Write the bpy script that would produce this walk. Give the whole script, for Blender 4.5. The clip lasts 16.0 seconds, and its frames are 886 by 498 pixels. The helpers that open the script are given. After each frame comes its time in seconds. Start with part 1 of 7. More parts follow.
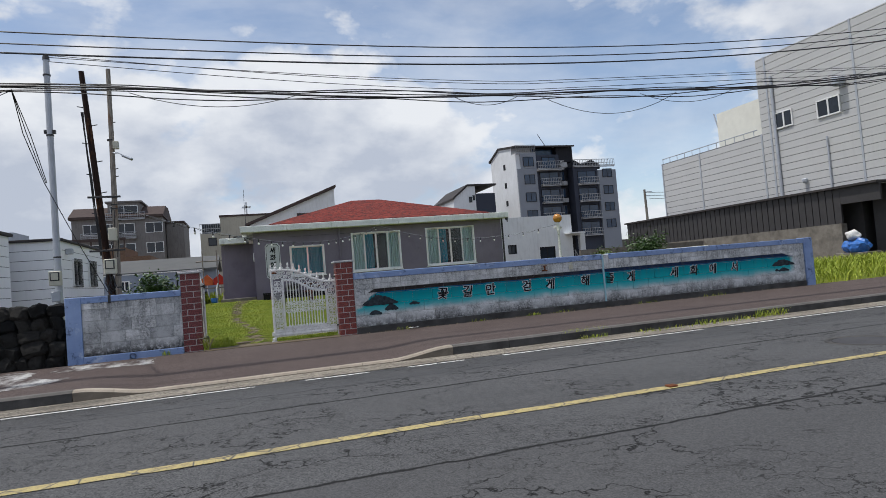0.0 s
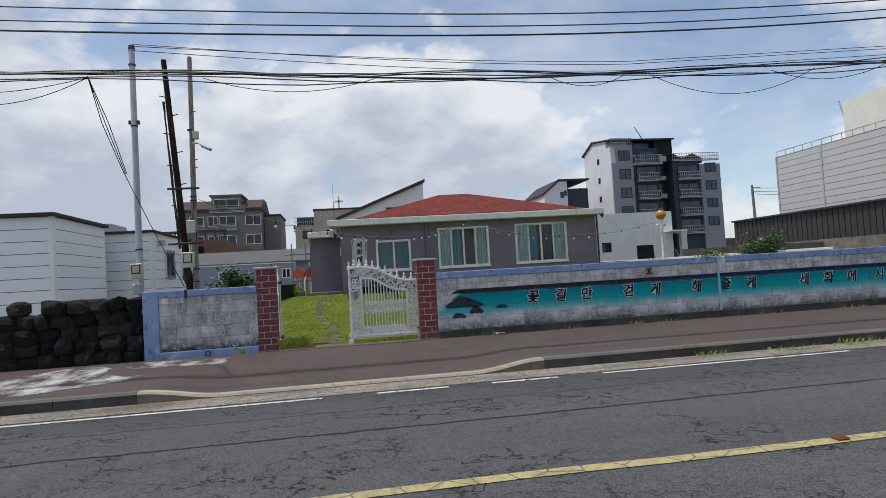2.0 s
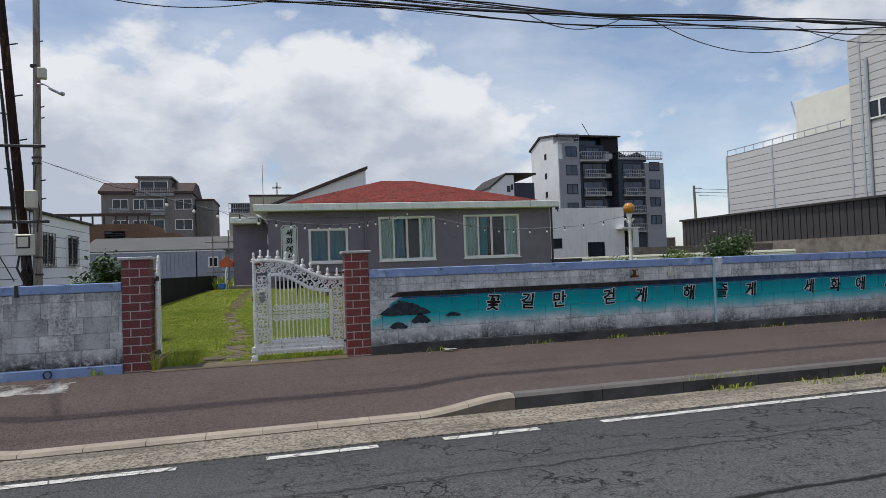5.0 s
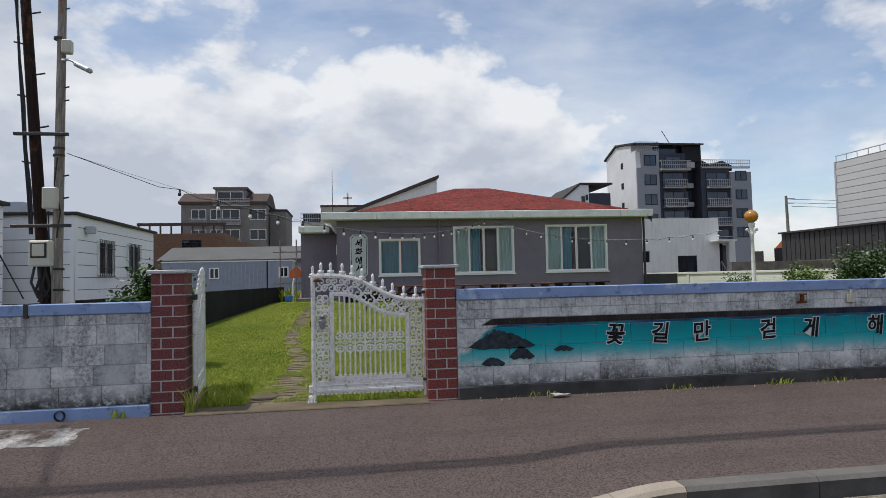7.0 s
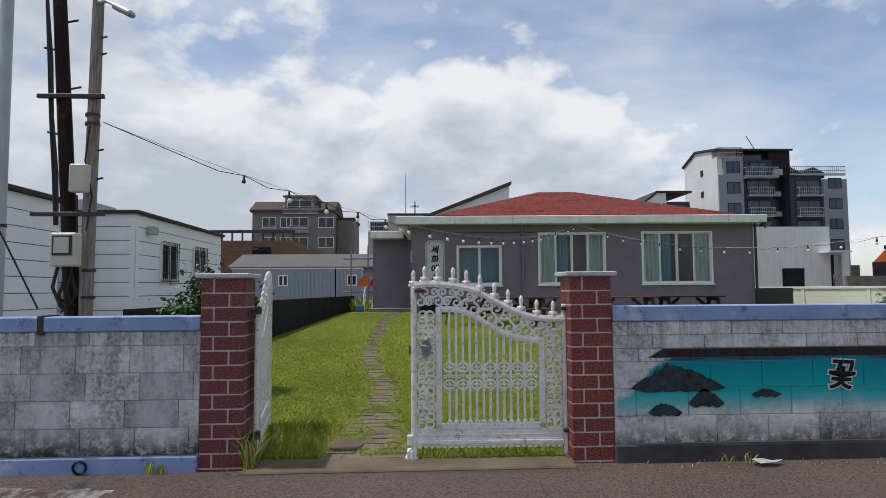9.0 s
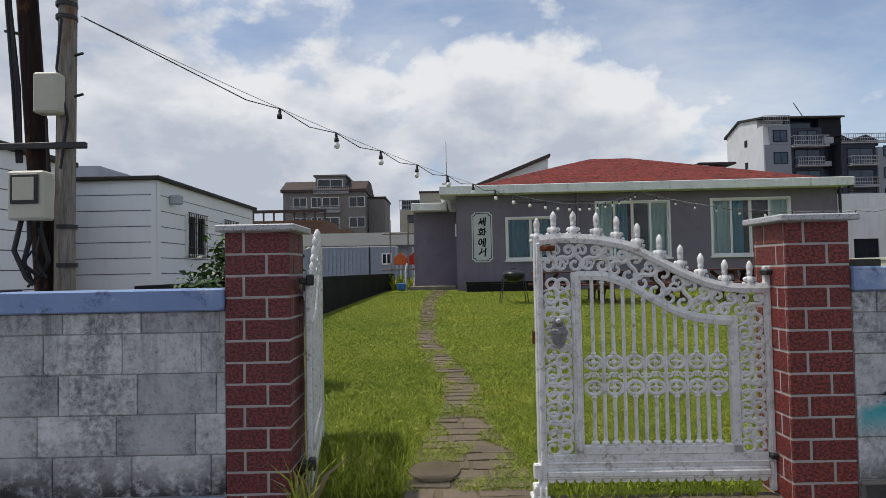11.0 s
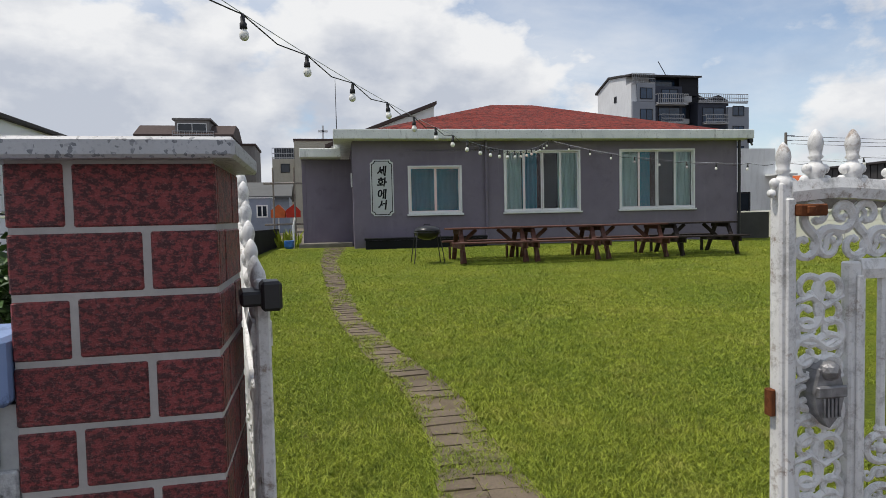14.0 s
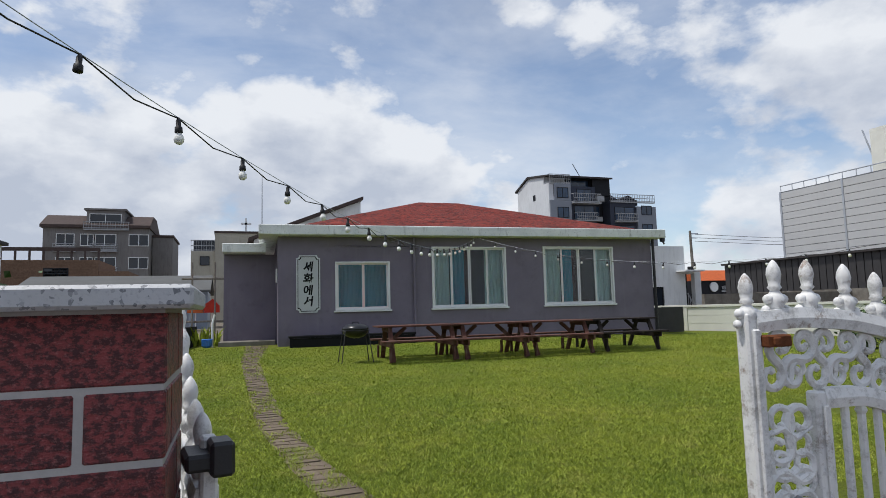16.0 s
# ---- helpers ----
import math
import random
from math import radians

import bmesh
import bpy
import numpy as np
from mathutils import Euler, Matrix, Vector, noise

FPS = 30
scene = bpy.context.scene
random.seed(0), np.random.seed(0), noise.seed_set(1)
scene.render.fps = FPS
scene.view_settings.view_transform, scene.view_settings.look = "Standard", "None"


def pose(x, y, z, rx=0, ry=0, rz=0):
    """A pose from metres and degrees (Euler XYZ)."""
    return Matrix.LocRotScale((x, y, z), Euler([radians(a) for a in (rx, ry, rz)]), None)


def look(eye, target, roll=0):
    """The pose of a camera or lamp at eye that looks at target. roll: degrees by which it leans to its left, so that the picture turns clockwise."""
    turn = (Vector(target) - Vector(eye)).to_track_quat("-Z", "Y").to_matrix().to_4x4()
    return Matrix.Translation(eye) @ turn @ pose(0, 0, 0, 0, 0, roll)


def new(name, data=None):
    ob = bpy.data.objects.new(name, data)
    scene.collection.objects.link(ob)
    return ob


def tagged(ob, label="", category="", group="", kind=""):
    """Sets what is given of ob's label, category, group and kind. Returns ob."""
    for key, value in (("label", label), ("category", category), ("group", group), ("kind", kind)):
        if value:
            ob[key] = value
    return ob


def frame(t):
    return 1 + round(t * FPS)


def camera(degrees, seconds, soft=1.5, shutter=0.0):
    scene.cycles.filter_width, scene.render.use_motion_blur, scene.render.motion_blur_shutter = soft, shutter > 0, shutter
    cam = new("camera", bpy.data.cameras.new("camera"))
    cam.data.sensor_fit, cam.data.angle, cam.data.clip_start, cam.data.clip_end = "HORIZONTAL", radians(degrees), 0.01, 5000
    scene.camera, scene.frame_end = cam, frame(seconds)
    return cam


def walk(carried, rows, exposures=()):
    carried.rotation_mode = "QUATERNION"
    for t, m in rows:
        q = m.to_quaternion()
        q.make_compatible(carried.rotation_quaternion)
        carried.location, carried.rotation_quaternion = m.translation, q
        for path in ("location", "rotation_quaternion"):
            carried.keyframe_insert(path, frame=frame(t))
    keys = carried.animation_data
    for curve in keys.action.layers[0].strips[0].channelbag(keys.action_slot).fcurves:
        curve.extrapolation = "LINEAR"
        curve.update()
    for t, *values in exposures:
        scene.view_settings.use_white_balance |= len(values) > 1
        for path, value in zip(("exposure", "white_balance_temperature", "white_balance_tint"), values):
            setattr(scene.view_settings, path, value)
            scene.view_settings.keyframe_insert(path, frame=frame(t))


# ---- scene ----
cam = camera(71.2, 16.0, soft=0.8)
PATH = [
    (0, (-0.417, -12.636, 1.087), (0.194, -10.734, 1.166), -4.7),
    (0.5, (-0.342, -12.382, 1.121), (0.064, -10.424, 1.133), -3.5),
    (1, (-0.236, -12.275, 1.178), (-0.055, -10.285, 1.265), -3.3),
    (1.5, (-0.171, -11.948, 1.152), (0.085, -9.965, 1.198), -2.0),
    (2, (-0.112, -11.57, 1.183), (0.221, -9.6, 1.267), -3.4),
    (2.5, (0.046, -11.211, 1.208), (0.478, -9.267, 1.388), -2.7),
    (3, (0.199, -10.824, 1.207), (0.797, -8.92, 1.333), -0.6),
    (3.2, (0.25, -10.703, 1.196), (0.878, -8.808, 1.31), 0.6),
    (5.3, (0.47, -8.671, 1.308), (0.967, -6.735, 1.358), -2.2),
    (5.5, (0.508, -8.472, 1.331), (0.938, -6.52, 1.404), -0.7),
    (6, (0.539, -7.844, 1.3), (0.849, -5.87, 1.381), -1.5),
    (6.5, (0.511, -7.375, 1.314), (0.86, -5.407, 1.364), -2.0),
    (7, (0.483, -6.944, 1.363), (0.781, -4.968, 1.458), -1.3),
    (7.5, (0.394, -6.383, 1.355), (0.634, -4.401, 1.476), 0.1),
    (8, (0.32, -5.932, 1.39), (0.537, -3.948, 1.514), -0.4),
    (8.5, (0.179, -5.391, 1.362), (0.273, -3.396, 1.475), -0.3),
    (8.7, (0.129, -5.216, 1.379), (0.225, -3.223, 1.51), -0.4),
    (10.8, (-0.387, -3.388, 1.289), (-0.354, -1.39, 1.379), -1.0),
    (11, (-0.464, -3.232, 1.263), (-0.462, -1.233, 1.33), -1.1),
    (11.5, (-0.593, -2.842, 1.233), (-0.605, -0.842, 1.212), -1.5),
    (12, (-0.676, -2.405, 1.25), (-0.705, -0.406, 1.177), -1.2),
    (12.5, (-0.82, -2.049, 1.262), (-0.802, -0.05, 1.182), -1.0),
    (13, (-0.968, -1.716, 1.299), (-0.79, 0.271, 1.17), -1.0),
    (13.5, (-1.03, -1.384, 1.338), (-0.731, 0.589, 1.206), -1.4),
    (14, (-1.097, -1.155, 1.369), (-0.694, 0.802, 1.271), -1.3),
    (14.5, (-1.139, -1.033, 1.399), (-0.604, 0.891, 1.305), -2.7),
    (15, (-1.143, -0.993, 1.433), (-0.483, 0.895, 1.41), -1.5),
    (15.5, (-1.162, -1.082, 1.45), (-0.5, 0.802, 1.554), -1.6),
    (16, (-1.171, -1.042, 1.469), (-0.53, 0.842, 1.664), -1.5),
]
walk(cam, [(t, look(e, a, r)) for t, e, a, r in PATH], [(0, 0.04, 6380, 10), (2, 0.0, 6350, 10), (3, -0.08, 6300, 10), (5.5, 0.02, 6450, 10), (8.5, 0.06, 6500, 10), (11, -0.02, 6550, 10), (13, 0.08, 6720, 10), (14.5, 0.10, 6600, 10), (16, 0.04, 6350, 10)])

# ---------- world, sun ----------
SUN_AZ, SUN_EL = radians(271), radians(68)   # azimuth clockwise from +y
world = bpy.data.worlds.new("world")
scene.world = world
world.use_nodes = True


def world_nodes():
    nt = world.node_tree
    N, L = nt.nodes, nt.links
    N.clear()
    out = N.new("ShaderNodeOutputWorld")
    sky = N.new("ShaderNodeTexSky")
    sky.sky_type, sky.sun_disc = "NISHITA", False
    sky.sun_elevation, sky.sun_rotation = SUN_EL, SUN_AZ
    sky.air_density, sky.dust_density, sky.ozone_density = 1.0, 0.6, 2.0
    b1 = N.new("ShaderNodeBackground")
    b1.inputs[1].default_value = 0.13
    L.new(sky.outputs[0], b1.inputs[0])
    tc = N.new("ShaderNodeTexCoord")

    def m(op, a, b):
        n = N.new("ShaderNodeMath")
        n.operation = op
        for i, v in enumerate((a, b)):
            if isinstance(v, (int, float)):
                n.inputs[i].default_value = v
            else:
                L.new(v, n.inputs[i])
        return n.outputs[0]

    def mapped(loc, scale):
        n = N.new("ShaderNodeMapping")
        n.inputs["Scale"].default_value, n.inputs["Location"].default_value = scale, loc
        L.new(tc.outputs["Generated"], n.inputs[0])
        return n.outputs[0]

    def noise_tex(vec, scale, detail, rough, dist):
        n = N.new("ShaderNodeTexNoise")
        n.inputs["Scale"].default_value, n.inputs["Detail"].default_value = scale, detail
        n.inputs["Roughness"].default_value, n.inputs["Distortion"].default_value = rough, dist
        L.new(vec, n.inputs[0])
        return n

    def lumps(vec, scale):
        n = N.new("ShaderNodeTexVoronoi")
        n.feature = "SMOOTH_F1"
        n.inputs["Scale"].default_value, n.inputs["Smoothness"].default_value = scale, 0.35
        w = N.new("ShaderNodeVectorMath")
        w.operation = "MULTIPLY_ADD"
        L.new(noise_tex(vec, 9.0, 5, 0.6, 0.0).outputs[1], w.inputs[0])
        w.inputs[1].default_value = (0.16, 0.16, 0.16)
        L.new(vec, w.inputs[2])
        L.new(w.outputs[0], n.inputs[0])
        return n.outputs[0]

    def thickness(lift):
        # heaped cumulus: a broad field with rounded lumps on it
        v = mapped((0.35, 0.1, 0.2 + lift), (1.0, 1.0, 1.7))
        t = m("ADD", noise_tex(v, 3.1, 7, 0.5, 0.1).outputs[0], m("MULTIPLY", noise_tex(v, 11.0, 8, 0.62, 0.0).outputs[0], 0.20))
        t = m("SUBTRACT", t, m("MULTIPLY", lumps(v, 8.5), 0.16))
        return m("SUBTRACT", t, m("MULTIPLY", lumps(v, 21.0), 0.07))
    sep = N.new("ShaderNodeSeparateXYZ")
    L.new(tc.outputs["Generated"], sep.inputs[0])
    body = thickness(0.0)
    cover = m("SUBTRACT", body, m("MULTIPLY", sep.outputs[0], 0.12))
    cover = m("SUBTRACT", cover, m("MULTIPLY", sep.outputs[2], 0.37))
    cover = m("ADD", cover, 0.075)
    ramp = N.new("ShaderNodeValToRGB")
    ramp.color_ramp.elements[0].position, ramp.color_ramp.elements[1].position = 0.315, 0.475
    ramp.color_ramp.interpolation = "EASE"
    L.new(cover, ramp.inputs[0])
    # tops towards the sun are brighter than the bases
    relief = m("MULTIPLY", m("SUBTRACT", body, thickness(0.10)), 3.2)
    deep = m("MULTIPLY", m("SUBTRACT", cover, 0.42), 2.2)
    shade = N.new("ShaderNodeValToRGB")
    e = shade.color_ramp.elements
    e[0].position, e[0].color = 0.10, (0.55, 0.60, 0.70, 1)
    e[1].position, e[1].color = 0.85, (0.92, 0.94, 0.97, 1)
    L.new(m("ADD", m("SUBTRACT", relief, deep), 0.62), shade.inputs[0])
    b2 = N.new("ShaderNodeBackground")
    b2.inputs[1].default_value = 0.88
    L.new(shade.outputs[0], b2.inputs[0])
    mix = N.new("ShaderNodeMixShader")
    # thin high veil
    thin = N.new("ShaderNodeValToRGB")
    thin.color_ramp.elements[0].position, thin.color_ramp.elements[1].position = 0.38, 0.68
    L.new(noise_tex(mapped((0.1, 0.6, 0.3), (1.0, 1.3, 3.2)), 2.3, 8, 0.58, 0.3).outputs[0], thin.inputs[0])
    veil = m("ADD", m("MULTIPLY", thin.outputs[0], 0.46), 0.15)
    L.new(m("MAXIMUM", m("MULTIPLY", ramp.outputs[0], 0.98), veil), mix.inputs[0])
    L.new(b1.outputs[0], mix.inputs[1])
    L.new(b2.outputs[0], mix.inputs[2])
    L.new(mix.outputs[0], out.inputs[0])


world_nodes()
sun = new("sun", bpy.data.lights.new("sun", "SUN"))
sun.data.energy, sun.data.angle, sun.data.color = 3.2, radians(1.0), (1.0, 0.95, 0.87)
sun.matrix_world = look((math.sin(SUN_AZ) * math.cos(SUN_EL) * 50, math.cos(SUN_AZ) * math.cos(SUN_EL) * 50, math.sin(SUN_EL) * 50), (0, 0, 0))


# ---------- materials ----------
def rgb(c):
    return (c[0], c[1], c[2], 1.0)


class Mat:
    """Small wrapper that chains shader nodes on world position."""

    def __init__(self, name, rough=0.8, metal=0.0):
        self.mat = bpy.data.materials.new(name)
        self.mat.use_nodes = True
        self.nt = self.mat.node_tree
        self.N, self.L = self.nt.nodes, self.nt.links
        self.bsdf = self.N["Principled BSDF"]
        self.bsdf.inputs["Roughness"].default_value = rough
        self.bsdf.inputs["Metallic"].default_value = metal
        if rough >= 0.7:
            self.bsdf.inputs["Specular IOR Level"].default_value = 0.22
        self.geo = self.N.new("ShaderNodeNewGeometry")
        self.pos = self.geo.outputs["Position"]

    def link(self, a, b):
        self.L.new(a, b)

    def map(self, scale=(1, 1, 1), loc=(0, 0, 0), rot=(0, 0, 0)):
        n = self.N.new("ShaderNodeMapping")
        n.inputs["Scale"].default_value, n.inputs["Location"].default_value = scale, loc
        n.inputs["Rotation"].default_value = [radians(a) for a in rot]
        self.link(self.pos, n.inputs[0])
        return n.outputs[0]

    def noise(self, scale, detail=6, rough=0.6, vec=None, dist=0.0):
        n = self.N.new("ShaderNodeTexNoise")
        n.inputs["Scale"].default_value, n.inputs["Detail"].default_value = scale, detail
        n.inputs["Roughness"].default_value, n.inputs["Distortion"].default_value = rough, dist
        self.link(vec or self.pos, n.inputs[0])
        return n.outputs[0]

    def voronoi(self, scale, feature="F1", vec=None, out=0, rand=1.0):
        n = self.N.new("ShaderNodeTexVoronoi")
        n.feature = feature
        n.inputs["Scale"].default_value = scale
        n.inputs["Randomness"].default_value = rand
        self.link(vec or self.pos, n.inputs[0])
        return n.outputs[out]

    def math(self, op, a, b=0.0, clamp=False):
        n = self.N.new("ShaderNodeMath")
        n.operation, n.use_clamp = op, clamp
        for i, v in enumerate((a, b)):
            if isinstance(v, (int, float)):
                n.inputs[i].default_value = v
            else:
                self.link(v, n.inputs[i])
        return n.outputs[0]

    def ramp(self, v, p0, p1, c0=(0, 0, 0), c1=(1, 1, 1)):
        n = self.N.new("ShaderNodeValToRGB")
        e = n.color_ramp.elements
        e[0].position, e[0].color, e[1].position, e[1].color = p0, rgb(c0), p1, rgb(c1)
        self.link(v, n.inputs[0])
        return n.outputs[0]

    def mix(self, f, a, b, kind="MIX"):
        n = self.N.new("ShaderNodeMix")
        n.data_type, n.blend_type = "RGBA", kind
        for i, v in ((0, f), (6, a), (7, b)):
            if isinstance(v, (int, float)):
                n.inputs[i].default_value = v
            elif isinstance(v, tuple):
                n.inputs[i].default_value = rgb(v)
            else:
                self.link(v, n.inputs[i])
        return n.outputs[2]

    def xyz(self, vec=None):
        n = self.N.new("ShaderNodeSeparateXYZ")
        self.link(vec or self.pos, n.inputs[0])
        return n.outputs

    def random(self):
        n = self.N.new("ShaderNodeObjectInfo")
        return n.outputs["Random"]

    def island(self):
        return self.geo.outputs["Random Per Island"]

    def color(self, c):
        if isinstance(c, tuple):
            self.bsdf.inputs["Base Color"].default_value = rgb(c)
        else:
            self.link(c, self.bsdf.inputs["Base Color"])
        return self

    def rough(self, v):
        self.link(v, self.bsdf.inputs["Roughness"])

    def bump(self, h, strength=0.3, dist=0.01):
        n = self.N.new("ShaderNodeBump")
        n.inputs["Strength"].default_value, n.inputs["Distance"].default_value = strength, dist
        self.link(h, n.inputs["Height"])
        self.link(n.outputs[0], self.bsdf.inputs["Normal"])
        return self


def plain(name, c, rough=0.7, metal=0.0, var=0.18, s1=3.0, s2=60.0, bump=0.15, rand=0.0, dirt=None):
    """A surface with blotches, grain, and optionally streaks of dirt."""
    k = Mat(name, rough, metal)
    dark = tuple(v * (1 - var) for v in c)
    lite = tuple(min(1, v * (1 + var)) for v in c)
    col = k.mix(k.ramp(k.noise(s1), 0.3, 0.7), dark, lite)
    col = k.mix(k.math("MULTIPLY", k.ramp(k.noise(s2, 4), 0.35, 0.7), 0.35), col, tuple(v * (1 - 1.6 * var) for v in c))
    if rand:
        col = k.mix(k.math("MULTIPLY", k.random(), rand), col, tuple(v * 0.45 for v in c))
    if dirt:
        streak = k.ramp(k.noise(1.0, 8, 0.65, k.map((6, 6, 0.9))), 0.5, 0.75)
        col = k.mix(k.math("MULTIPLY", streak, dirt[1]), col, dirt[0])
    k.color(col)
    if bump:
        k.bump(k.noise(s2, 5), bump, 0.006)
    return k.mat


def asphalt_mat():
    k = Mat("road_asphalt", 0.9)
    col = k.mix(k.ramp(k.noise(0.55, 5, 0.6, k.map((0.35, 1.3, 1))), 0.3, 0.7), (0.056, 0.057, 0.060), (0.086, 0.087, 0.090))
    grain = k.noise(150, 3, 0.7)
    col = k.mix(k.math("MULTIPLY", k.ramp(k.noise(34, 5, 0.8), 0.48, 0.68), 0.22), col, (0.028, 0.029, 0.032))
    col = k.mix(k.ramp(grain, 0.42, 0.90), col, (0.13, 0.13, 0.13))
    col = k.mix(k.math("MULTIPLY", k.ramp(k.xyz(k.voronoi(110, out=1))[0], 0.72, 0.80), 0.30), col, (0.20, 0.20, 0.20))
    col = k.mix(k.math("MULTIPLY", k.ramp(k.xyz(k.voronoi(95, out=1))[1], 0.66, 0.74), 0.5), col, (0.012, 0.012, 0.013))
    # newer, greyer strip in the far lane
    y = k.xyz()[1]
    warp = k.N.new("ShaderNodeVectorMath")
    warp.operation = "ADD"
    nz = k.N.new("ShaderNodeTexNoise")
    nz.inputs["Scale"].default_value, nz.inputs["Detail"].default_value = 4.5, 8
    k.link(k.pos, nz.inputs[0])
    sc = k.N.new("ShaderNodeVectorMath")
    sc.operation = "SCALE"
    sc.inputs[3].default_value = 0.55
    k.link(nz.outputs[1], sc.inputs[0])
    k.link(k.map((0.55, 1.0, 1.0)), warp.inputs[0])
    k.link(sc.outputs[0], warp.inputs[1])
    e1 = k.voronoi(1.15, "DISTANCE_TO_EDGE", warp.outputs[0])
    e2 = k.voronoi(4.0, "DISTANCE_TO_EDGE", warp.outputs[0])
    zone = k.ramp(k.noise(0.5, 3), 0.50, 0.58)
    lane = k.ramp(k.math("ABSOLUTE", k.math("ADD", y, 6.5)), 1.2, 2.2, (1, 1, 1), (0, 0, 0))
    c1 = k.math("MULTIPLY", k.ramp(e1, 0.004, 0.014, (1, 1, 1), (0, 0, 0)), k.ramp(k.noise(0.8, 2), 0.44, 0.53))
    c2 = k.math("MULTIPLY", k.ramp(e2, 0.006, 0.024, (1, 1, 1), (0, 0, 0)), k.math("MULTIPLY", k.math("MULTIPLY", zone, lane), 0.85))
    # long seams between paved strips
    w2 = k.math("MULTIPLY", k.math("SUBTRACT", k.noise(2.0, 6, 0.7), 0.5), 0.16)
    s1 = k.ramp(k.math("ABSOLUTE", k.math("ADD", k.math("ADD", y, w2), 5.78)), 0.012, 0.036, (1, 1, 1), (0, 0, 0))
    s2 = k.ramp(k.math("ABSOLUTE", k.math("ADD", k.math("ADD", y, w2), 8.55)), 0.010, 0.028, (1, 1, 1), (0, 0, 0))
    s3 = k.ramp(k.math("ABSOLUTE", k.math("ADD", k.math("ADD", y, k.math("MULTIPLY", w2, 2.0)), 4.75)), 0.008, 0.022, (1, 1, 1), (0, 0, 0))
    crack = k.math("MAXIMUM", k.math("MAXIMUM", c1, c2), k.math("MAXIMUM", s1, k.math("MAXIMUM", s2, k.math("MULTIPLY", s3, 0.7))))
    lane2 = k.ramp(k.math("ADD", k.math("ADD", y, w2), 8.56), 0.0, 0.01, (1, 1, 1), (0, 0, 0))
    col = k.mix(k.math("MULTIPLY", lane2, 0.45), col, (0.068, 0.068, 0.070))
    col = k.mix(k.math("MULTIPLY", crack, 0.95), col, (0.008, 0.008, 0.008))
    k.color(col)
    k.bump(k.math("SUBTRACT", k.math("MULTIPLY", grain, 0.6), k.math("MULTIPLY", crack, 1.5)), 0.55, 0.006)
    return k.mat


def pavement_mat():
    k = Mat("pavement_asphalt", 0.92)
    col = k.mix(k.ramp(k.noise(0.9, 5), 0.3, 0.72), (0.072, 0.054, 0.050), (0.102, 0.079, 0.073))
    g = k.noise(130, 3, 0.7)
    col = k.mix(k.math("MULTIPLY", k.ramp(k.noise(42, 5, 0.8), 0.46, 0.66), 0.3), col, (0.030, 0.023, 0.022))
    col = k.mix(k.ramp(g, 0.46, 0.9), col, (0.17, 0.135, 0.122))
    col = k.mix(k.math("MULTIPLY", k.ramp(k.xyz(k.voronoi(110, out=1))[0], 0.70, 0.80), 0.35), col, (0.19, 0.15, 0.138))
    col = k.mix(k.math("MULTIPLY", k.ramp(k.xyz(k.voronoi(95, out=1))[1], 0.62, 0.72), 0.55), col, (0.016, 0.012, 0.012))
    streak = k.ramp(k.noise(1.0, 6, 0.6, k.map((0.25, 3.2, 1))), 0.52, 0.62)
    col = k.mix(k.math("MULTIPLY", streak, 0.3), col, (0.05, 0.038, 0.037))
    k.color(col)
    k.bump(g, 0.55, 0.006)
    return k.mat


def line_mat(name, c):
    k = Mat(name, 0.75)
    worn = k.ramp(k.noise(9, 8, 0.75), 0.40, 0.52)
    fine = k.ramp(k.noise(120, 4, 0.7), 0.33, 0.47)
    crack = k.ramp(k.voronoi(3.2, "DISTANCE_TO_EDGE", k.map((1, 1, 1))), 0.004, 0.03)
    f = k.math("MULTIPLY", k.math("MULTIPLY", k.math("ADD", k.math("MULTIPLY", worn, 0.45), 0.55), fine), crack)
    k.color(k.mix(f, (0.09, 0.088, 0.085), c))
    k.bump(fine, 0.3, 0.003)
    return k.mat


def spill_mat():
    k = Mat("white_spill", 0.9)
    f = k.math("MULTIPLY", k.ramp(k.noise(2.2, 9, 0.75, k.map((1.0, 0.6, 1))), 0.42, 0.60), k.ramp(k.noise(90, 4, 0.7), 0.30, 0.52))
    k.color(k.mix(f, (0.058, 0.043, 0.040), (0.50, 0.50, 0.49)))
    k.bump(k.noise(100, 4), 0.4, 0.004)
    return k.mat


def concrete_mat(name="concrete", c=(0.36, 0.34, 0.31), dark=0.5):
    k = Mat(name, 0.9)
    col = k.mix(k.ramp(k.noise(2.2, 6), 0.32, 0.7), tuple(v * dark for v in c), c)
    col = k.mix(k.ramp(k.noise(95, 3, 0.7), 0.45, 0.75), col, tuple(v * 0.55 for v in c))
    k.color(col)
    k.bump(k.noise(80, 4, 0.7), 0.4, 0.006)
    return k.mat


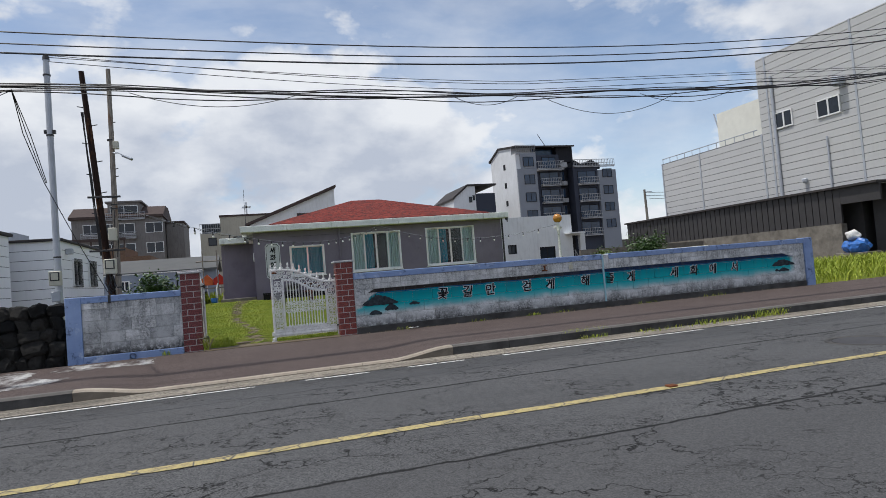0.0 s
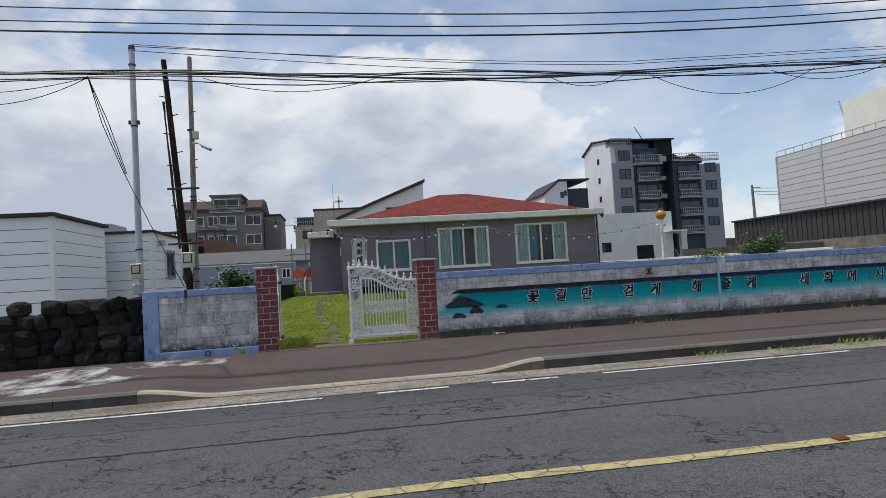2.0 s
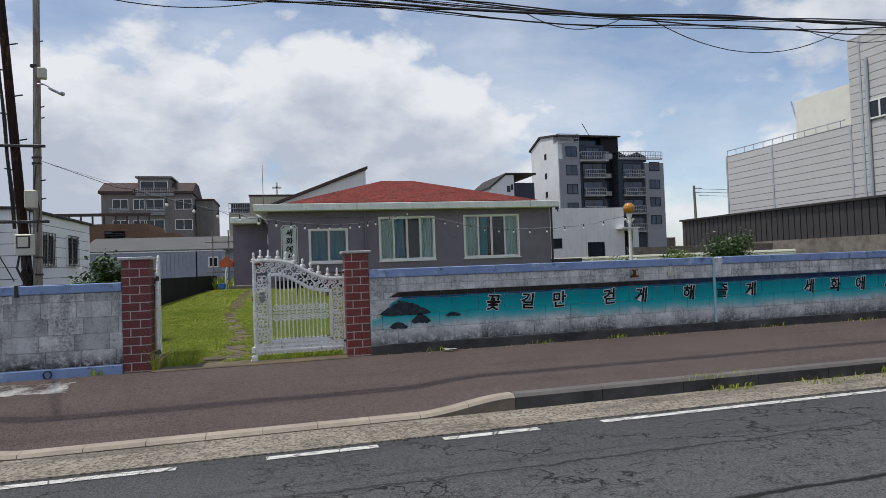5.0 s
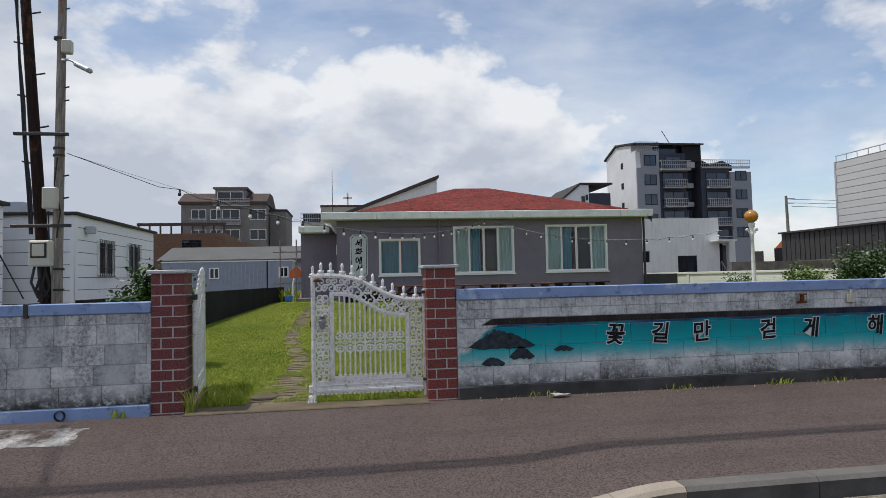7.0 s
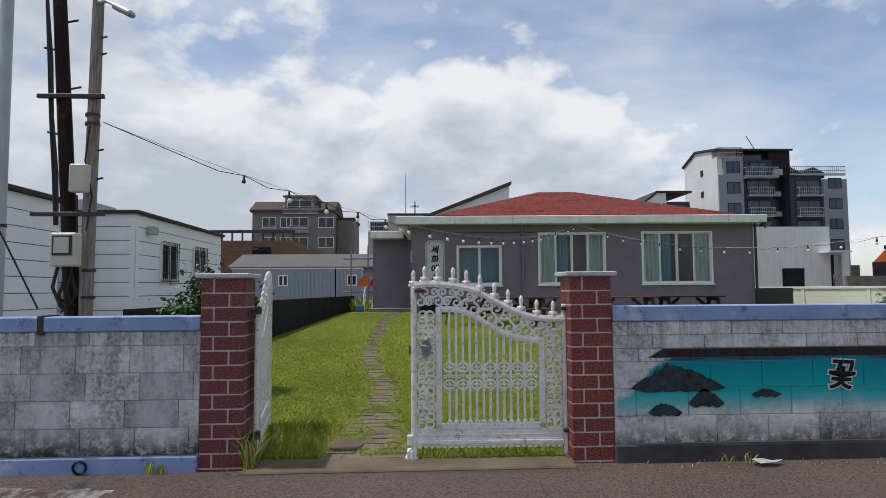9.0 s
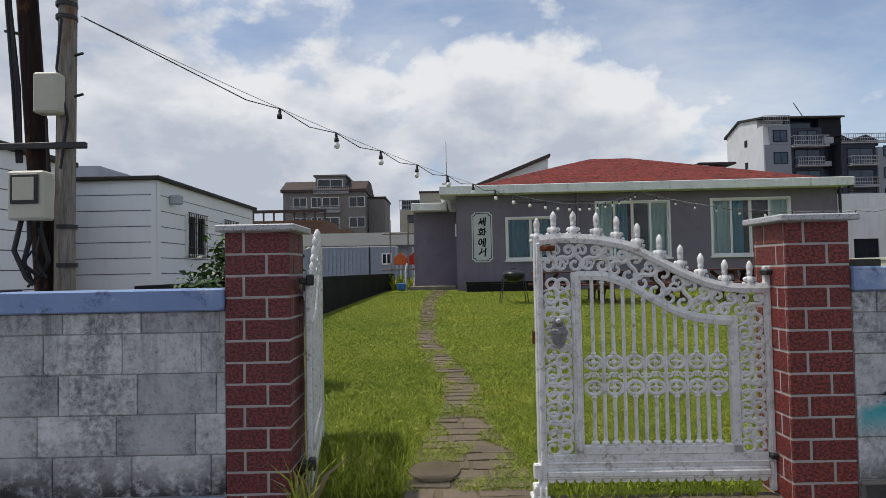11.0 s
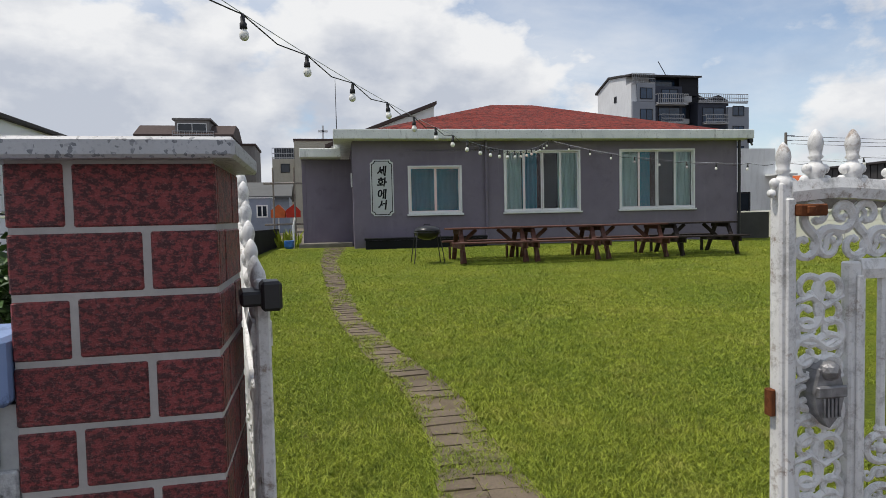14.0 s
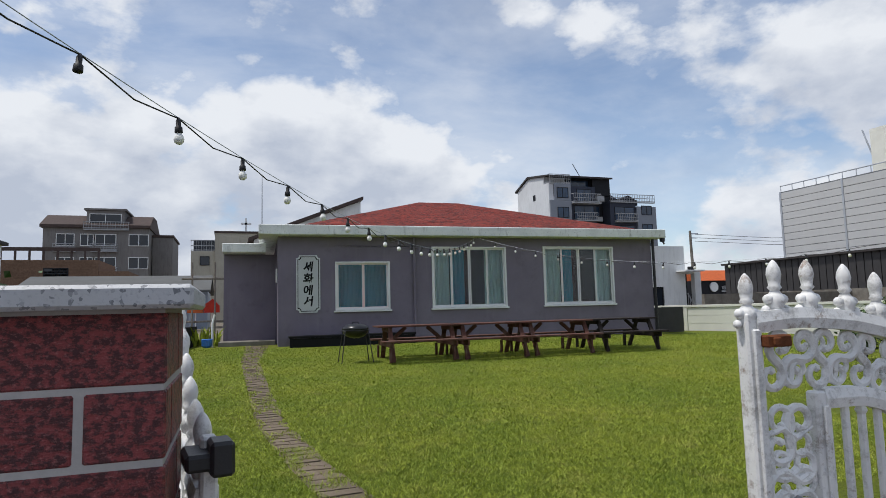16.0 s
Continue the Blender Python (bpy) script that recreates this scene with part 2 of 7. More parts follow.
def gutter_mat():
    """Worn cement with exposed pale and dark pebbles."""
    k = Mat("gutter_concrete", 0.92)
    col = k.mix(k.ramp(k.noise(1.6, 8, 0.7), 0.34, 0.66), (0.15, 0.132, 0.105), (0.31, 0.28, 0.23))
    s = k.xyz(k.voronoi(44, out=1))
    col = k.mix(k.math("MULTIPLY", k.ramp(s[0], 0.62, 0.72), 0.5), col, (0.38, 0.34, 0.28))
    col = k.mix(k.math("MULTIPLY", k.ramp(s[1], 0.66, 0.76), 0.75), col, (0.075, 0.066, 0.055))
    col = k.mix(k.math("MULTIPLY", k.ramp(k.noise(0.9, 8, 0.72, k.map((0.5, 3, 1))), 0.52, 0.62), 0.6), col, (0.085, 0.078, 0.068))
    k.color(col)
    k.bump(k.noise(60, 5, 0.75), 0.6, 0.010)
    return k.mat


def block_mat(mural=False):
    """White-washed cement block, stained; the long wall also carries the painted sea."""
    k = Mat("painted_block" if mural else "cement_block", 0.92)
    rnd = k.random()
    x, y, z = k.xyz()
    base = k.mix(rnd, (0.43, 0.44, 0.45) if not mural else (0.58, 0.59, 0.60), (0.74, 0.745, 0.75) if not mural else (0.72, 0.73, 0.735))
    blotch = k.math("MULTIPLY", k.ramp(k.noise(2.4, 10, 0.75), 0.42, 0.58), k.ramp(k.noise(26, 8, 0.8), 0.36, 0.60))
    col = k.mix(k.math("MULTIPLY", blotch, 0.9), base, (0.105, 0.11, 0.11))
    pits = k.ramp(k.noise(48, 4, 0.8), 0.585, 0.65)
    if mural:
        wob = k.math("MULTIPLY", k.math("SUBTRACT", k.noise(1.6, 4), 0.5), 0.10)
        wob2 = k.math("MULTIPLY", k.math("SUBTRACT", k.noise(3.5, 5), 0.5), 0.5)
        zz = k.math("ADD", z, k.math("MULTIPLY", wob, 0.15))
        # left and right ends slant like the painted shore
        left = k.math("ADD", k.math("SUBTRACT", x, 1.84), k.math("ADD", wob2, k.math("MULTIPLY", k.math("SUBTRACT", 0.62, z), 1.1)))
        right = k.math("ADD", k.math("SUBTRACT", 13.25, x), wob2)
        ends = k.math("MULTIPLY", k.ramp(left, 0.0, 0.06), k.ramp(right, 0.0, 0.2))
        n = k.N.new("ShaderNodeValToRGB")
        cr = n.color_ramp
        cr.elements[0].position, cr.elements[0].color = 0.0, (0.42, 0.46, 0.47, 1)
        cr.elements[1].position, cr.elements[1].color = 0.16, (0.20, 0.46, 0.50, 1)
        for p, c in ((0.45, (0.008, 0.36, 0.40)), (0.78, (0.0, 0.26, 0.30)), (0.95, (0.0, 0.20, 0.27)), (0.975, (0.005, 0.05, 0.16)), (1.0, (0.005, 0.05, 0.16))):
            cr.elements.new(p).color = rgb(c)
        k.link(k.math("DIVIDE", k.math("SUBTRACT", k.math("ADD", zz, wob), 0.33), 0.49), n.inputs[0])
        sea = n.outputs[0]
        sea = k.mix(k.math("MULTIPLY", k.ramp(k.noise(5, 6, 0.6, k.map((0.5, 1, 2.5))), 0.45, 0.75), 0.30), sea, (0.015, 0.36, 0.40))
        low = k.ramp(k.math("ADD", zz, k.math("MULTIPLY", wob, 2.2)), 0.33, 0.47)
        f = k.math("MULTIPLY", k.math("MULTIPLY", ends, low), k.ramp(zz, 0.815, 0.82, (1, 1, 1), (0, 0, 0)))
        col = k.mix(f, col, sea)
        # headland: brown for the first half, deep blue beyond
        head = k.math("MULTIPLY", k.ramp(zz, 0.813, 0.818), k.ramp(zz, 0.888, 0.893, (1, 1, 1), (0, 0, 0)))
        hl = k.ramp(k.math("SUBTRACT", k.math("SUBTRACT", x, 1.93), k.math("MULTIPLY", k.math("SUBTRACT", z, 0.815), 1.8)), 0.0, 0.03)
        hr = k.ramp(k.math("ADD", k.math("SUBTRACT", 13.1, x), k.math("MULTIPLY", k.math("SUBTRACT", 0.815, z), 3.0)), 0.0, 0.05)
        hc = k.mix(k.ramp(k.math("DIVIDE", x, 10.0), 0.6, 0.72), (0.024, 0.019, 0.018), (0.010, 0.024, 0.065))
        col = k.mix(k.math("MULTIPLY", head, k.math("MULTIPLY", hl, hr)), col, hc)
        mould_top = 0.20
    else:
        mould_top = 0.24
    # black mould climbing from the foot
    mould = k.math("MULTIPLY", k.ramp(k.noise(11, 8, 0.75), 0.36, 0.52), k.ramp(k.math("ADD", z, k.math("MULTIPLY", k.noise(2.0, 3), 0.25)), mould_top + 0.02, mould_top + 0.26, (1, 1, 1), (0, 0, 0)))
    col = k.mix(k.math("MULTIPLY", mould, 0.93), col, (0.02, 0.02, 0.02))
    drip = k.math("MULTIPLY", k.ramp(k.noise(1.0, 9, 0.78, k.map((9, 9, 0.9))), 0.48, 0.66), k.ramp(z, 0.50, 1.1))
    col = k.mix(k.math("MULTIPLY", drip, 0.6 if mural else 0.75), col, (0.075, 0.085, 0.085))
    col = k.mix(k.math("MULTIPLY", pits, 0.55), col, (0.07, 0.07, 0.07))
    k.color(col)
    k.bump(k.math("SUBTRACT", k.noise(60, 5, 0.7), k.math("MULTIPLY", pits, 0.8)), 0.5, 0.006)
    return k.mat


def blue_paint_mat():
    k = Mat("blue_paint", 0.7)
    col = k.mix(k.ramp(k.noise(1.6, 6), 0.3, 0.7), (0.17, 0.25, 0.45), (0.27, 0.36, 0.57))
    chip = k.ramp(k.noise(6, 9, 0.75), 0.55, 0.62)
    col = k.mix(k.math("MULTIPLY", chip, 0.75), col, (0.06, 0.09, 0.16))
    pale = k.ramp(k.noise(3.1, 8, 0.7), 0.58, 0.68)
    col = k.mix(k.math("MULTIPLY", pale, 0.6), col, (0.55, 0.60, 0.68))
    k.color(col)
    k.bump(k.noise(40, 5), 0.3, 0.004)
    return k.mat


def brick_mat(name, lo, hi):
    k = Mat(name, 0.46)
    n1, n2 = k.noise(58, 6, 0.7, k.map((1, 1, 1.4))), k.noise(130, 4, 0.75, k.map((1, 1, 1.6)))
    col = k.mix(k.random(), lo, hi)
    col = k.mix(k.math("MULTIPLY", k.ramp(n1, 0.45, 0.54), 0.88), col, (0.030, 0.007, 0.010))
    col = k.mix(k.math("MULTIPLY", k.ramp(n2, 0.54, 0.64), 0.50), col, (0.36, 0.14, 0.13))
    k.color(col)
    k.bump(k.math("ADD", k.math("ADD", n1, k.math("MULTIPLY", n2, 0.4)), k.math("MULTIPLY", k.noise(15, 5, 0.6, k.map((1, 1, 1.7))), 1.0)), 0.6, 0.010)
    return k.mat


def terrazzo_mat():
    k = Mat("granite_cap", 0.55)
    v = k.voronoi(170, out=1)
    s = k.xyz(v)
    col = k.mix(k.ramp(s[0], 0.85, 0.91), (0.46, 0.47, 0.49), (0.17, 0.18, 0.20))
    col = k.mix(k.ramp(k.noise(150, 2), 0.55, 0.7), col, (0.36, 0.37, 0.40))
    col = k.mix(k.math("MULTIPLY", k.ramp(k.noise(3, 8, 0.7), 0.52, 0.75), 0.4), col, (0.36, 0.36, 0.35))
    k.color(col)
    k.bump(k.noise(120, 3), 0.2, 0.003)
    return k.mat


def gate_mat():
    k = Mat("white_cast_iron", 0.5)
    col = k.mix(k.ramp(k.noise(7, 6), 0.35, 0.7), (0.66, 0.66, 0.655), (0.80, 0.80, 0.79))
    rust = k.ramp(k.noise(13, 9, 0.78), 0.57, 0.66)
    col = k.mix(k.math("MULTIPLY", rust, 0.8), col, (0.20, 0.13, 0.08))
    dirt = k.ramp(k.noise(24, 9, 0.8), 0.50, 0.66)
    col = k.mix(k.math("MULTIPLY", dirt, 0.7), col, (0.27, 0.265, 0.25))
    k.color(col)
    k.bump(k.noise(55, 6, 0.7), 0.35, 0.005)
    return k.mat


def stucco_mat():
    """Slate-purple render of the house, with pale runs below the sills."""
    k = Mat("slate_stucco", 0.88)
    x, y, z = k.xyz()
    col = k.mix(k.ramp(k.noise(0.8, 6), 0.3, 0.7), (0.165, 0.144, 0.186), (0.215, 0.190, 0.238))
    run = k.math("MULTIPLY", k.ramp(k.noise(1.0, 7, 0.7, k.map((7, 7, 0.5))), 0.55, 0.78), k.ramp(z, 0.7, 1.5))
    col = k.mix(k.math("MULTIPLY", run, 0.35), col, (0.26, 0.25, 0.27))
    col = k.mix(k.math("MULTIPLY", k.ramp(k.noise(2.6, 8, 0.7), 0.55, 0.7), 0.35), col, (0.10, 0.09, 0.115))
    k.color(col)
    k.bump(k.noise(70, 5, 0.7), 0.35, 0.006)
    return k.mat


def shingle_mat():
    k = Mat("red_shingle", 0.9)
    n = k.noise(7, 8, 0.7)
    col = k.mix(k.ramp(k.noise(1.3, 5), 0.3, 0.7), (0.185, 0.028, 0.022), (0.27, 0.050, 0.036))
    col = k.mix(k.ramp(n, 0.46, 0.60), col, (0.060, 0.020, 0.019))
    col = k.mix(k.math("MULTIPLY", k.ramp(k.noise(28, 5, 0.7), 0.57, 0.7), 0.4), col, (0.34, 0.14, 0.11))
    col = k.mix(k.math("MULTIPLY", k.island(), 0.45), col, (0.11, 0.035, 0.03))
    k.color(col)
    k.bump(k.noise(45, 5, 0.7), 0.8, 0.02)
    return k.mat


def fascia_mat():
    k = Mat("weathered_white_eave", 0.85)
    col = k.mix(k.ramp(k.noise(2.0, 6), 0.3, 0.7), (0.62, 0.65, 0.64), (0.80, 0.82, 0.80))
    drip = k.ramp(k.noise(1.0, 8, 0.75, k.map((5, 5, 1.2))), 0.55, 0.7)
    col = k.mix(k.math("MULTIPLY", drip, 0.65), col, (0.17, 0.17, 0.15))
    col = k.mix(k.math("MULTIPLY", k.ramp(k.noise(22, 6, 0.7), 0.6, 0.68), 0.6), col, (0.10, 0.09, 0.08))
    k.color(col)
    k.bump(k.noise(40, 5), 0.3, 0.006)
    return k.mat


def wood_mat(name, c, worn=0.3):
    k = Mat(name, 0.75)
    g = k.noise(6, 8, 0.65, k.map((1.5, 14, 14)))
    col = k.mix(k.ramp(g, 0.3, 0.7), tuple(v * 0.55 for v in c), tuple(v * 1.25 for v in c))
    col = k.mix(k.math("MULTIPLY", k.ramp(k.noise(5, 6, 0.7), 0.5, 0.7), worn), col, (0.20, 0.17, 0.15))
    k.color(col)
    k.bump(g, 0.3, 0.004)
    return k.mat


def pole_wood_mat(name, c0, c1):
    k = Mat(name, 0.85)
    g = k.noise(7, 9, 0.7, k.map((9, 9, 0.7)))
    col = k.mix(k.ramp(g, 0.35, 0.65), c0, c1)
    col = k.mix(k.math("MULTIPLY", k.ramp(k.noise(3, 6, 0.7, k.map((2, 2, 0.8))), 0.55, 0.66), 0.8), col, (0.16, 0.07, 0.03))
    k.color(col)
    k.bump(g, 0.6, 0.01)
    return k.mat


def grass_mat():
    k = Mat("grass", 0.6)
    big = k.ramp(k.noise(0.55, 5, 0.6), 0.36, 0.66)
    col = k.mix(big, (0.225, 0.295, 0.022), (0.350, 0.385, 0.034))
    col = k.mix(k.math("MULTIPLY", k.island(), 0.5), col, (0.38, 0.45, 0.08))
    col = k.mix(k.math("MULTIPLY", k.ramp(k.noise(31, 3, 0.7), 0.48, 0.62), 0.60), col, (0.085, 0.135, 0.012))
    col = k.mix(k.math("MULTIPLY", k.ramp(k.noise(2.3, 7, 0.75), 0.52, 0.70), 0.75), col, (0.42, 0.39, 0.10))
    col = k.mix(k.math("MULTIPLY", k.ramp(k.noise(7, 6, 0.7), 0.46, 0.66), 0.65), col, (0.095, 0.150, 0.013))
    k.color(col)
    k.bsdf.inputs["Specular IOR Level"].default_value = 0.25
    return k.mat


def turf_mat():
    k = Mat("turf_soil", 0.95)
    col = k.mix(k.ramp(k.noise(0.55, 5), 0.36, 0.66), (0.120, 0.165, 0.012), (0.190, 0.215, 0.020))
    col = k.mix(k.math("MULTIPLY", k.ramp(k.noise(38, 5, 0.75), 0.45, 0.65), 0.7), col, (0.045, 0.065, 0.008))
    col = k.mix(k.math("MULTIPLY", k.ramp(k.noise(1.4, 6, 0.7), 0.6, 0.72), 0.7), col, (0.15, 0.115, 0.06))
    k.color(col)
    k.bump(k.noise(60, 5, 0.8), 1.0, 0.03)
    return k.mat


def leaf_mat(name, c):
    k = Mat(name, 0.45)
    col = k.mix(k.island(), tuple(v * 0.55 for v in c), tuple(v * 1.6 for v in c))
    k.color(col)
    return k.mat


def siding_mat(name, c, var=0.06):
    k = Mat(name, 0.55)
    col = k.mix(k.ramp(k.noise(0.7, 5), 0.3, 0.7), tuple(v * (1 - var) for v in c), c)
    st = k.ramp(k.noise(1.0, 7, 0.7, k.map((4, 4, 0.4))), 0.52, 0.8)
    col = k.mix(k.math("MULTIPLY", st, 0.25), col, tuple(v * 0.6 for v in c))
    k.color(col)
    k.bump(k.noise(30, 4), 0.08, 0.004)
    return k.mat


def glass_mat(name, tint, refl=0.0):
    k = Mat(name, 0.03)
    k.bsdf.inputs["Transmission Weight"].default_value = 1.0
    k.bsdf.inputs["IOR"].default_value = 1.38
    k.color(tint)
    k.bump(k.noise(1.5, 2), 0.05, 0.02)
    return k.mat


def lava_mat():
    k = Mat("lava_stone", 0.95)
    col = k.mix(k.random(), (0.009, 0.010, 0.011), (0.038, 0.036, 0.033))
    col = k.mix(k.ramp(k.noise(14, 8, 0.75), 0.45, 0.72), col, (0.012, 0.012, 0.012))
    col = k.mix(k.math("MULTIPLY", k.ramp(k.noise(6, 6, 0.7), 0.60, 0.72), 0.5), col, (0.10, 0.095, 0.085))
    k.color(col)
    k.bump(k.math("SUBTRACT", k.noise(28, 7, 0.75), k.math("MULTIPLY", k.ramp(k.voronoi(48), 0.1, 0.3, (1, 1, 1), (0, 0, 0)), 0.5)), 1.0, 0.03)
    return k.mat


M = dict(
    road=asphalt_mat(), pave=pavement_mat(), white_line=line_mat("white_road_paint", (0.62, 0.61, 0.58)),
    yellow_line=line_mat("yellow_road_paint", (0.44, 0.36, 0.16)), gutter=gutter_mat(),
    kerb=concrete_mat("kerb_concrete", (0.105, 0.102, 0.10), 0.3), kerb_mid=concrete_mat("shaded_kerb_concrete", (0.24, 0.205, 0.165), 0.45), kerb_top=concrete_mat("lit_kerb_top", (0.17, 0.16, 0.15), 0.6), kerb_pale=concrete_mat("pale_kerb_concrete", (0.44, 0.38, 0.31), 0.65),
    spill=spill_mat(), ground=concrete_mat("bare_ground", (0.22, 0.19, 0.15), 0.5),
    conc=concrete_mat("old_concrete", (0.26, 0.24, 0.21), 0.45), wash=plain("pale_blue_wash", (0.36, 0.55, 0.62), 0.85, 0, 0.14, 4, 40, 0.2, 0, ((0.08, 0.30, 0.36), 0.7)), block=block_mat(), mural=block_mat(True), blue=blue_paint_mat(),
    mortar=plain("mortar", (0.42, 0.40, 0.385), 0.9), joint=plain("block_joint", (0.36, 0.37, 0.37), 0.95), brick=brick_mat("glazed_red_brick", (0.190, 0.030, 0.031), (0.235, 0.039, 0.040)), brick_sunlit=brick_mat("sunlit_red_brick", (0.25, 0.034, 0.024), (0.32, 0.048, 0.032)), cap=terrazzo_mat(),
    gate=gate_mat(), rust=plain("rusty_iron", (0.16, 0.055, 0.022), 0.8, 0.2, 0.5, 20, 90, 0.5), silver=plain("aged_silver_casting", (0.30, 0.30, 0.31), 0.45, 0.6, 0.5, 30, 120, 0.5),
    black=plain("black_paint", (0.018, 0.018, 0.020), 0.45), stucco=stucco_mat(), shingle=shingle_mat(), fascia=fascia_mat(),
    frame=plain("white_pvc", (0.74, 0.75, 0.75), 0.4, 0, 0.05, 3, 50, 0.03), glass=glass_mat("window_glass", (0.80, 0.92, 0.92)), blue_glass=plain("blue_tinted_glass", (0.030, 0.055, 0.10), 0.08, 0, 0.4, 0.6, 3, 0.02), dark_glass=plain("dark_window_glass", (0.018, 0.024, 0.034), 0.06, 0, 0.4, 0.6, 3, 0.02),
    curtain=plain("pale_curtain", (0.76, 0.86, 0.84), 0.9, 0, 0.12, 2, 40, 0.2), pane_tint=plain("teal_pane_tint", (0.03, 0.30, 0.42), 0.8, 0, 0.12), inside=plain("dark_interior", (0.045, 0.05, 0.052), 0.9),
    table=wood_mat("red_brown_wood", (0.115, 0.050, 0.038), 0.45), table_dark=wood_mat("dark_brown_wood", (0.030, 0.022, 0.020), 0.25), deck=plain("black_stained_boards", (0.010, 0.010, 0.012), 0.8),
    pole_brown=pole_wood_mat("creosoted_wood", (0.012, 0.007, 0.006), (0.034, 0.018, 0.014)), pole_grey=pole_wood_mat("weathered_pole", (0.13, 0.115, 0.10), (0.34, 0.31, 0.27)), steel=plain("galvanised_steel", (0.42, 0.45, 0.50), 0.5, 0.3, 0.12),
    meter=plain("cream_meter_case", (0.50, 0.49, 0.40), 0.5, 0, 0.1), cable=plain("black_cable", (0.010, 0.010, 0.012), 0.6, 0, 0.1, 3, 60, 0), bulb=plain("white_bulb_glass", (0.82, 0.82, 0.78), 0.12, 0, 0.03, 3, 50, 0),
    grass=grass_mat(), turf=turf_mat(), leaf=leaf_mat("shrub_leaf", (0.035, 0.075, 0.014)), leaf2=leaf_mat("yellow_green_leaf", (0.085, 0.130, 0.022)), straw=leaf_mat("dry_straw", (0.34, 0.28, 0.16)),
    stone=concrete_mat("path_stone", (0.195, 0.155, 0.113), 0.6), soil=concrete_mat("packed_soil", (0.17, 0.135, 0.09), 0.5), lava=lava_mat(), cabin=siding_mat("white_siding", (0.87, 0.88, 0.90), 0.03), cabin_side=siding_mat("pale_siding", (0.78, 0.80, 0.83)), roof_dark=plain("dark_roof_edge", (0.05, 0.045, 0.045), 0.7),
    factory=siding_mat("corrugated_cladding", (0.50, 0.505, 0.51)), fence=plain("charcoal_cladding", (0.040, 0.038, 0.040), 0.6, 0, 0.2), white=plain("white_render", (0.72, 0.74, 0.75), 0.85, 0, 0.06, 1.2, 40, 0.1, 0, ((0.35, 0.35, 0.34), 0.35)),
    cream_wall=plain("cream_painted_wall", (0.72, 0.72, 0.66), 0.85, 0, 0.07, 1.5, 40, 0.1), apt_white=plain("apartment_white", (0.66, 0.68, 0.71), 0.85, 0, 0.08, 0.3, 8, 0.05, 0, ((0.28, 0.28, 0.28), 0.3)),
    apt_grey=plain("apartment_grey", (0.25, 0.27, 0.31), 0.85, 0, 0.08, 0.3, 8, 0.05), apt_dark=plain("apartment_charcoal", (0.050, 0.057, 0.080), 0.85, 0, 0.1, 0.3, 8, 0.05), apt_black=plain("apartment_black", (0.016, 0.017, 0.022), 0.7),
    rail=plain("pale_railing", (0.34, 0.35, 0.37), 0.6), lap_shade=plain("lap_gap_shade", (0.16, 0.17, 0.18), 0.8), old_apt=plain("old_apartment_render", (0.20, 0.19, 0.185), 0.9, 0, 0.15, 0.4, 8, 0.05, 0, ((0.06, 0.055, 0.05), 0.6)), old_roof=plain("brown_roof", (0.075, 0.055, 0.050), 0.8),
    cream_apt=plain("cream_apartment", (0.40, 0.375, 0.31), 0.9, 0, 0.1, 0.4, 8, 0.05, 0, ((0.2, 0.19, 0.16), 0.4)), shed_roof=plain("grey_sheet_roof", (0.105, 0.107, 0.105), 0.7, 0, 0.12, 0.8, 20, 0.1), container=plain("blue_grey_container", (0.25, 0.29, 0.36), 0.6, 0, 0.1),
    brickwall=plain("tan_brick", (0.20, 0.125, 0.085), 0.9, 0, 0.3, 6, 30, 0.2, 0.3), orange=plain("orange_tile", (0.50, 0.115, 0.035), 0.7, 0, 0.2), red=plain("red_canvas", (0.42, 0.035, 0.02), 0.7), globe=plain("amber_globe", (0.46, 0.20, 0.030), 0.25, 0, 0.35, 12, 60, 0.05),
    paint_black=plain("black_lettering", (0.008, 0.008, 0.010), 0.7, 0, 0.2), paint_white=plain("white_lettering", (0.60, 0.62, 0.63), 0.8, 0, 0.12), rock_paint=plain("painted_rock", (0.035, 0.045, 0.055), 0.85, 0, 0.55, 14, 60, 0.1), sign=plain("sign_board", (0.50, 0.52, 0.53), 0.6, 0, 0.06),
    dark_wall=plain("black_wall_concrete", (0.020, 0.020, 0.021), 0.9, 0, 0.4, 1.5, 30, 0.3), kettle=plain("dark_enamel", (0.022, 0.022, 0.024), 0.3, 0.3), blue_bag=plain("blue_plastic", (0.04, 0.16, 0.50), 0.35, 0, 0.3, 8, 30, 0.4), white_bag=plain("white_plastic", (0.70, 0.70, 0.70), 0.4, 0, 0.1, 8, 30, 0.4),
)

# ---------- mesh helpers ----------
def box(bm, a, b, bevel=0.0, mtx=None):
    """A box from corner a to corner b, with optional rounded edges."""
    c = [(p + q) / 2 for p, q in zip(a, b)]
    d = [abs(q - p) for p, q in zip(a, b)]
    m = Matrix.Translation(c) @ Matrix.Diagonal((*d, 1))
    r = bmesh.ops.create_cube(bm, size=1, matrix=(mtx @ m) if mtx else m)
    if bevel:
        es = list({e for v in r["verts"] for e in v.link_edges})
        bmesh.ops.bevel(bm, geom=es, offset=min(bevel, min(d) * 0.45), segments=1, affect="EDGES", profile=0.5)
    return r


def tube(bm, p0, p1, r0, r1=None, seg=10, caps=True):
    p0, p1 = Vector(p0), Vector(p1)
    r1 = r0 if r1 is None else r1
    q = (p1 - p0).to_track_quat("Z", "Y").to_matrix().to_4x4()
    m = Matrix.Translation((p0 + p1) / 2) @ q
    return bmesh.ops.create_cone(bm, cap_ends=caps, segments=seg, radius1=r0, radius2=r1, depth=(p1 - p0).length, matrix=m)


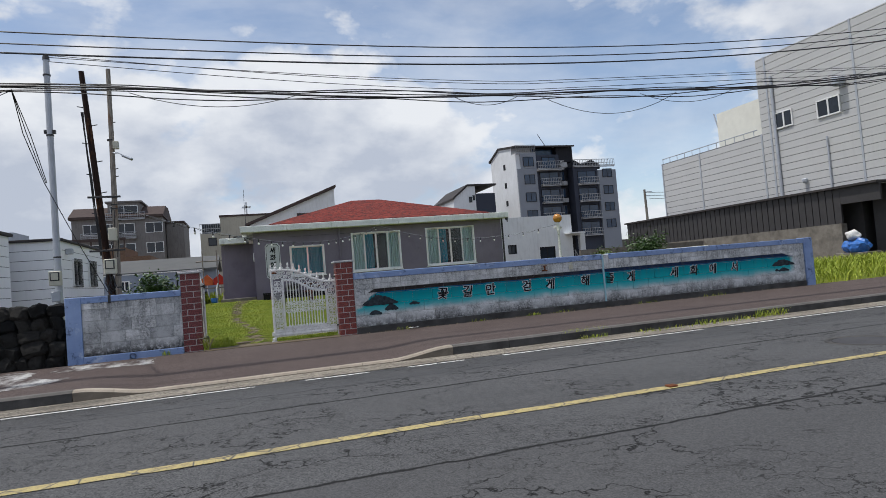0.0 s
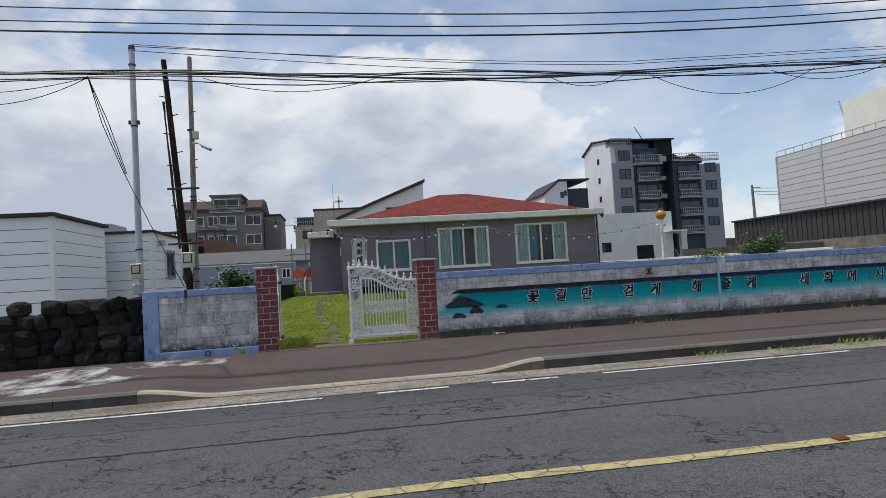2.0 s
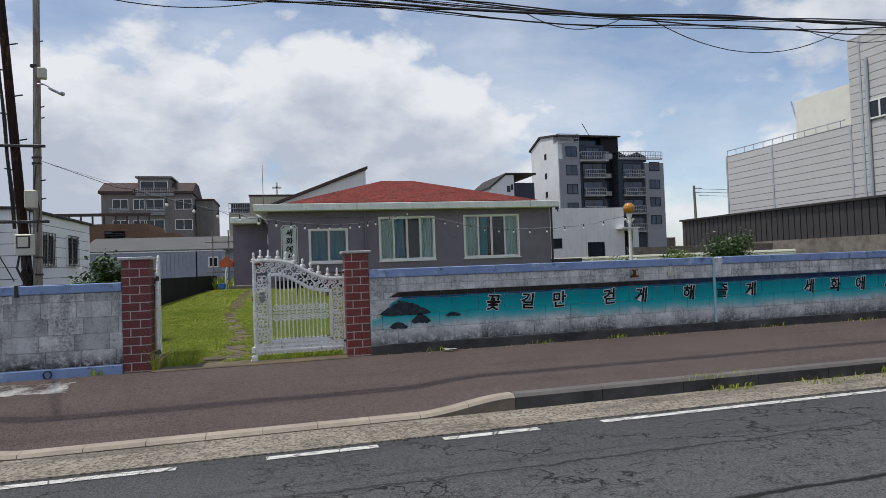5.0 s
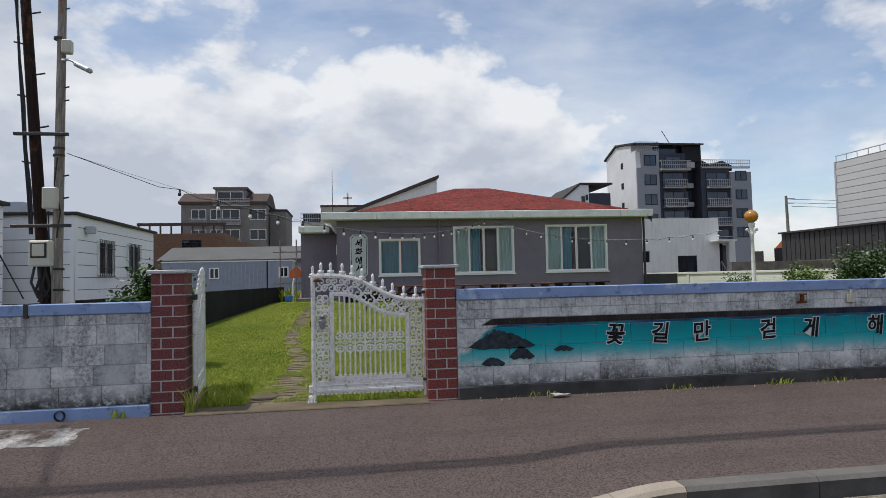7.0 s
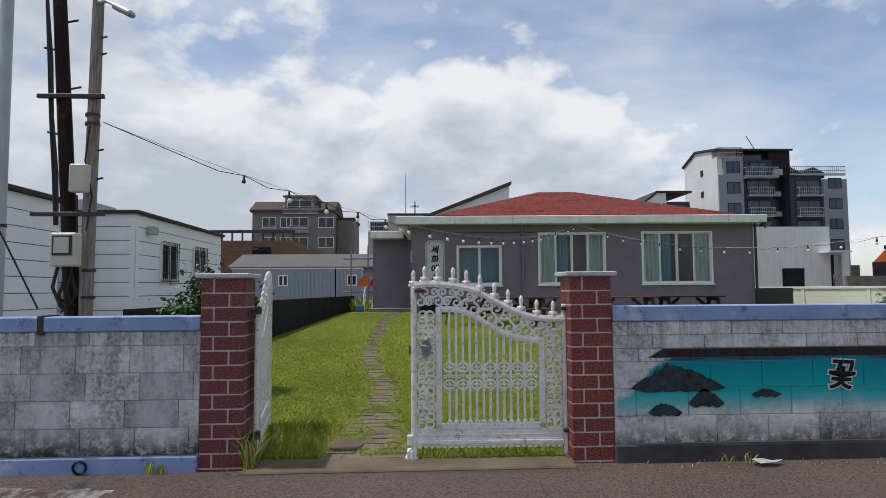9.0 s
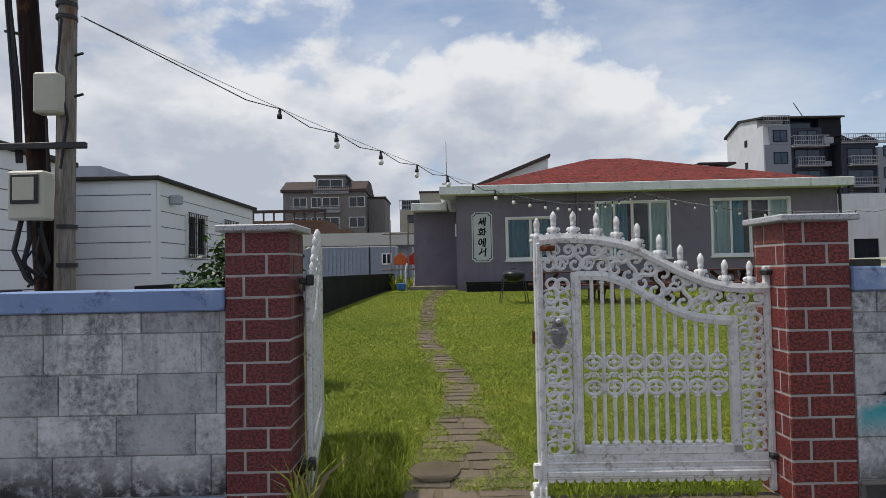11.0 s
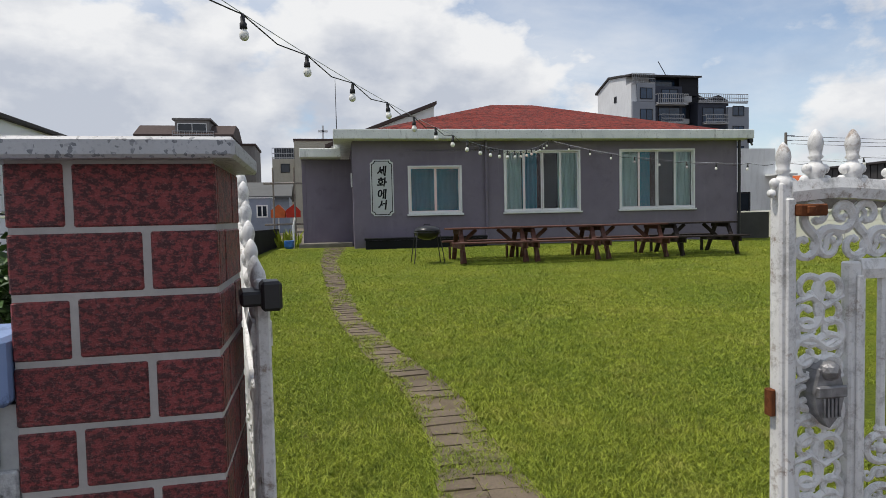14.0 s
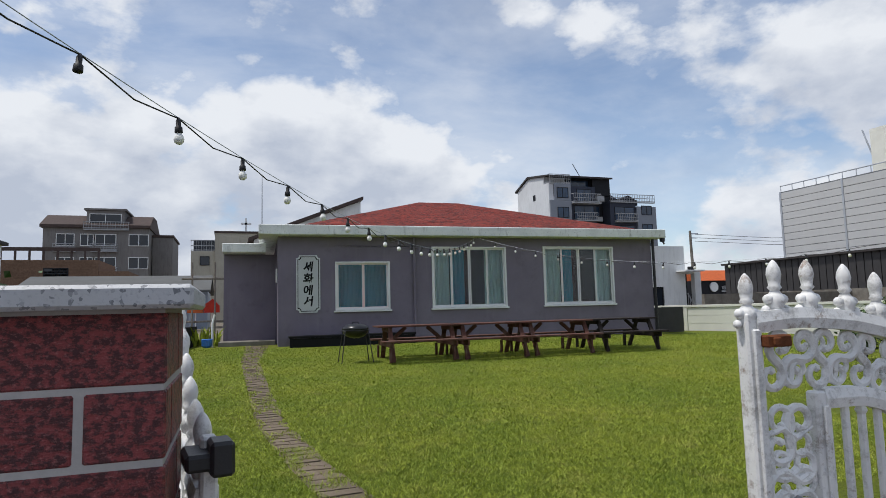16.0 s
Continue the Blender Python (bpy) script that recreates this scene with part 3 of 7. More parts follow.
def sweep(bm, pts, r, seg=6, flat=1.0):
    """A round rod along a chain of points; r may be a list."""
    pts = [Vector(p) for p in pts]
    rings = []
    side = None
    for i, p in enumerate(pts):
        d = (pts[min(i + 1, len(pts) - 1)] - pts[max(i - 1, 0)]).normalized()
        if side is None:
            side = d.cross(Vector((0, 0, 1)))
            if side.length < 0.1:
                side = d.cross(Vector((0, 1, 0)))
        side = (side - d * side.dot(d)).normalized()
        up = d.cross(side)
        rr = r[i] if isinstance(r, (list, tuple)) else r
        rings.append([bm.verts.new(p + side * math.cos(a) * rr + up * math.sin(a) * rr * flat) for a in (2 * math.pi * j / seg for j in range(seg))])
    for a, b in zip(rings, rings[1:]):
        for j in range(seg):
            bm.faces.new((a[j], a[(j + 1) % seg], b[(j + 1) % seg], b[j]))
    bm.faces.new(rings[0][::-1])
    bm.faces.new(rings[-1])


def lathe(bm, prof, seg=14, at=(0, 0, 0)):
    """A turned shape from (radius, height) pairs."""
    rings = [[bm.verts.new((at[0] + r * math.cos(a), at[1] + r * math.sin(a), at[2] + z)) for a in (2 * math.pi * j / seg for j in range(seg))] for r, z in prof]
    for a, b in zip(rings, rings[1:]):
        for j in range(seg):
            bm.faces.new((a[j], a[(j + 1) % seg], b[(j + 1) % seg], b[j]))
    bm.faces.new(rings[0][::-1])
    bm.faces.new(rings[-1])


def prism(bm, outline, y0, y1):
    """An outline in the x-z plane, given thickness from y0 to y1."""
    a = [bm.verts.new((x, y0, z)) for x, z in outline]
    b = [bm.verts.new((x, y1, z)) for x, z in outline]
    n = len(a)
    bm.faces.new(a)
    bm.faces.new(b[::-1])
    for i in range(n):
        bm.faces.new((a[i], b[i], b[(i + 1) % n], a[(i + 1) % n]))


def mesh_of(name, bm, mat, smooth=False):
    bmesh.ops.recalc_face_normals(bm, faces=bm.faces)
    me = bpy.data.meshes.new(name)
    bm.to_mesh(me)
    bm.free()
    me.materials.append(mat)
    if smooth:
        for p in me.polygons:
            p.use_smooth = True
    return me


def part(name, bm, mat, parent, label="", smooth=False):
    ob = new(name, mesh_of(name, bm, mat, smooth))
    ob.parent = parent
    if label:
        ob["label"] = label
    return ob


def piece(name, me, parent, m):
    ob = new(name, me)
    ob.parent = parent
    ob.matrix_basis = m
    return ob


def thing(name, at, label, category, group="", kind="", rz=0):
    e = new(name)
    e.matrix_basis = pose(*at, 0, 0, rz)
    return tagged(e, label, category, group, kind)


def solid(name, bm, mat, label, category, group="", kind="", at=(0, 0, 0), rz=0, smooth=False):
    ob = new(name, mesh_of(name, bm, mat, smooth))
    ob.matrix_basis = pose(*at, 0, 0, rz)
    return tagged(ob, label, category, group, kind)


def B():
    return bmesh.new()


def boxes(*bs, bevel=0.0):
    bm = B()
    for a, b in bs:
        box(bm, a, b, bevel)
    return bm


def lawn_z(x, y):
    z = 0.035 * max(0.0, min(y, 17.2))
    return z - 0.03 * max(0.0, min(x - 10, 12)) * min(1.0, max(y, 0) / 10)


# ---------- ground ----------
def build_ground():
    bm = B()
    xs = [-2500, -600, -150, -60, -30, -14, -7, -3.6, 0, 4, 8, 12, 16, 22, 34, 60, 150, 600, 2500]
    ys = [-2500, -500, -100, -30, -14, -2.4, -1.0, 0.1, 4, 8, 12, 17.2, 22, 30, 50, 100, 300, 900, 2500]
    g = [[bm.verts.new((x, y, (lawn_z(x, y) - 0.04) if y > 0 else (-0.06 if y > -2 else -0.45))) for x in xs] for y in ys]
    for j in range(len(ys) - 1):
        for i in range(len(xs) - 1):
            bm.faces.new((g[j][i], g[j][i + 1], g[j + 1][i + 1], g[j + 1][i]))
    solid("ground", bm, M["ground"], "bare pale earth ground reaching the horizon", "ground", kind="structure", smooth=True)
    # road with a slight crown
    bm = B()
    prof = [(-16, -0.34), (-13, -0.27), (-10, -0.21), (-7.5, -0.185), (-5.5, -0.20), (-3.62, -0.245), (-3.6, -0.6)]
    xr = [-400, -120, -40, -16, -8, 0, 8, 16, 30, 60, 140, 400]
    g = [[bm.verts.new((x, y, z)) for x in xr] for y, z in prof]
    for j in range(len(prof) - 1):
        for i in range(len(xr) - 1):
            bm.faces.new((g[j][i], g[j][i + 1], g[j + 1][i + 1], g[j + 1][i]))
    solid("road", bm, M["road"], "cracked dark grey asphalt road with worn lane lines", "road", kind="structure", smooth=True)
    bm = B()
    prof = [(-3.62, -0.6), (-3.6, -0.238), (-3.3, -0.245), (-2.93, -0.25), (-2.90, -0.6)]
    g = [[bm.verts.new((x, y, z)) for x in xr] for y, z in prof]
    for j in range(len(prof) - 1):
        for i in range(len(xr) - 1):
            bm.faces.new((g[j][i], g[j][i + 1], g[j + 1][i + 1], g[j + 1][i]))
    solid("gutter", bm, M["gutter"], "pale gritty concrete gutter strip along the kerb", "gutter", kind="structure")
    # lane lines
    rng = random.Random(4)
    bm = B()
    for a, b in ((-120, -40), (-39.9, -14), (-13.9, -0.40), (0.27, 1.18), (1.75, 2.64), (3.27, 7.0), (7.6, 30), (30.3, 140)):
        vs = [bm.verts.new(p) for p in ((a, -3.79, -0.236), (b, -3.79, -0.236), (b, -3.69, -0.239), (a, -3.69, -0.239))]
        bm.faces.new(vs)
    solid("edge_line", bm, M["white_line"], "worn white edge line painted on the asphalt", "road marking", kind="structure")
    bm = B()
    xs = [-200 + i * 0.5 for i in range(801)]
    wob = [0.015 * math.sin(v * 1.7) + rng.uniform(-0.008, 0.008) for v in xs]
    for (a, wa), (b, wb) in zip(zip(xs, wob), list(zip(xs, wob))[1:]):
        bm.faces.new([bm.verts.new(p) for p in ((a, -7.60 + wa, -0.180), (b, -7.60 + wb, -0.180), (b, -7.47 + wb, -0.179), (a, -7.47 + wa, -0.179))])
    bmesh.ops.remove_doubles(bm, verts=bm.verts, dist=0.0005)
    solid("centre_line", bm, M["yellow_line"], "cracked yellow centre line painted on the asphalt", "road marking", kind="structure")


def kerb_top(x):
    """Height of the kerb's top along the street, low at the driveway."""
    def s(t):
        t = max(0.0, min(1.0, t))
        return t * t * (3 - 2 * t)
    return -0.10 - 0.115 * (s((2.70 - x) / 1.0) if x > 0 else s((x + 2.75) / 1.0))


def build_pavement():
    bm = B()
    xs = [-200, -60, -20, -10, -6, -4] + [-3.5 + 0.1 * i for i in range(75)] + [5, 7, 9, 12, 16, 24, 40, 80, 200]
    ys = [-2.80, -2.5, -2.1, -1.6, -1.1, -0.6, -0.16]
    rows = []
    for x in xs:
        k = kerb_top(x)
        row = []
        for y in ys:
            t = (y + 0.16) / -2.64
            row.append(bm.verts.new((x, y, -0.005 + (k + 0.008) * t ** 1.25)))
        row.append(bm.verts.new((x, 0.05, -0.005)))
        row.append(bm.verts.new((x, 0.9 if x > 13.8 else 0.12, -0.03)))
        rows.append(row)
    for a, b in zip(rows, rows[1:]):
        for j in range(len(a) - 1):
            bm.faces.new((a[j], b[j], b[j + 1], a[j + 1]))
    solid("pavement", bm, M["pave"], "brown-grey asphalt pavement dipping at the driveway", "pavement", kind="structure", smooth=True)
    # kerb stones
    kerb = thing("kerb", (0, 0, 0), "row of stained concrete kerb stones with shade-dark fronts, lowered at the driveway", "kerb", kind="structure")
    x = -26.75
    while x < 40:
        ln = 0.999 if not (-2.9 < x < 2.6) else 0.5
        if x > 2.5 and x < 2.7:
            x = 2.70
        n = 6 if -3 < x < 2.7 else 1
        bm = B()
        sec = [(-2.95, -0.5), (-2.95, -0.03), (-2.925, 0.0), (-2.80, 0.0), (-2.80, -0.5)]
        rings = []
        for i in range(n + 1):
            gap = 0.001 if n > 1 else 0.004
            xx = x + gap + (ln - 2 * gap) * i / n
            kz = kerb_top(xx)
            rings.append([bm.verts.new((xx, y, kz + z)) for y, z in sec])
        for a, b in zip(rings, rings[1:]):
            for j in range(4):
                bm.faces.new((a[j], b[j], b[j + 1], a[j + 1]))
        bm.faces.new(rings[0])
        bm.faces.new(rings[-1][::-1])
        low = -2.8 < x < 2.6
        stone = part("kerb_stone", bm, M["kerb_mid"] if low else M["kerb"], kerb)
        # pale upper face, proud of the front; the front's dark colour is shade and grime
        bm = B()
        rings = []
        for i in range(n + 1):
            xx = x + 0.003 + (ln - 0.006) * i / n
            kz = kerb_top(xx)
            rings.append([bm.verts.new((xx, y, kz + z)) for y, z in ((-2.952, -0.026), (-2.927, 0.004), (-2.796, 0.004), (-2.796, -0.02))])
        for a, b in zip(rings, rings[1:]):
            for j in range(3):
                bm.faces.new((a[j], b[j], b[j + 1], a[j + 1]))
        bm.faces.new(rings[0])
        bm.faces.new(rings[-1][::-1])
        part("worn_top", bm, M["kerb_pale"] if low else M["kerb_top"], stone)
        x += ln
    # white spill on the pavement beside the stone wall
    rng = random.Random(7)

    def pave_z(x, y):
        k = kerb_top(x)
        zs = [-0.005 + (k + 0.008) * ((v + 0.16) / -2.64) ** 1.25 for v in ys]
        return float(np.interp(y, ys, zs))

    def inside(px, py, pts):
        odd = False
        for (x0, y0), (x1, y1) in zip(pts, pts[1:] + pts[:1]):
            if (y0 > py) != (y1 > py) and px < x0 + (x1 - x0) * (py - y0) / (y1 - y0):
                odd = not odd
        return odd

    def blot(pts, name):
        bm = B()
        grid = {}
        step = 0.04

        def vert(i, j):
            if (i, j) not in grid:
                x, y = i * step, j * step
                grid[i, j] = bm.verts.new((x + rng.uniform(-0.012, 0.012), y + rng.uniform(-0.012, 0.012), pave_z(x, y) + 0.004))
            return grid[i, j]
        for i in range(int(min(p[0] for p in pts) / step) - 1, int(max(p[0] for p in pts) / step) + 1):
            for j in range(int(min(p[1] for p in pts) / step) - 1, int(max(p[1] for p in pts) / step) + 1):
                cx, cy = (i + 0.5) * step, (j + 0.5) * step
                wob = noise.noise(Vector((cx * 4, cy * 4, 2.0))) * 0.12
                if inside(cx + wob, cy + wob * 0.7, pts):
                    bm.faces.new((vert(i, j), vert(i + 1, j), vert(i + 1, j + 1), vert(i, j + 1)))
        solid(name, bm, M["spill"], "patch of dried white cement wash on the pavement", "stain", kind="structure")
    blot([(-3.62, -0.22), (-2.06, -0.42), (-2.02, -0.98), (-3.52, -0.95)], "cement_stain")
    blot([(-5.6, -2.6), (-4.4, -2.5), (-3.4, -2.1), (-3.1, -1.75), (-3.75, -1.3), (-4.0, -0.38), (-4.7, -0.35), (-5.3, -1.3), (-6.4, -2.4)], "cement_stain")


build_ground()
build_pavement()


# ---------- walls, pillars ----------
def block_run(parent, mat, x0, x1, z0, z1, ln, shift, y=0.0, th=0.15):
    """One course of blocks, each its own mesh with soft arrises."""
    x = x0 - shift
    cache = block_run.cache
    while x < x1 - 0.01:
        a, b = max(x, x0), min(x + ln, x1)
        if b - a > 0.03:
            key = (round(b - a, 3), round(z1 - z0, 3), mat.name, th)
            if key not in cache:
                bm = B()
                box(bm, (0.002, 0, 0.002), (b - a - 0.002, th, z1 - z0 - 0.002), 0.004)
                cache[key] = mesh_of("block", bm, mat)
            piece("block", cache[key], parent, pose(a, y + random.uniform(-0.002, 0.002), z0))
        x += ln


block_run.cache = {}


def build_walls():
    # short wall beside the gate
    w = thing("garden_wall", (0, 0, 0), "stained white cement-block wall with blue painted coping and base", "wall", kind="structure")
    part("core", boxes(((-3.5, 0.010, -0.15), (-1.602, 0.14, 1.07))), M["joint"], w)
    for i, (z0, z1, sh) in enumerate(((0.12, 0.33, 0.05), (0.33, 0.54, 0.13), (0.54, 0.75, 0.02), (0.75, 0.96, 0.10), (0.96, 1.072, 0.0))):
        block_run(w, M["block"], -3.27, -1.602, z0, z1, 0.41, sh)
    part("coping", boxes(((-3.27, -0.022, 1.072), (-1.604, 0.17, 1.188)), bevel=0.008), M["blue"], w, "flaking blue coping")
    part("end_post", boxes(((-3.53, -0.025, -0.1), (-3.272, 0.18, 1.192)), bevel=0.008), M["blue"], w, "blue painted end post")
    part("base", boxes(((-3.27, -0.035, -0.1), (-1.604, 0.0, 0.118)), bevel=0.01), M["blue"], w, "blue painted base, worn dark")
    bm = B()
    tube(bm, (-2.47, -0.06, 0.05), (-2.47, 0.05, 0.05), 0.052, seg=20, caps=False)
    tube(bm, (-2.47, -0.06, 0.05), (-2.47, 0.05, 0.05), 0.044, seg=20, caps=False)
    tube(bm, (-2.47, 0.0, 0.05), (-2.47, 0.03, 0.05), 0.046, seg=20)
    part("drain_pipe", bm, M["black"], w, "dark drain pipe end")
    part("strap", boxes(((-2.83, -0.034, 1.05), (-2.785, 0.19, 1.20)), bevel=0.004), M["black"], w, "dark iron strap over the coping")
    # long wall with the painted sea
    w = thing("mural_wall", (0, 0, 0), "white cement-block wall painted with a turquoise sea", "wall", kind="structure")
    part("core", boxes(((1.668, 0.010, -0.15), (13.6, 0.14, 1.11))), M["joint"], w)
    part("base", boxes(((1.668, -0.03, -0.12), (13.55, 0.005, 0.135)), bevel=0.012), M["kerb"], w, "dark concrete footing")
    for i, (z0, z1, sh) in enumerate(((0.14, 0.355, 0.02), (0.355, 0.57, 0.25), (0.57, 0.785, 0.06), (0.785, 0.892, 0.22), (0.892, 1.0, 0.10), (1.0, 1.112, 0.30))):
        block_run(w, M["mural"], 1.668, 7.5, z0, z1, 0.428, sh)
        block_run(w, M["mural"], 7.68, 13.55, z0, z1, 0.428, sh)
    for a, b in ((1.668, 7.488), (7.684, 13.57)):
        part("coping", boxes(((a, -0.025, 1.112), (b, 0.17, 1.238)), bevel=0.008), M["blue"], w, "flaking blue coping")
    part("post", boxes(((7.5, -0.014, 0.0), (7.68, 0.15, 1.225)), bevel=0.008), M["mural"], w)
    part("post_edge", boxes(((7.492, -0.018, 0.0), (7.535, 0.02, 1.222)), bevel=0.004), M["wash"], w, "pale blue-washed post edge")
    part("end_post", boxes(((13.575, -0.03, -0.05), (13.86, 0.2, 1.25)), bevel=0.008), M["blue"], w, "blue painted end post")
    # painted rocks
    rng = random.Random(3)

    def rock(cx, cz, wd, ht, k=1.0):
        pts = []
        n = 26
        for i in range(n + 1):
            t = i / n
            pts.append((cx - wd / 2 + wd * t, cz + ht * (math.sin(math.pi * t) ** 0.8) * (1.0 - 0.55 * abs(t - 0.38) ** 0.7) * rng.uniform(0.86, 1.1)))
        pts += [(cx + wd / 2 - wd * i / 12, cz - 0.012 - rng.uniform(0, 0.02)) for i in range(1, 12)]
        bm = B()
        prism(bm, pts[::-1], -0.009, -0.004)
        bmesh.ops.triangulate(bm, faces=bm.faces)
        part("painted_rock", bm, M["rock_paint"], w, "dark painted sea rock")
    for a in ((2.19, 0.572, 0.78, 0.20), (2.42, 0.445, 0.30, 0.125), (2.08, 0.38, 0.28, 0.085), (2.92, 0.515, 0.25, 0.05), (12.85, 0.60, 0.75, 0.15), (12.85, 0.45, 0.36, 0.08), (12.62, 0.46, 0.12, 0.05)):
        rock(*a)
    # tap and hasp on the wall
    bm = boxes(((5.98, -0.035, 0.98), (6.02, -0.004, 1.07)), ((5.95, -0.05, 1.06), (6.05, -0.02, 1.08)), ((5.93, -0.02, 0.955), (6.07, -0.004, 0.985)), bevel=0.004)
    part("bracket", bm, M["rust"], w, "rusty red iron bracket")
    bm = boxes(((6.62, -0.03, 0.95), (6.72, -0.004, 1.05)), ((6.60, -0.02, 1.10), (6.75, -0.004, 1.112)), ((6.655, -0.04, 1.0), (6.685, -0.03, 1.10)), bevel=0.004)
    part("outlet_box", bm, M["meter"], w, "pale wall outlet box")
    # stone wall of rough lava boulders
    sw = thing("stone_wall", (0, 0, 0), "dry-stacked black lava stone wall with uneven top", "wall", kind="structure")
    part("rubble_core", boxes(((-40, 0.14, -0.1), (-3.6, 0.40, 0.80))), M["lava"], sw)
    rng = random.Random(11)
    pool = []
    for i in range(9):
        bm = B()
        bmesh.ops.create_icosphere(bm, subdivisions=3, radius=0.5)
        off = Vector((i * 7.1, 3.3, 1.7))
        for v in bm.verts:
            p = v.co.normalized()
            q = Vector([math.copysign(abs(c) ** 0.62, c) for c in p])
            v.co = q * 0.47 * (1 + 0.24 * noise.noise(p * 1.8 + off) + 0.10 * noise.noise(p * 5 + off))
        pool.append(mesh_of("boulder", bm, M["lava"], False))
    for row in range(5):
        x = -26.0 + rng.uniform(0, 0.2)
        h = (0.27, 0.26, 0.24, 0.24, 0.24)[row]
        z = -0.06 + sum((0.25, 0.24, 0.22, 0.22, 0.22)[:row])
        while x < -3.62:
            wd = rng.uniform(0.20, 0.42)
            if x + wd > -3.54:
                wd = -3.54 - x
            top = 1.17 if x > -5.3 else 1.08 + 0.08 * math.sin(x * 2.1)
            if wd > 0.09 and (row < 4 or rng.random() < (0.95 if x > -5.4 else 0.55)):
                hh = h * rng.uniform(0.95, 1.22)
                m = pose(x + wd / 2, 0.16 + rng.uniform(-0.04, 0.03), z + h / 2 + rng.uniform(-0.02, 0.02), rng.uniform(-14, 14), rng.uniform(-14, 14), rng.uniform(-18, 18)) @ Matrix.Diagonal((wd * 1.12, 0.36, hh * 1.12, 1))
                piece("boulder", rng.choice(pool), sw, m)
            x += wd


def build_pillar(x0, label, mat):
    w, d = 0.335, 0.335
    p = thing("gate_pillar", (x0, 0, 0), label, "gate pillar", "gate pillars")
    part("core", boxes(((0.003, 0.003, -0.1), (w - 0.003, d - 0.003, 1.482))), M["mortar"], p, "pale mortar")
    c = 0.1128
    cache = {}

    def brick(a, b, z):
        key = tuple(round(q - r, 3) for q, r in zip(b, a))
        if key not in cache:
            bm = B()
            box(bm, (0, 0, 0), key, 0.004)
            cache[key] = mesh_of("brick", bm, mat)
        piece("brick", cache[key], p, pose(a[0], a[1], z + random.uniform(-0.001, 0.001)))
    for i in range(14):
        z = 1.475 - c * (i + 1) + 0.006
        h = c - (0.010 if i else 0.004)
        s = 0.098 if i % 2 == 0 else 0.218
        g = 0.0055
        t = 0.02
        for y0, flip in ((0.0, False), (d - t, True)):
            k = w - s if flip else s
            brick((0, y0, 0), (k - g, y0 + t, h), z)
            brick((k + g, y0, 0), (w, y0 + t, h), z)
        s2 = 0.218 if i % 2 == 0 else 0.098
        for x1 in (0.0, w - t):
            brick((x1, t + 0.004, 0), (x1 + t, s2 - g, h), z)
            brick((x1, s2 + g, 0), (x1 + t, d - t - 0.004, h), z)
    part("cap", boxes(((-0.04, -0.04, 1.482), (w + 0.04, d + 0.04, 1.518)), bevel=0.006), M["cap"], p, "speckled granite cap stone")
    return p


build_walls()
build_pillar(-1.602, "dark red rock-faced brick gate pillar with granite cap", M["brick"])
# second pillar's brighter brick copy has the sun on it put into the colour
build_pillar(1.328, "rock-faced brick gate pillar in sunlit brighter red, with granite cap", M["brick_sunlit"])


# ---------- house ----------
HOUSE = thing("house", (0, 16.65, 0), "single-storey slate-purple rendered house with red hipped roof", "house", rz=-2.29)


def wall_with_holes(bm, x0, x1, z0, z1, holes, y0, y1):
    """A wall slab in x-z with rectangular openings cut right through."""
    xs = sorted({x0, x1, *[h[0] for h in holes], *[h[2] for h in holes]})
    zs = sorted({z0, z1, *[h[1] for h in holes], *[h[3] for h in holes]})
    for a, b in zip(xs, xs[1:]):
        for c, d in zip(zs, zs[1:]):
            mx, mz = (a + b) / 2, (c + d) / 2
            if not any(h[0] < mx < h[2] and h[1] < mz < h[3] for h in holes):
                box(bm, (a, y0, c), (b, y1, d))
    bmesh.ops.remove_doubles(bm, verts=bm.verts, dist=0.0005)
    inner = [f for f in bm.faces if all(len(e.link_faces) > 2 for e in f.edges)]
    bmesh.ops.delete(bm, geom=inner, context="FACES_ONLY")


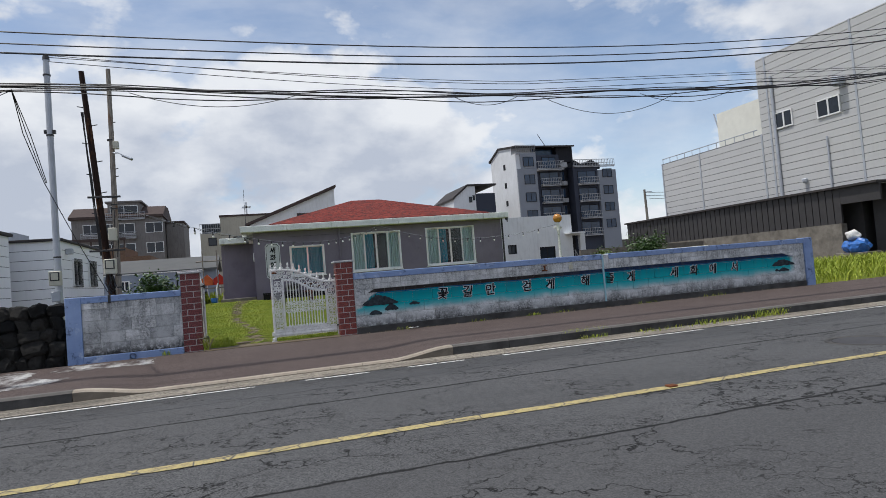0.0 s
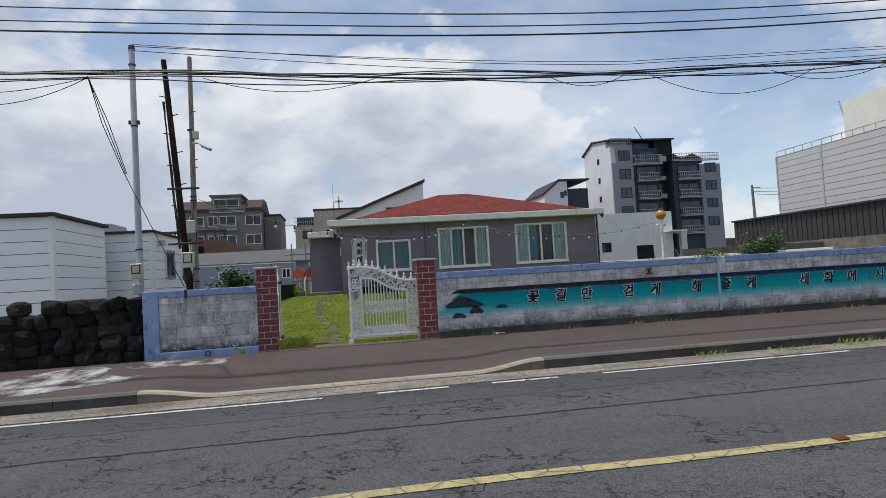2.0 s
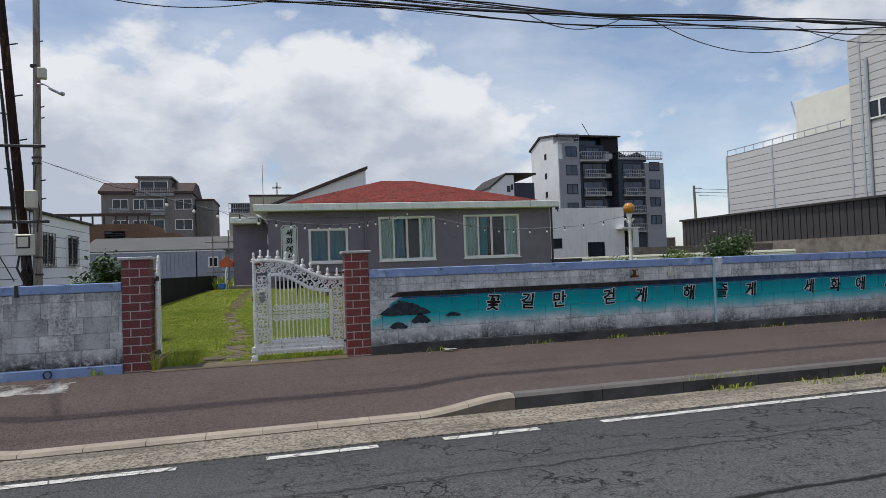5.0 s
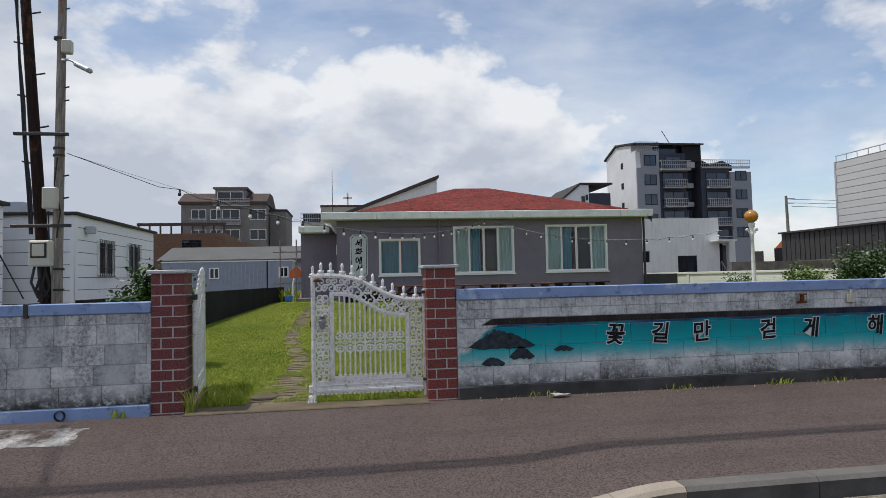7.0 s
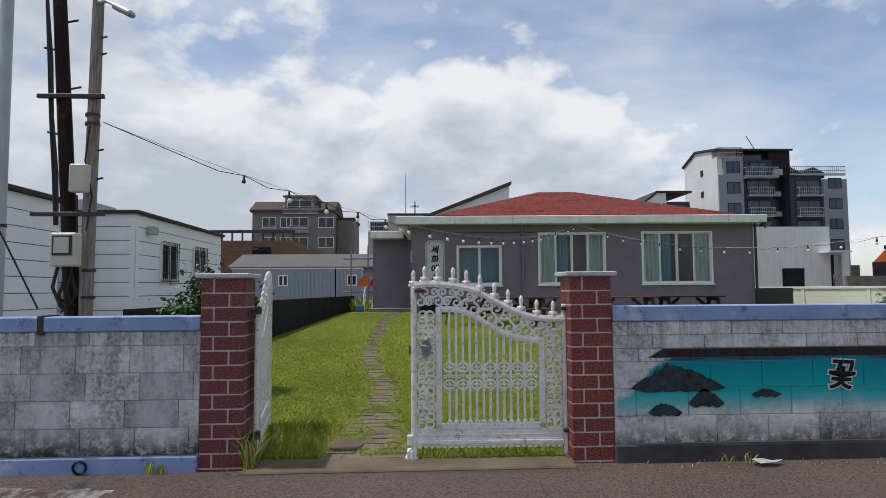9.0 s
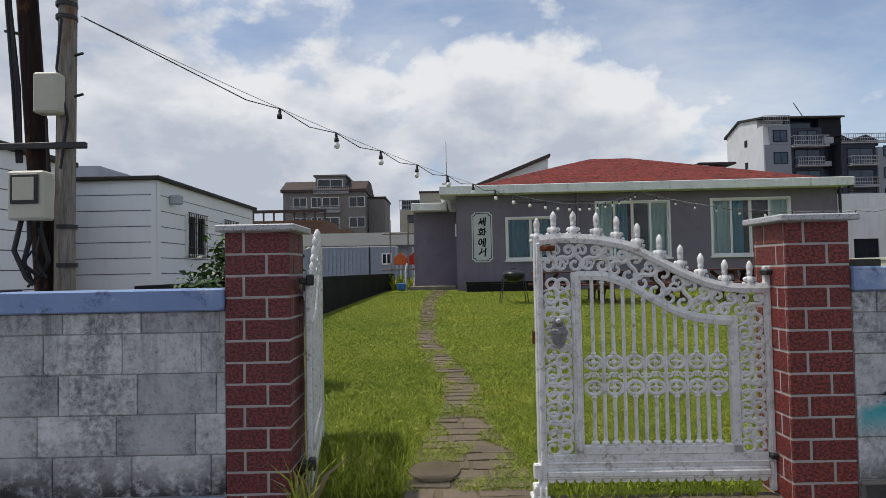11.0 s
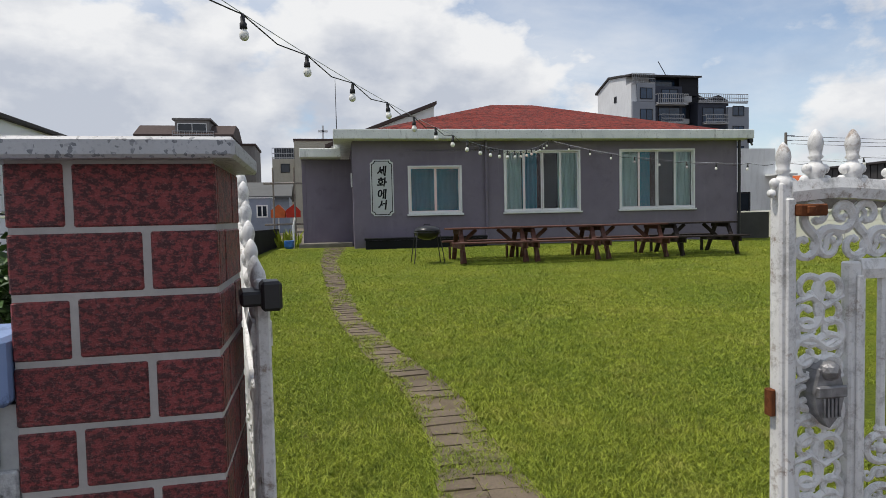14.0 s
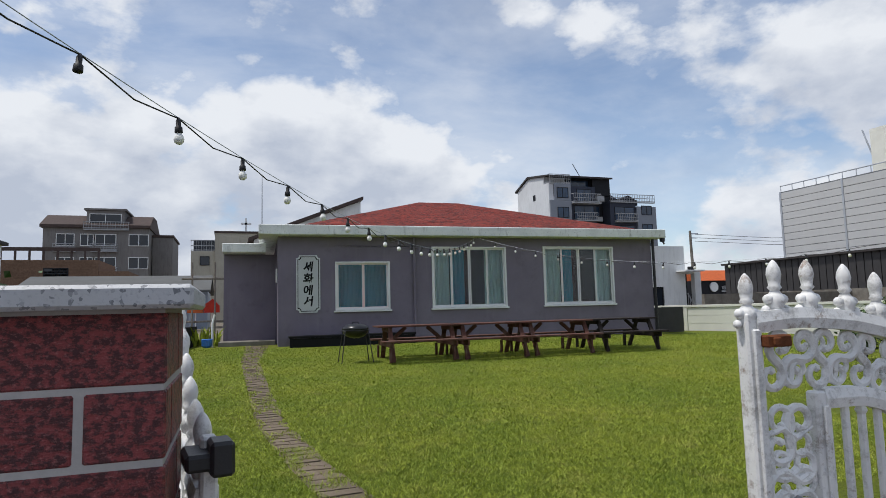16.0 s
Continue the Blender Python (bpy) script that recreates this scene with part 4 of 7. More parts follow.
def house_window(parent, x0, z0, x1, z1, splits, curtains, name):
    wd = part("window", boxes(((x0, -0.035, z0), (x1, 0.07, z0 + 0.05)), ((x0, -0.035, z1 - 0.05), (x1, 0.07, z1)), ((x0, -0.035, z0 + 0.05), (x0 + 0.055, 0.07, z1 - 0.05)), ((x1 - 0.055, -0.035, z0 + 0.05), (x1, 0.07, z1 - 0.05)), bevel=0.006), M["frame"], parent, "white framed sliding window")
    part("sill", boxes(((x0 - 0.04, -0.07, z0 - 0.05), (x1 + 0.04, 0.0, z0 - 0.002)), bevel=0.006), M["frame"], wd, "white sill")
    xs = [x0 + 0.055 + (x1 - x0 - 0.11) * s for s in splits]
    for i, (a, b) in enumerate(zip(xs, xs[1:])):
        yo = 0.0 if i % 2 == 0 else 0.03
        t = 0.04
        part("sash", boxes(((a, yo, z0 + 0.05), (b, yo + 0.028, z0 + 0.05 + t)), ((a, yo, z1 - 0.05 - t), (b, yo + 0.028, z1 - 0.05)), ((a, yo, z0 + 0.05 + t), (a + t, yo + 0.028, z1 - 0.05 - t)), ((b - t, yo, z0 + 0.05 + t), (b, yo + 0.028, z1 - 0.05 - t)), bevel=0.003), M["frame"], wd)
        g = part("pane", boxes(((a + t - 0.004, yo + 0.010, z0 + 0.05 + t - 0.004), (b - t + 0.004, yo + 0.016, z1 - 0.046 - t))), M["glass"], wd, "reflective glass pane")
        g.visible_shadow = False
    # teal sheets are added to tint whole panes; only the pale ones are curtains
    for a, b, mat in curtains:
        bm = B()
        n = int((b - a) / 0.025)
        rows = []
        for i in range(n + 1):
            x = a + (b - a) * i / n
            y = 0.20 + 0.022 * math.sin(x * 48) + 0.008 * math.sin(x * 117)
            rows.append((bm.verts.new((x, y, z0 - 0.02)), bm.verts.new((x, y, z1 + 0.02))))
        for r, s in zip(rows, rows[1:]):
            bm.faces.new((r[0], s[0], s[1], r[1]))
        r = bmesh.ops.solidify(bm, geom=bm.faces[:], thickness=0.004)
        part("curtain", bm, M[mat], wd, "drawn curtain, or added teal tint sheet, behind the glass")


def build_house():
    W1, W2, W3 = (1.57, 1.52, 3.15, 2.91), (4.42, 1.52, 6.80, 3.35), (8.05, 1.53, 10.55, 3.37)
    bm = B()
    wall_with_holes(bm, 0.0, 12.0, 0.35, 3.62, [W1, W2, W3], 0.0, 0.15)
    part("front_wall", bm, M["stucco"], HOUSE)
    part("side_wall", boxes(((0.0, 0.15, 0.35), (0.15, 8.2, 3.62))), M["stucco"], HOUSE)
    part("side_wall", boxes(((11.85, 0.15, 0.35), (12.0, 8.2, 3.62))), M["stucco"], HOUSE)
    part("back_wall", boxes(((0.15, 8.05, 0.35), (11.85, 8.2, 3.62))), M["stucco"], HOUSE)
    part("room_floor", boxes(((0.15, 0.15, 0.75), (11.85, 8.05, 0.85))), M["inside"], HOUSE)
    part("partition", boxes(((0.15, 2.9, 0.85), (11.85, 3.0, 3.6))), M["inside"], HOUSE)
    # porch recess and lower canopy
    part("porch_wall", boxes(((-1.38, 1.5, 0.35), (-0.003, 1.65, 3.25))), M["stucco"], HOUSE)
    part("porch_side", boxes(((-1.50, 1.50, 0.35), (-1.385, 4.2, 3.25))), M["stucco"], HOUSE)
    part("porch_canopy", boxes(((-1.52, 0.85, 3.26), (-0.32, 4.3, 3.52)), bevel=0.015), M["fascia"], HOUSE, "weathered white porch canopy")
    part("porch_step", boxes(((-1.6, 0.75, 0.45), (-0.05, 1.49, 0.72)), bevel=0.012), M["conc"], HOUSE, "grey concrete step")
    # side door on the return wall
    part("meter_box", boxes(((-0.05, 0.4, 2.35), (-0.002, 0.62, 2.75)), bevel=0.01), M["frame"], HOUSE, "small white box")
    # flat eave slab
    bm = B()
    box(bm, (-0.52, -0.46, 3.625), (12.28, 8.7, 3.90), 0.015)
    part("eave", bm, M["fascia"], HOUSE, "weathered white concrete eave slab")
    # hipped roof
    bm = B()
    e = [(0.75, 0.10), (11.5, 0.10), (11.5, 7.9), (0.75, 7.9)]
    lo = [bm.verts.new((x, y, 3.925)) for x, y in e]
    e2 = [bm.verts.new((x, y, 3.985)) for x, y in e]
    r0, r1 = bm.verts.new((5.1, 4.0, 5.40)), bm.verts.new((6.6, 4.0, 5.40))
    for i in range(4):
        bm.faces.new((lo[i], lo[(i + 1) % 4], e2[(i + 1) % 4], e2[i]))
    bm.faces.new(lo[::-1])
    bm.faces.new((e2[0], e2[1], r1, r0))
    bm.faces.new((e2[1], e2[2], r1))
    bm.faces.new((e2[2], e2[3], r0, r1))
    bm.faces.new((e2[3], e2[0], r0))
    roof = part("roof", bm, M["shingle"], HOUSE, "red asphalt-shingle hipped roof with dark weathering")
    # shingle courses on the front and left slopes, slightly proud
    rng = random.Random(21)

    def slope(p0, p1, q0, q1, rows, target):
        bm = B()
        p0, p1, q0, q1 = map(Vector, (p0, p1, q0, q1))
        nrm = (p1 - p0).cross(q0 - p0).normalized()
        if nrm.z < 0:
            nrm = -nrm
        for r in range(rows):
            a0, a1 = p0.lerp(q0, r / rows), p1.lerp(q1, r / rows)
            b0, b1 = p0.lerp(q0, min(1, (r + 1.12) / rows)), p1.lerp(q1, min(1, (r + 1.12) / rows))
            ln = (a1 - a0).length
            n = max(1, int(ln / 0.36))
            for i in range(n):
                if rng.random() < 0.02:
                    continue
                s0, s1 = (i + 0.02) / n, (i + 0.98) / n
                lift = rng.uniform(0.006, 0.010)
                v = [bm.verts.new(a0.lerp(a1, s0) + nrm * lift), bm.verts.new(a0.lerp(a1, s1) + nrm * lift), bm.verts.new(b0.lerp(b1, s1) + nrm * 0.005), bm.verts.new(b0.lerp(b1, s0) + nrm * 0.005)]
                bm.faces.new(v)
                w = [bm.verts.new(a0.lerp(a1, s0)), bm.verts.new(a0.lerp(a1, s1))]
                bm.faces.new((w[0], w[1], v[1], v[0]))
        ob = part("shingles", bm, M["shingle"], target)
        ob["kind"] = "stuff"
    slope((0.75, 0.10, 3.985), (11.5, 0.10, 3.985), (5.1, 4.0, 5.40), (6.6, 4.0, 5.40), 24, roof)
    slope((0.75, 7.9, 3.985), (0.75, 0.10, 3.985), (5.1, 4.0, 5.40), (5.1, 4.0, 5.40), 24, roof)
    slope((11.5, 0.10, 3.985), (11.5, 7.9, 3.985), (6.6, 4.0, 5.40), (6.6, 4.0, 5.40), 24, roof)
    house_window(HOUSE, *W1, (0, 0.51, 1), ((1.6, 2.36, "pane_tint"), (2.38, 3.12, "pane_tint")), "window")
    house_window(HOUSE, *W2, (0, 0.25, 0.5, 0.75, 1), ((4.44, 5.02, "curtain"), (5.04, 5.50, "pane_tint"), (6.15, 6.78, "curtain")), "window")
    house_window(HOUSE, *W3, (0, 0.25, 0.5, 0.75, 1), ((8.07, 8.72, "curtain"), (8.75, 9.15, "pane_tint"), (10.0, 10.53, "curtain")), "window")
    bm = B()
    tube(bm, (3.88, -0.06, 0.6), (3.88, -0.06, 3.62), 0.04, seg=12)
    for z in (1.0, 2.2, 3.3):
        box(bm, (3.82, -0.10, z), (3.94, 0.0, z + 0.03))
    part("downpipe", bm, M["stucco"], HOUSE, "painted downpipe")
    bm = B()
    tube(bm, (12.05, -0.05, 0.5), (12.05, -0.05, 3.62), 0.045, seg=12)
    part("downpipe", bm, M["black"], HOUSE, "dark corner downpipe")
    bm = B()
    box(bm, (12.14, -0.44, 3.50), (12.26, -0.30, 3.62), 0.01)
    tube(bm, (12.20, -0.40, 3.5), (12.20, -0.46, 3.42), 0.03)
    part("security_camera", bm, M["black"], HOUSE, "small black security camera")
    bm = B()
    tube(bm, (-0.42, 4.3, 3.93), (-0.42, 4.3, 6.3), 0.018, 0.008, 8)
    part("antenna_mast", bm, M["black"], HOUSE, "thin dark antenna mast")
    # boarded base against the wall
    deck = thing("bench_deck", (0.25, 16.1, lawn_z(1, 16)), "low black-stained board platform against the house wall", "platform", rz=-2.29)
    part("deck_top", boxes(((0.0, 0.0, 0.24), (3.5, 0.42, 0.30)), bevel=0.006), M["deck"], deck)
    part("deck_front", boxes(((0.02, 0.02, 0.0), (0.10, 0.10, 0.24)), ((3.4, 0.02, 0.0), (3.48, 0.10, 0.24)), ((0.02, 0.03, -0.06), (3.48, 0.06, 0.235)), bevel=0.005), M["deck"], deck)


build_house()


# ---------- surrounding buildings ----------
def siding_box(parent, name, mat, a, b, step, faces, depth=0.014):
    """Box clad with overlapping horizontal boards on the faces named."""
    # grey core stands for the shade in the gaps between boards
    part(name, boxes((a, b)), M["lap_shade"], parent)
    for f in faces:
        z = a[2]
        while z < b[2] - 0.03:
            h = min(step - 0.016, b[2] - z)
            if f == "front":
                bm = boxes(((a[0], a[1] - depth, z), (b[0], a[1] - 0.001, z + h)))
            elif f == "right":
                bm = boxes(((b[0] + 0.001, a[1], z), (b[0] + depth, b[1], z + h)))
            else:
                bm = boxes(((a[0] - depth, a[1], z), (a[0] - 0.001, b[1], z + h)))
            part("siding_board", bm, mat, parent)
            z += step


def barred_window(parent, face, p, w, h):
    """Small sliding window with a grille; face: 'front' (x-z) or 'right' (y-z)."""
    m = pose(p[0], p[1], p[2]) if face == "front" else pose(p[0], p[1], p[2], 0, 0, 90)

    def tr(bm):
        bmesh.ops.transform(bm, matrix=m, verts=bm.verts)
        return bm
    t = 0.045
    fr = part("window", tr(boxes(((0, -0.05, 0), (w, -0.001, t)), ((0, -0.05, h - t), (w, -0.001, h)), ((0, -0.05, t), (t, -0.001, h - t)), ((w - t, -0.05, t), (w, -0.001, h - t)), ((w / 2 - 0.03, -0.045, t), (w / 2 + 0.03, -0.001, h - t)))), M["frame"], parent, "small barred window")
    part("pane", tr(boxes(((t, -0.018, t), (w / 2 - 0.03, -0.012, h - t)), ((w / 2 + 0.03, -0.018, t), (w - t, -0.012, h - t)))), M["dark_glass"], fr, "dark pane")
    bm = B()
    n = max(4, int(w / 0.11))
    for i in range(n + 1):
        x = 0.02 + (w - 0.04) * i / n
        tube(bm, (x, -0.075, -0.03), (x, -0.075, h + 0.03), 0.008, seg=5)
    for z in (-0.02, h * 0.2, h * 0.8, h + 0.02):
        tube(bm, (-0.03, -0.075, z), (w + 0.03, -0.075, z), 0.010, seg=5)
    part("grille", tr(bm), M["black"], fr, "dark window grille")


def build_cabins():
    c = thing("cabin", (0, 0, 0), "white horizontal-siding prefab cabin with barred window", "cabin", "cabins")
    siding_box(c, "body", M["cabin"], (-15.0, 3.5, 0.0), (-6.4, 6.6, 3.02), 0.275, ("front", "right"))
    part("roof", boxes(((-15.1, 3.36, 3.02), (-6.30, 6.7, 3.10)), bevel=0.01), M["roof_dark"], c, "thin dark roof edge")
    part("corner_trim", boxes(((-6.47, 3.47, 0.0), (-6.37, 3.487, 3.02)), ((-6.387, 3.47, 0.0), (-6.372, 3.6, 3.02))), M["cabin"], c)
    part("vent_box", boxes(((-8.6, 4.2, 3.1), (-7.2, 5.5, 3.2))), M["steel"], c)
    barred_window(c, "front", (-8.85, 3.486, 1.56), 1.05, 0.95)
    c = thing("cabin", (0, 0, 0), "white horizontal-siding prefab cabin with two narrow windows", "cabin", "cabins")
    siding_box(c, "body", M["cabin"], (-10.5, 7.5, 0.2), (-5.42, 12.9, 2.92), 0.275, ("front", "right"))
    part("roof", boxes(((-10.6, 7.4, 2.92), (-5.33, 13.05, 2.99)), bevel=0.01), M["roof_dark"], c, "thin dark roof edge")
    part("corner_trim", boxes(((-5.5, 7.47, 0.2), (-5.40, 7.487, 2.92)), ((-5.407, 7.47, 0.2), (-5.392, 7.6, 2.92))), M["cabin"], c)
    part("roof_box", boxes(((-9.6, 8.0, 2.99), (-6.7, 9.4, 3.28))), M["steel"], c, "grey box on the roof")
    barred_window(c, "right", (-5.404, 8.66, 1.62), 0.92, 0.82)
    barred_window(c, "right", (-5.404, 10.62, 1.64), 0.92, 0.82)
    part("flood_lamp", boxes(((-5.40, 7.95, 2.55), (-5.22, 8.15, 2.72)), bevel=0.02), M["steel"], c, "small wall lamp")


def far_window(parent, x, y, z, w, h, mat="dark_glass", fr="frame", t=0.08, mull=True):
    bars = [((x, y - 0.06, z), (x + w, y - 0.001, z + t)), ((x, y - 0.06, z + h - t), (x + w, y - 0.001, z + h)), ((x, y - 0.06, z + t), (x + t, y - 0.001, z + h - t)), ((x + w - t, y - 0.06, z + t), (x + w, y - 0.001, z + h - t))]
    if mull:
        bars.append(((x + w / 2 - t / 2, y - 0.05, z + t), (x + w / 2 + t / 2, y - 0.001, z + h - t)))
    f = part("window", boxes(*bars), M[fr], parent)
    part("pane", boxes(((x + t, y - 0.03, z + t), (x + w - t, y - 0.015, z + h - t))), M[mat], f)
    return f


def balcony(parent, x, y, z, w, d=1.0, h=1.1):
    bm = B()
    box(bm, (x, y - d, z - 0.15), (x + w, y - 0.002, z))
    n = int(w / 0.28)
    for i in range(n + 1):
        xx = x + w * i / n
        box(bm, (xx - 0.02, y - d, z), (xx + 0.02, y - d + 0.05, z + h))
    for zz in (0.12, h * 0.5, h):
        box(bm, (x, y - d - 0.01, z + zz - 0.04), (x + w, y - d + 0.07, z + zz + 0.04))
    for s in (x, x + w):
        for zz in (0.12, h):
            box(bm, (s - 0.03, y - d, z + zz - 0.04), (s + 0.03, y, z + zz + 0.04))
    part("balcony", bm, M["rail"], parent, "pale railed balcony")


def build_far():
    # charcoal apartment block
    a = thing("apartment_building", (0, 0, 0), "five-storey charcoal and white apartment block with railed balconies", "apartment building", "apartment buildings")
    Y = 78.0
    bm = B()
    prism(bm, [(0, 0.3), (10.3, 0.3), (10.3, 20.0), (6.4, 21.3), (1.5, 20.6), (1.5, 19.45), (0, 19.45)], -40.9, -44.2)
    bmesh.ops.transform(bm, matrix=Matrix(((0, -1, 0, 0), (1, 0, 0, Y), (0, 0, 1, 0), (0, 0, 0, 1))), verts=bm.verts)
    part("white_wing", bm, M["apt_white"], a, "white rendered gable wing")
    part("grey_column", boxes(((40.95, Y - 0.25, 0.3), (44.2, Y - 0.01, 16.9)), ((41.6, Y - 0.25, 16.92), (44.2, Y - 0.01, 19.4))), M["apt_grey"], a)
    part("dark_column", boxes(((44.22, Y + 0.35, 0.3), (48.4, Y + 9.5, 19.2))), M["apt_dark"], a)
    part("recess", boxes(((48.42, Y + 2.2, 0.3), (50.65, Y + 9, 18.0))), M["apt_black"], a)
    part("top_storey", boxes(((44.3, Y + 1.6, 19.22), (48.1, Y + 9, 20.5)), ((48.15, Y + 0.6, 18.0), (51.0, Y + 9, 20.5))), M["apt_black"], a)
    part("right_wing", boxes(((50.7, Y + 0.3, 0.3), (55.0, Y + 9.5, 17.1))), M["apt_dark"], a)
    part("grey_column", boxes(((55.02, Y - 0.05, 0.3), (58.2, Y + 9.5, 16.4))), M["apt_grey"], a)
    bm = B()
    for x0, x1 in ((51.0, 54.0), (54.1, 57.2)):
        prism(bm, [(x0, 17.12), (x1, 17.12), (x1, 17.9), ((x0 + x1) / 2, 18.7), (x0, 17.9)], Y + 3, Y + 9)
    part("roof_dormers", bm, M["apt_black"], a)
    bm = B()
    prism(bm, [(-0.1, 20.42), (6.4, 21.34), (10.8, 19.85), (10.8, 20.15), (6.4, 21.64), (-0.1, 20.66)], -40.7, -51.1)
    bmesh.ops.transform(bm, matrix=Matrix(((0, -1, 0, 0), (1, 0, 0, Y), (0, 0, 1, 0), (0, 0, 0, 1))), verts=bm.verts)
    part("roof", bm, M["roof_dark"], a)
    a.matrix_basis = Matrix.Translation((42.2 - 40.9 * 1.064, 0, 0)) @ Matrix.Diagonal((1.064, 1, 1, 1))
    for i in range(5):
        z = 17.25 - i * 2.9
        far_window(a, 42.0, Y - 0.26, z, 1.75, 1.55, mat="blue_glass", fr="apt_black")
        if i > 0:
            r = 15.1 - (i - 1) * 2.85
            far_window(a, 55.7, Y - 0.06, r, 1.75, 1.45, mat="blue_glass", fr="apt_black")
            far_window(a, 51.4, Y + 0.29, r - 0.9, 3.3, 2.1, mat="blue_glass", fr="apt_black")
            balcony(a, 51.4, Y + 0.28, r - 1.05, 3.3)
            far_window(a, 44.9, Y + 0.34, r - 0.9, 3.2, 2.1, mat="blue_glass", fr="apt_black")
            balcony(a, 44.9, Y + 0.33, r - 1.05, 3.2)
            far_window(a, 48.9, Y + 2.19, r, 1.2, 1.5, mat="blue_glass", fr="apt_dark")
            part("outdoor_unit", boxes(((49.3, Y + 1.5, r - 0.9), (50.2, Y + 2.1, r - 0.2))), M["rail"], a, "pale air-conditioning unit")
    far_window(a, 45.4, Y + 0.34, 16.9, 2.4, 1.9, mat="blue_glass", fr="apt_black")
    part("outdoor_unit", boxes(((48.5, Y - 0.1, 17.0), (49.6, Y + 0.5, 17.8))), M["rail"], a, "pale air-conditioning unit")
    part("glazed_room", boxes(((44.5, Y + 1.52, 19.3), (48.0, Y + 1.58, 20.3))), M["blue_glass"], a, "dark glazed rooftop room")
    balcony(a, 44.25, Y + 0.33, 16.6, 4.3, 1.3, 1.3)
    balcony(a, 50.7, Y + 0.28, 17.1, 7.4, 0.3, 1.1)
    balcony(a, 41.0, Y + 1.2, 19.45, 3.2, 1.4, 1.3)
    for i, z in enumerate((18.0, 14.9, 11.9, 8.9)):
        bm = boxes(((40.86, Y + 4.2, z - 0.45), (40.895, Y + 5.0, z + 0.45)))
        part("side_window", bm, M["apt_black"], a)
    bm = B()
    tube(bm, (47.2, Y + 2, 20.8), (45.9, Y + 2, 23.0), 0.06, seg=6)
    part("antenna", bm, M["black"], a)
    # small white gabled neighbour
    a = thing("white_house", (0, 0, 0), "white rendered house with dark pitched roof", "house", "far houses")
    bm = B()
    prism(bm, [(30.4, 0.3), (34.0, 0.3), (34.0, 14.1), (32.8, 14.1), (30.4, 12.2)], 76, 86)
    part("wall", bm, M["apt_white"], a)
    part("dark_wing", boxes(((34.02, 76.4, 0.3), (37.4, 86, 13.0))), M["apt_dark"], a)
    bm = B()
    prism(bm, [(30.2, 12.1), (32.8, 14.15), (37.5, 14.15), (37.5, 14.4), (32.7, 14.4), (30.2, 12.4)], 75.8, 86.4)
    part("roof", bm, M["roof_dark"], a)
    far_window(a, 32.9, 76, 11.6, 0.5, 0.9, fr="apt_black", mull=False)
    far_window(a, 33.5, 76, 11.9, 0.35, 0.8, fr="apt_black", mull=False)
    # old brown apartment block
    a = thing("apartment_building", (0.9, 0, 0.35), "old grey-brown rendered apartment block with brown roof", "apartment building", "apartment buildings")
    Y = 85.0
    part("wall", boxes(((-24.0, Y, -0.3), (-12.3, Y + 10, 12.4))), M["old_apt"], a)
    bm = B()
    prism(bm, [(-0.4, 12.35), (10.4, 12.35), (10.4, 12.7), (6.5, 14.3), (3.0, 14.3), (-0.4, 12.7)], 12.1, 24.3)
    bmesh.ops.transform(bm, matrix=Matrix(((0, -1, 0, 0), (1, 0, 0, Y), (0, 0, 1, 0), (0, 0, 0, 1))), verts=bm.verts)
    part("roof", bm, M["old_roof"], a)
    part("dormer", boxes(((-19.4, Y + 0.3, 12.6), (-15.2, Y + 6, 14.6)), ((-19.7, Y + 0.1, 14.62), (-14.9, Y + 6.2, 14.85))), M["old_apt"], a)
    far_window(a, -19.1, Y + 0.28, 12.8, 3.6, 1.4, "dark_glass")
    balcony(a, -19.6, Y - 0.02, 12.2, 5.0, 0.4, 0.9)
    part("right_wing", boxes(((-12.2, Y + 3, -0.3), (-9.75, Y + 12, 11.6))), M["old_apt"], a)
    part("wing_roof", boxes(((-12.25, Y + 2.8, 11.62), (-9.6, Y + 12.2, 11.9))), M["old_roof"], a)
    for i in range(4):
        z = 10.1 - i * 2.9
        for x, w in ((-22.6, 2.0), (-20.0, 1.7), (-18.6, 3.4), (-14.6, 2.3)):
            far_window(a, x, Y, z, min(w, 2.6), 1.5, "dark_glass")
        if i < 2:
            balcony(a, -22.8, Y, z - 0.6, 2.4, 0.6, 0.8)
            balcony(a, -18.8, Y, z - 0.6, 3.0, 0.6, 0.8)
    # cream church block
    a = thing("church_building", (0.9, 0, -0.7), "cream rendered block with a cross on its roof", "church", "far houses")
    Y = 78.0
    part("wall", boxes(((-4.2, Y, 0.3), (8.0, Y + 10, 12.1)), ((-6.9, Y + 0.3, 0.3), (-4.22, Y + 9, 9.9))), M["cream_apt"], a)
    part("parapet", boxes(((-4.3, Y - 0.1, 12.1), (8.1, Y + 10.1, 12.35))), M["old_roof"], a)
    balcony(a, -6.9, Y + 1.2, 9.95, 2.6, 0.8, 1.3)
    part("glass_room", boxes(((-6.7, Y + 2.0, 9.92), (-4.25, Y + 6, 11.4))), M["dark_glass"], a)
    for z in (8.2, 5.2):
        far_window(a, -5.9, Y + 0.29, z, 1.1, 1.1, fr="apt_black", mull=False)
        far_window(a, -2.6, Y, z, 1.1, 1.1, fr="apt_black", mull=False)
    bm = boxes(((-0.72, Y + 2, 12.3), (-0.48, Y + 2.2, 14.3)), ((-1.22, Y + 2, 13.45), (0.02, Y + 2.2, 13.7)))
    part("cross", bm, M["frame"], a, "pale grey roof cross")
    # white mono-pitch building behind the house
    a = thing("white_house", (0.7, 0, -0.35), "white rendered building with a single sloping roof", "house", "far houses")
    bm = B()
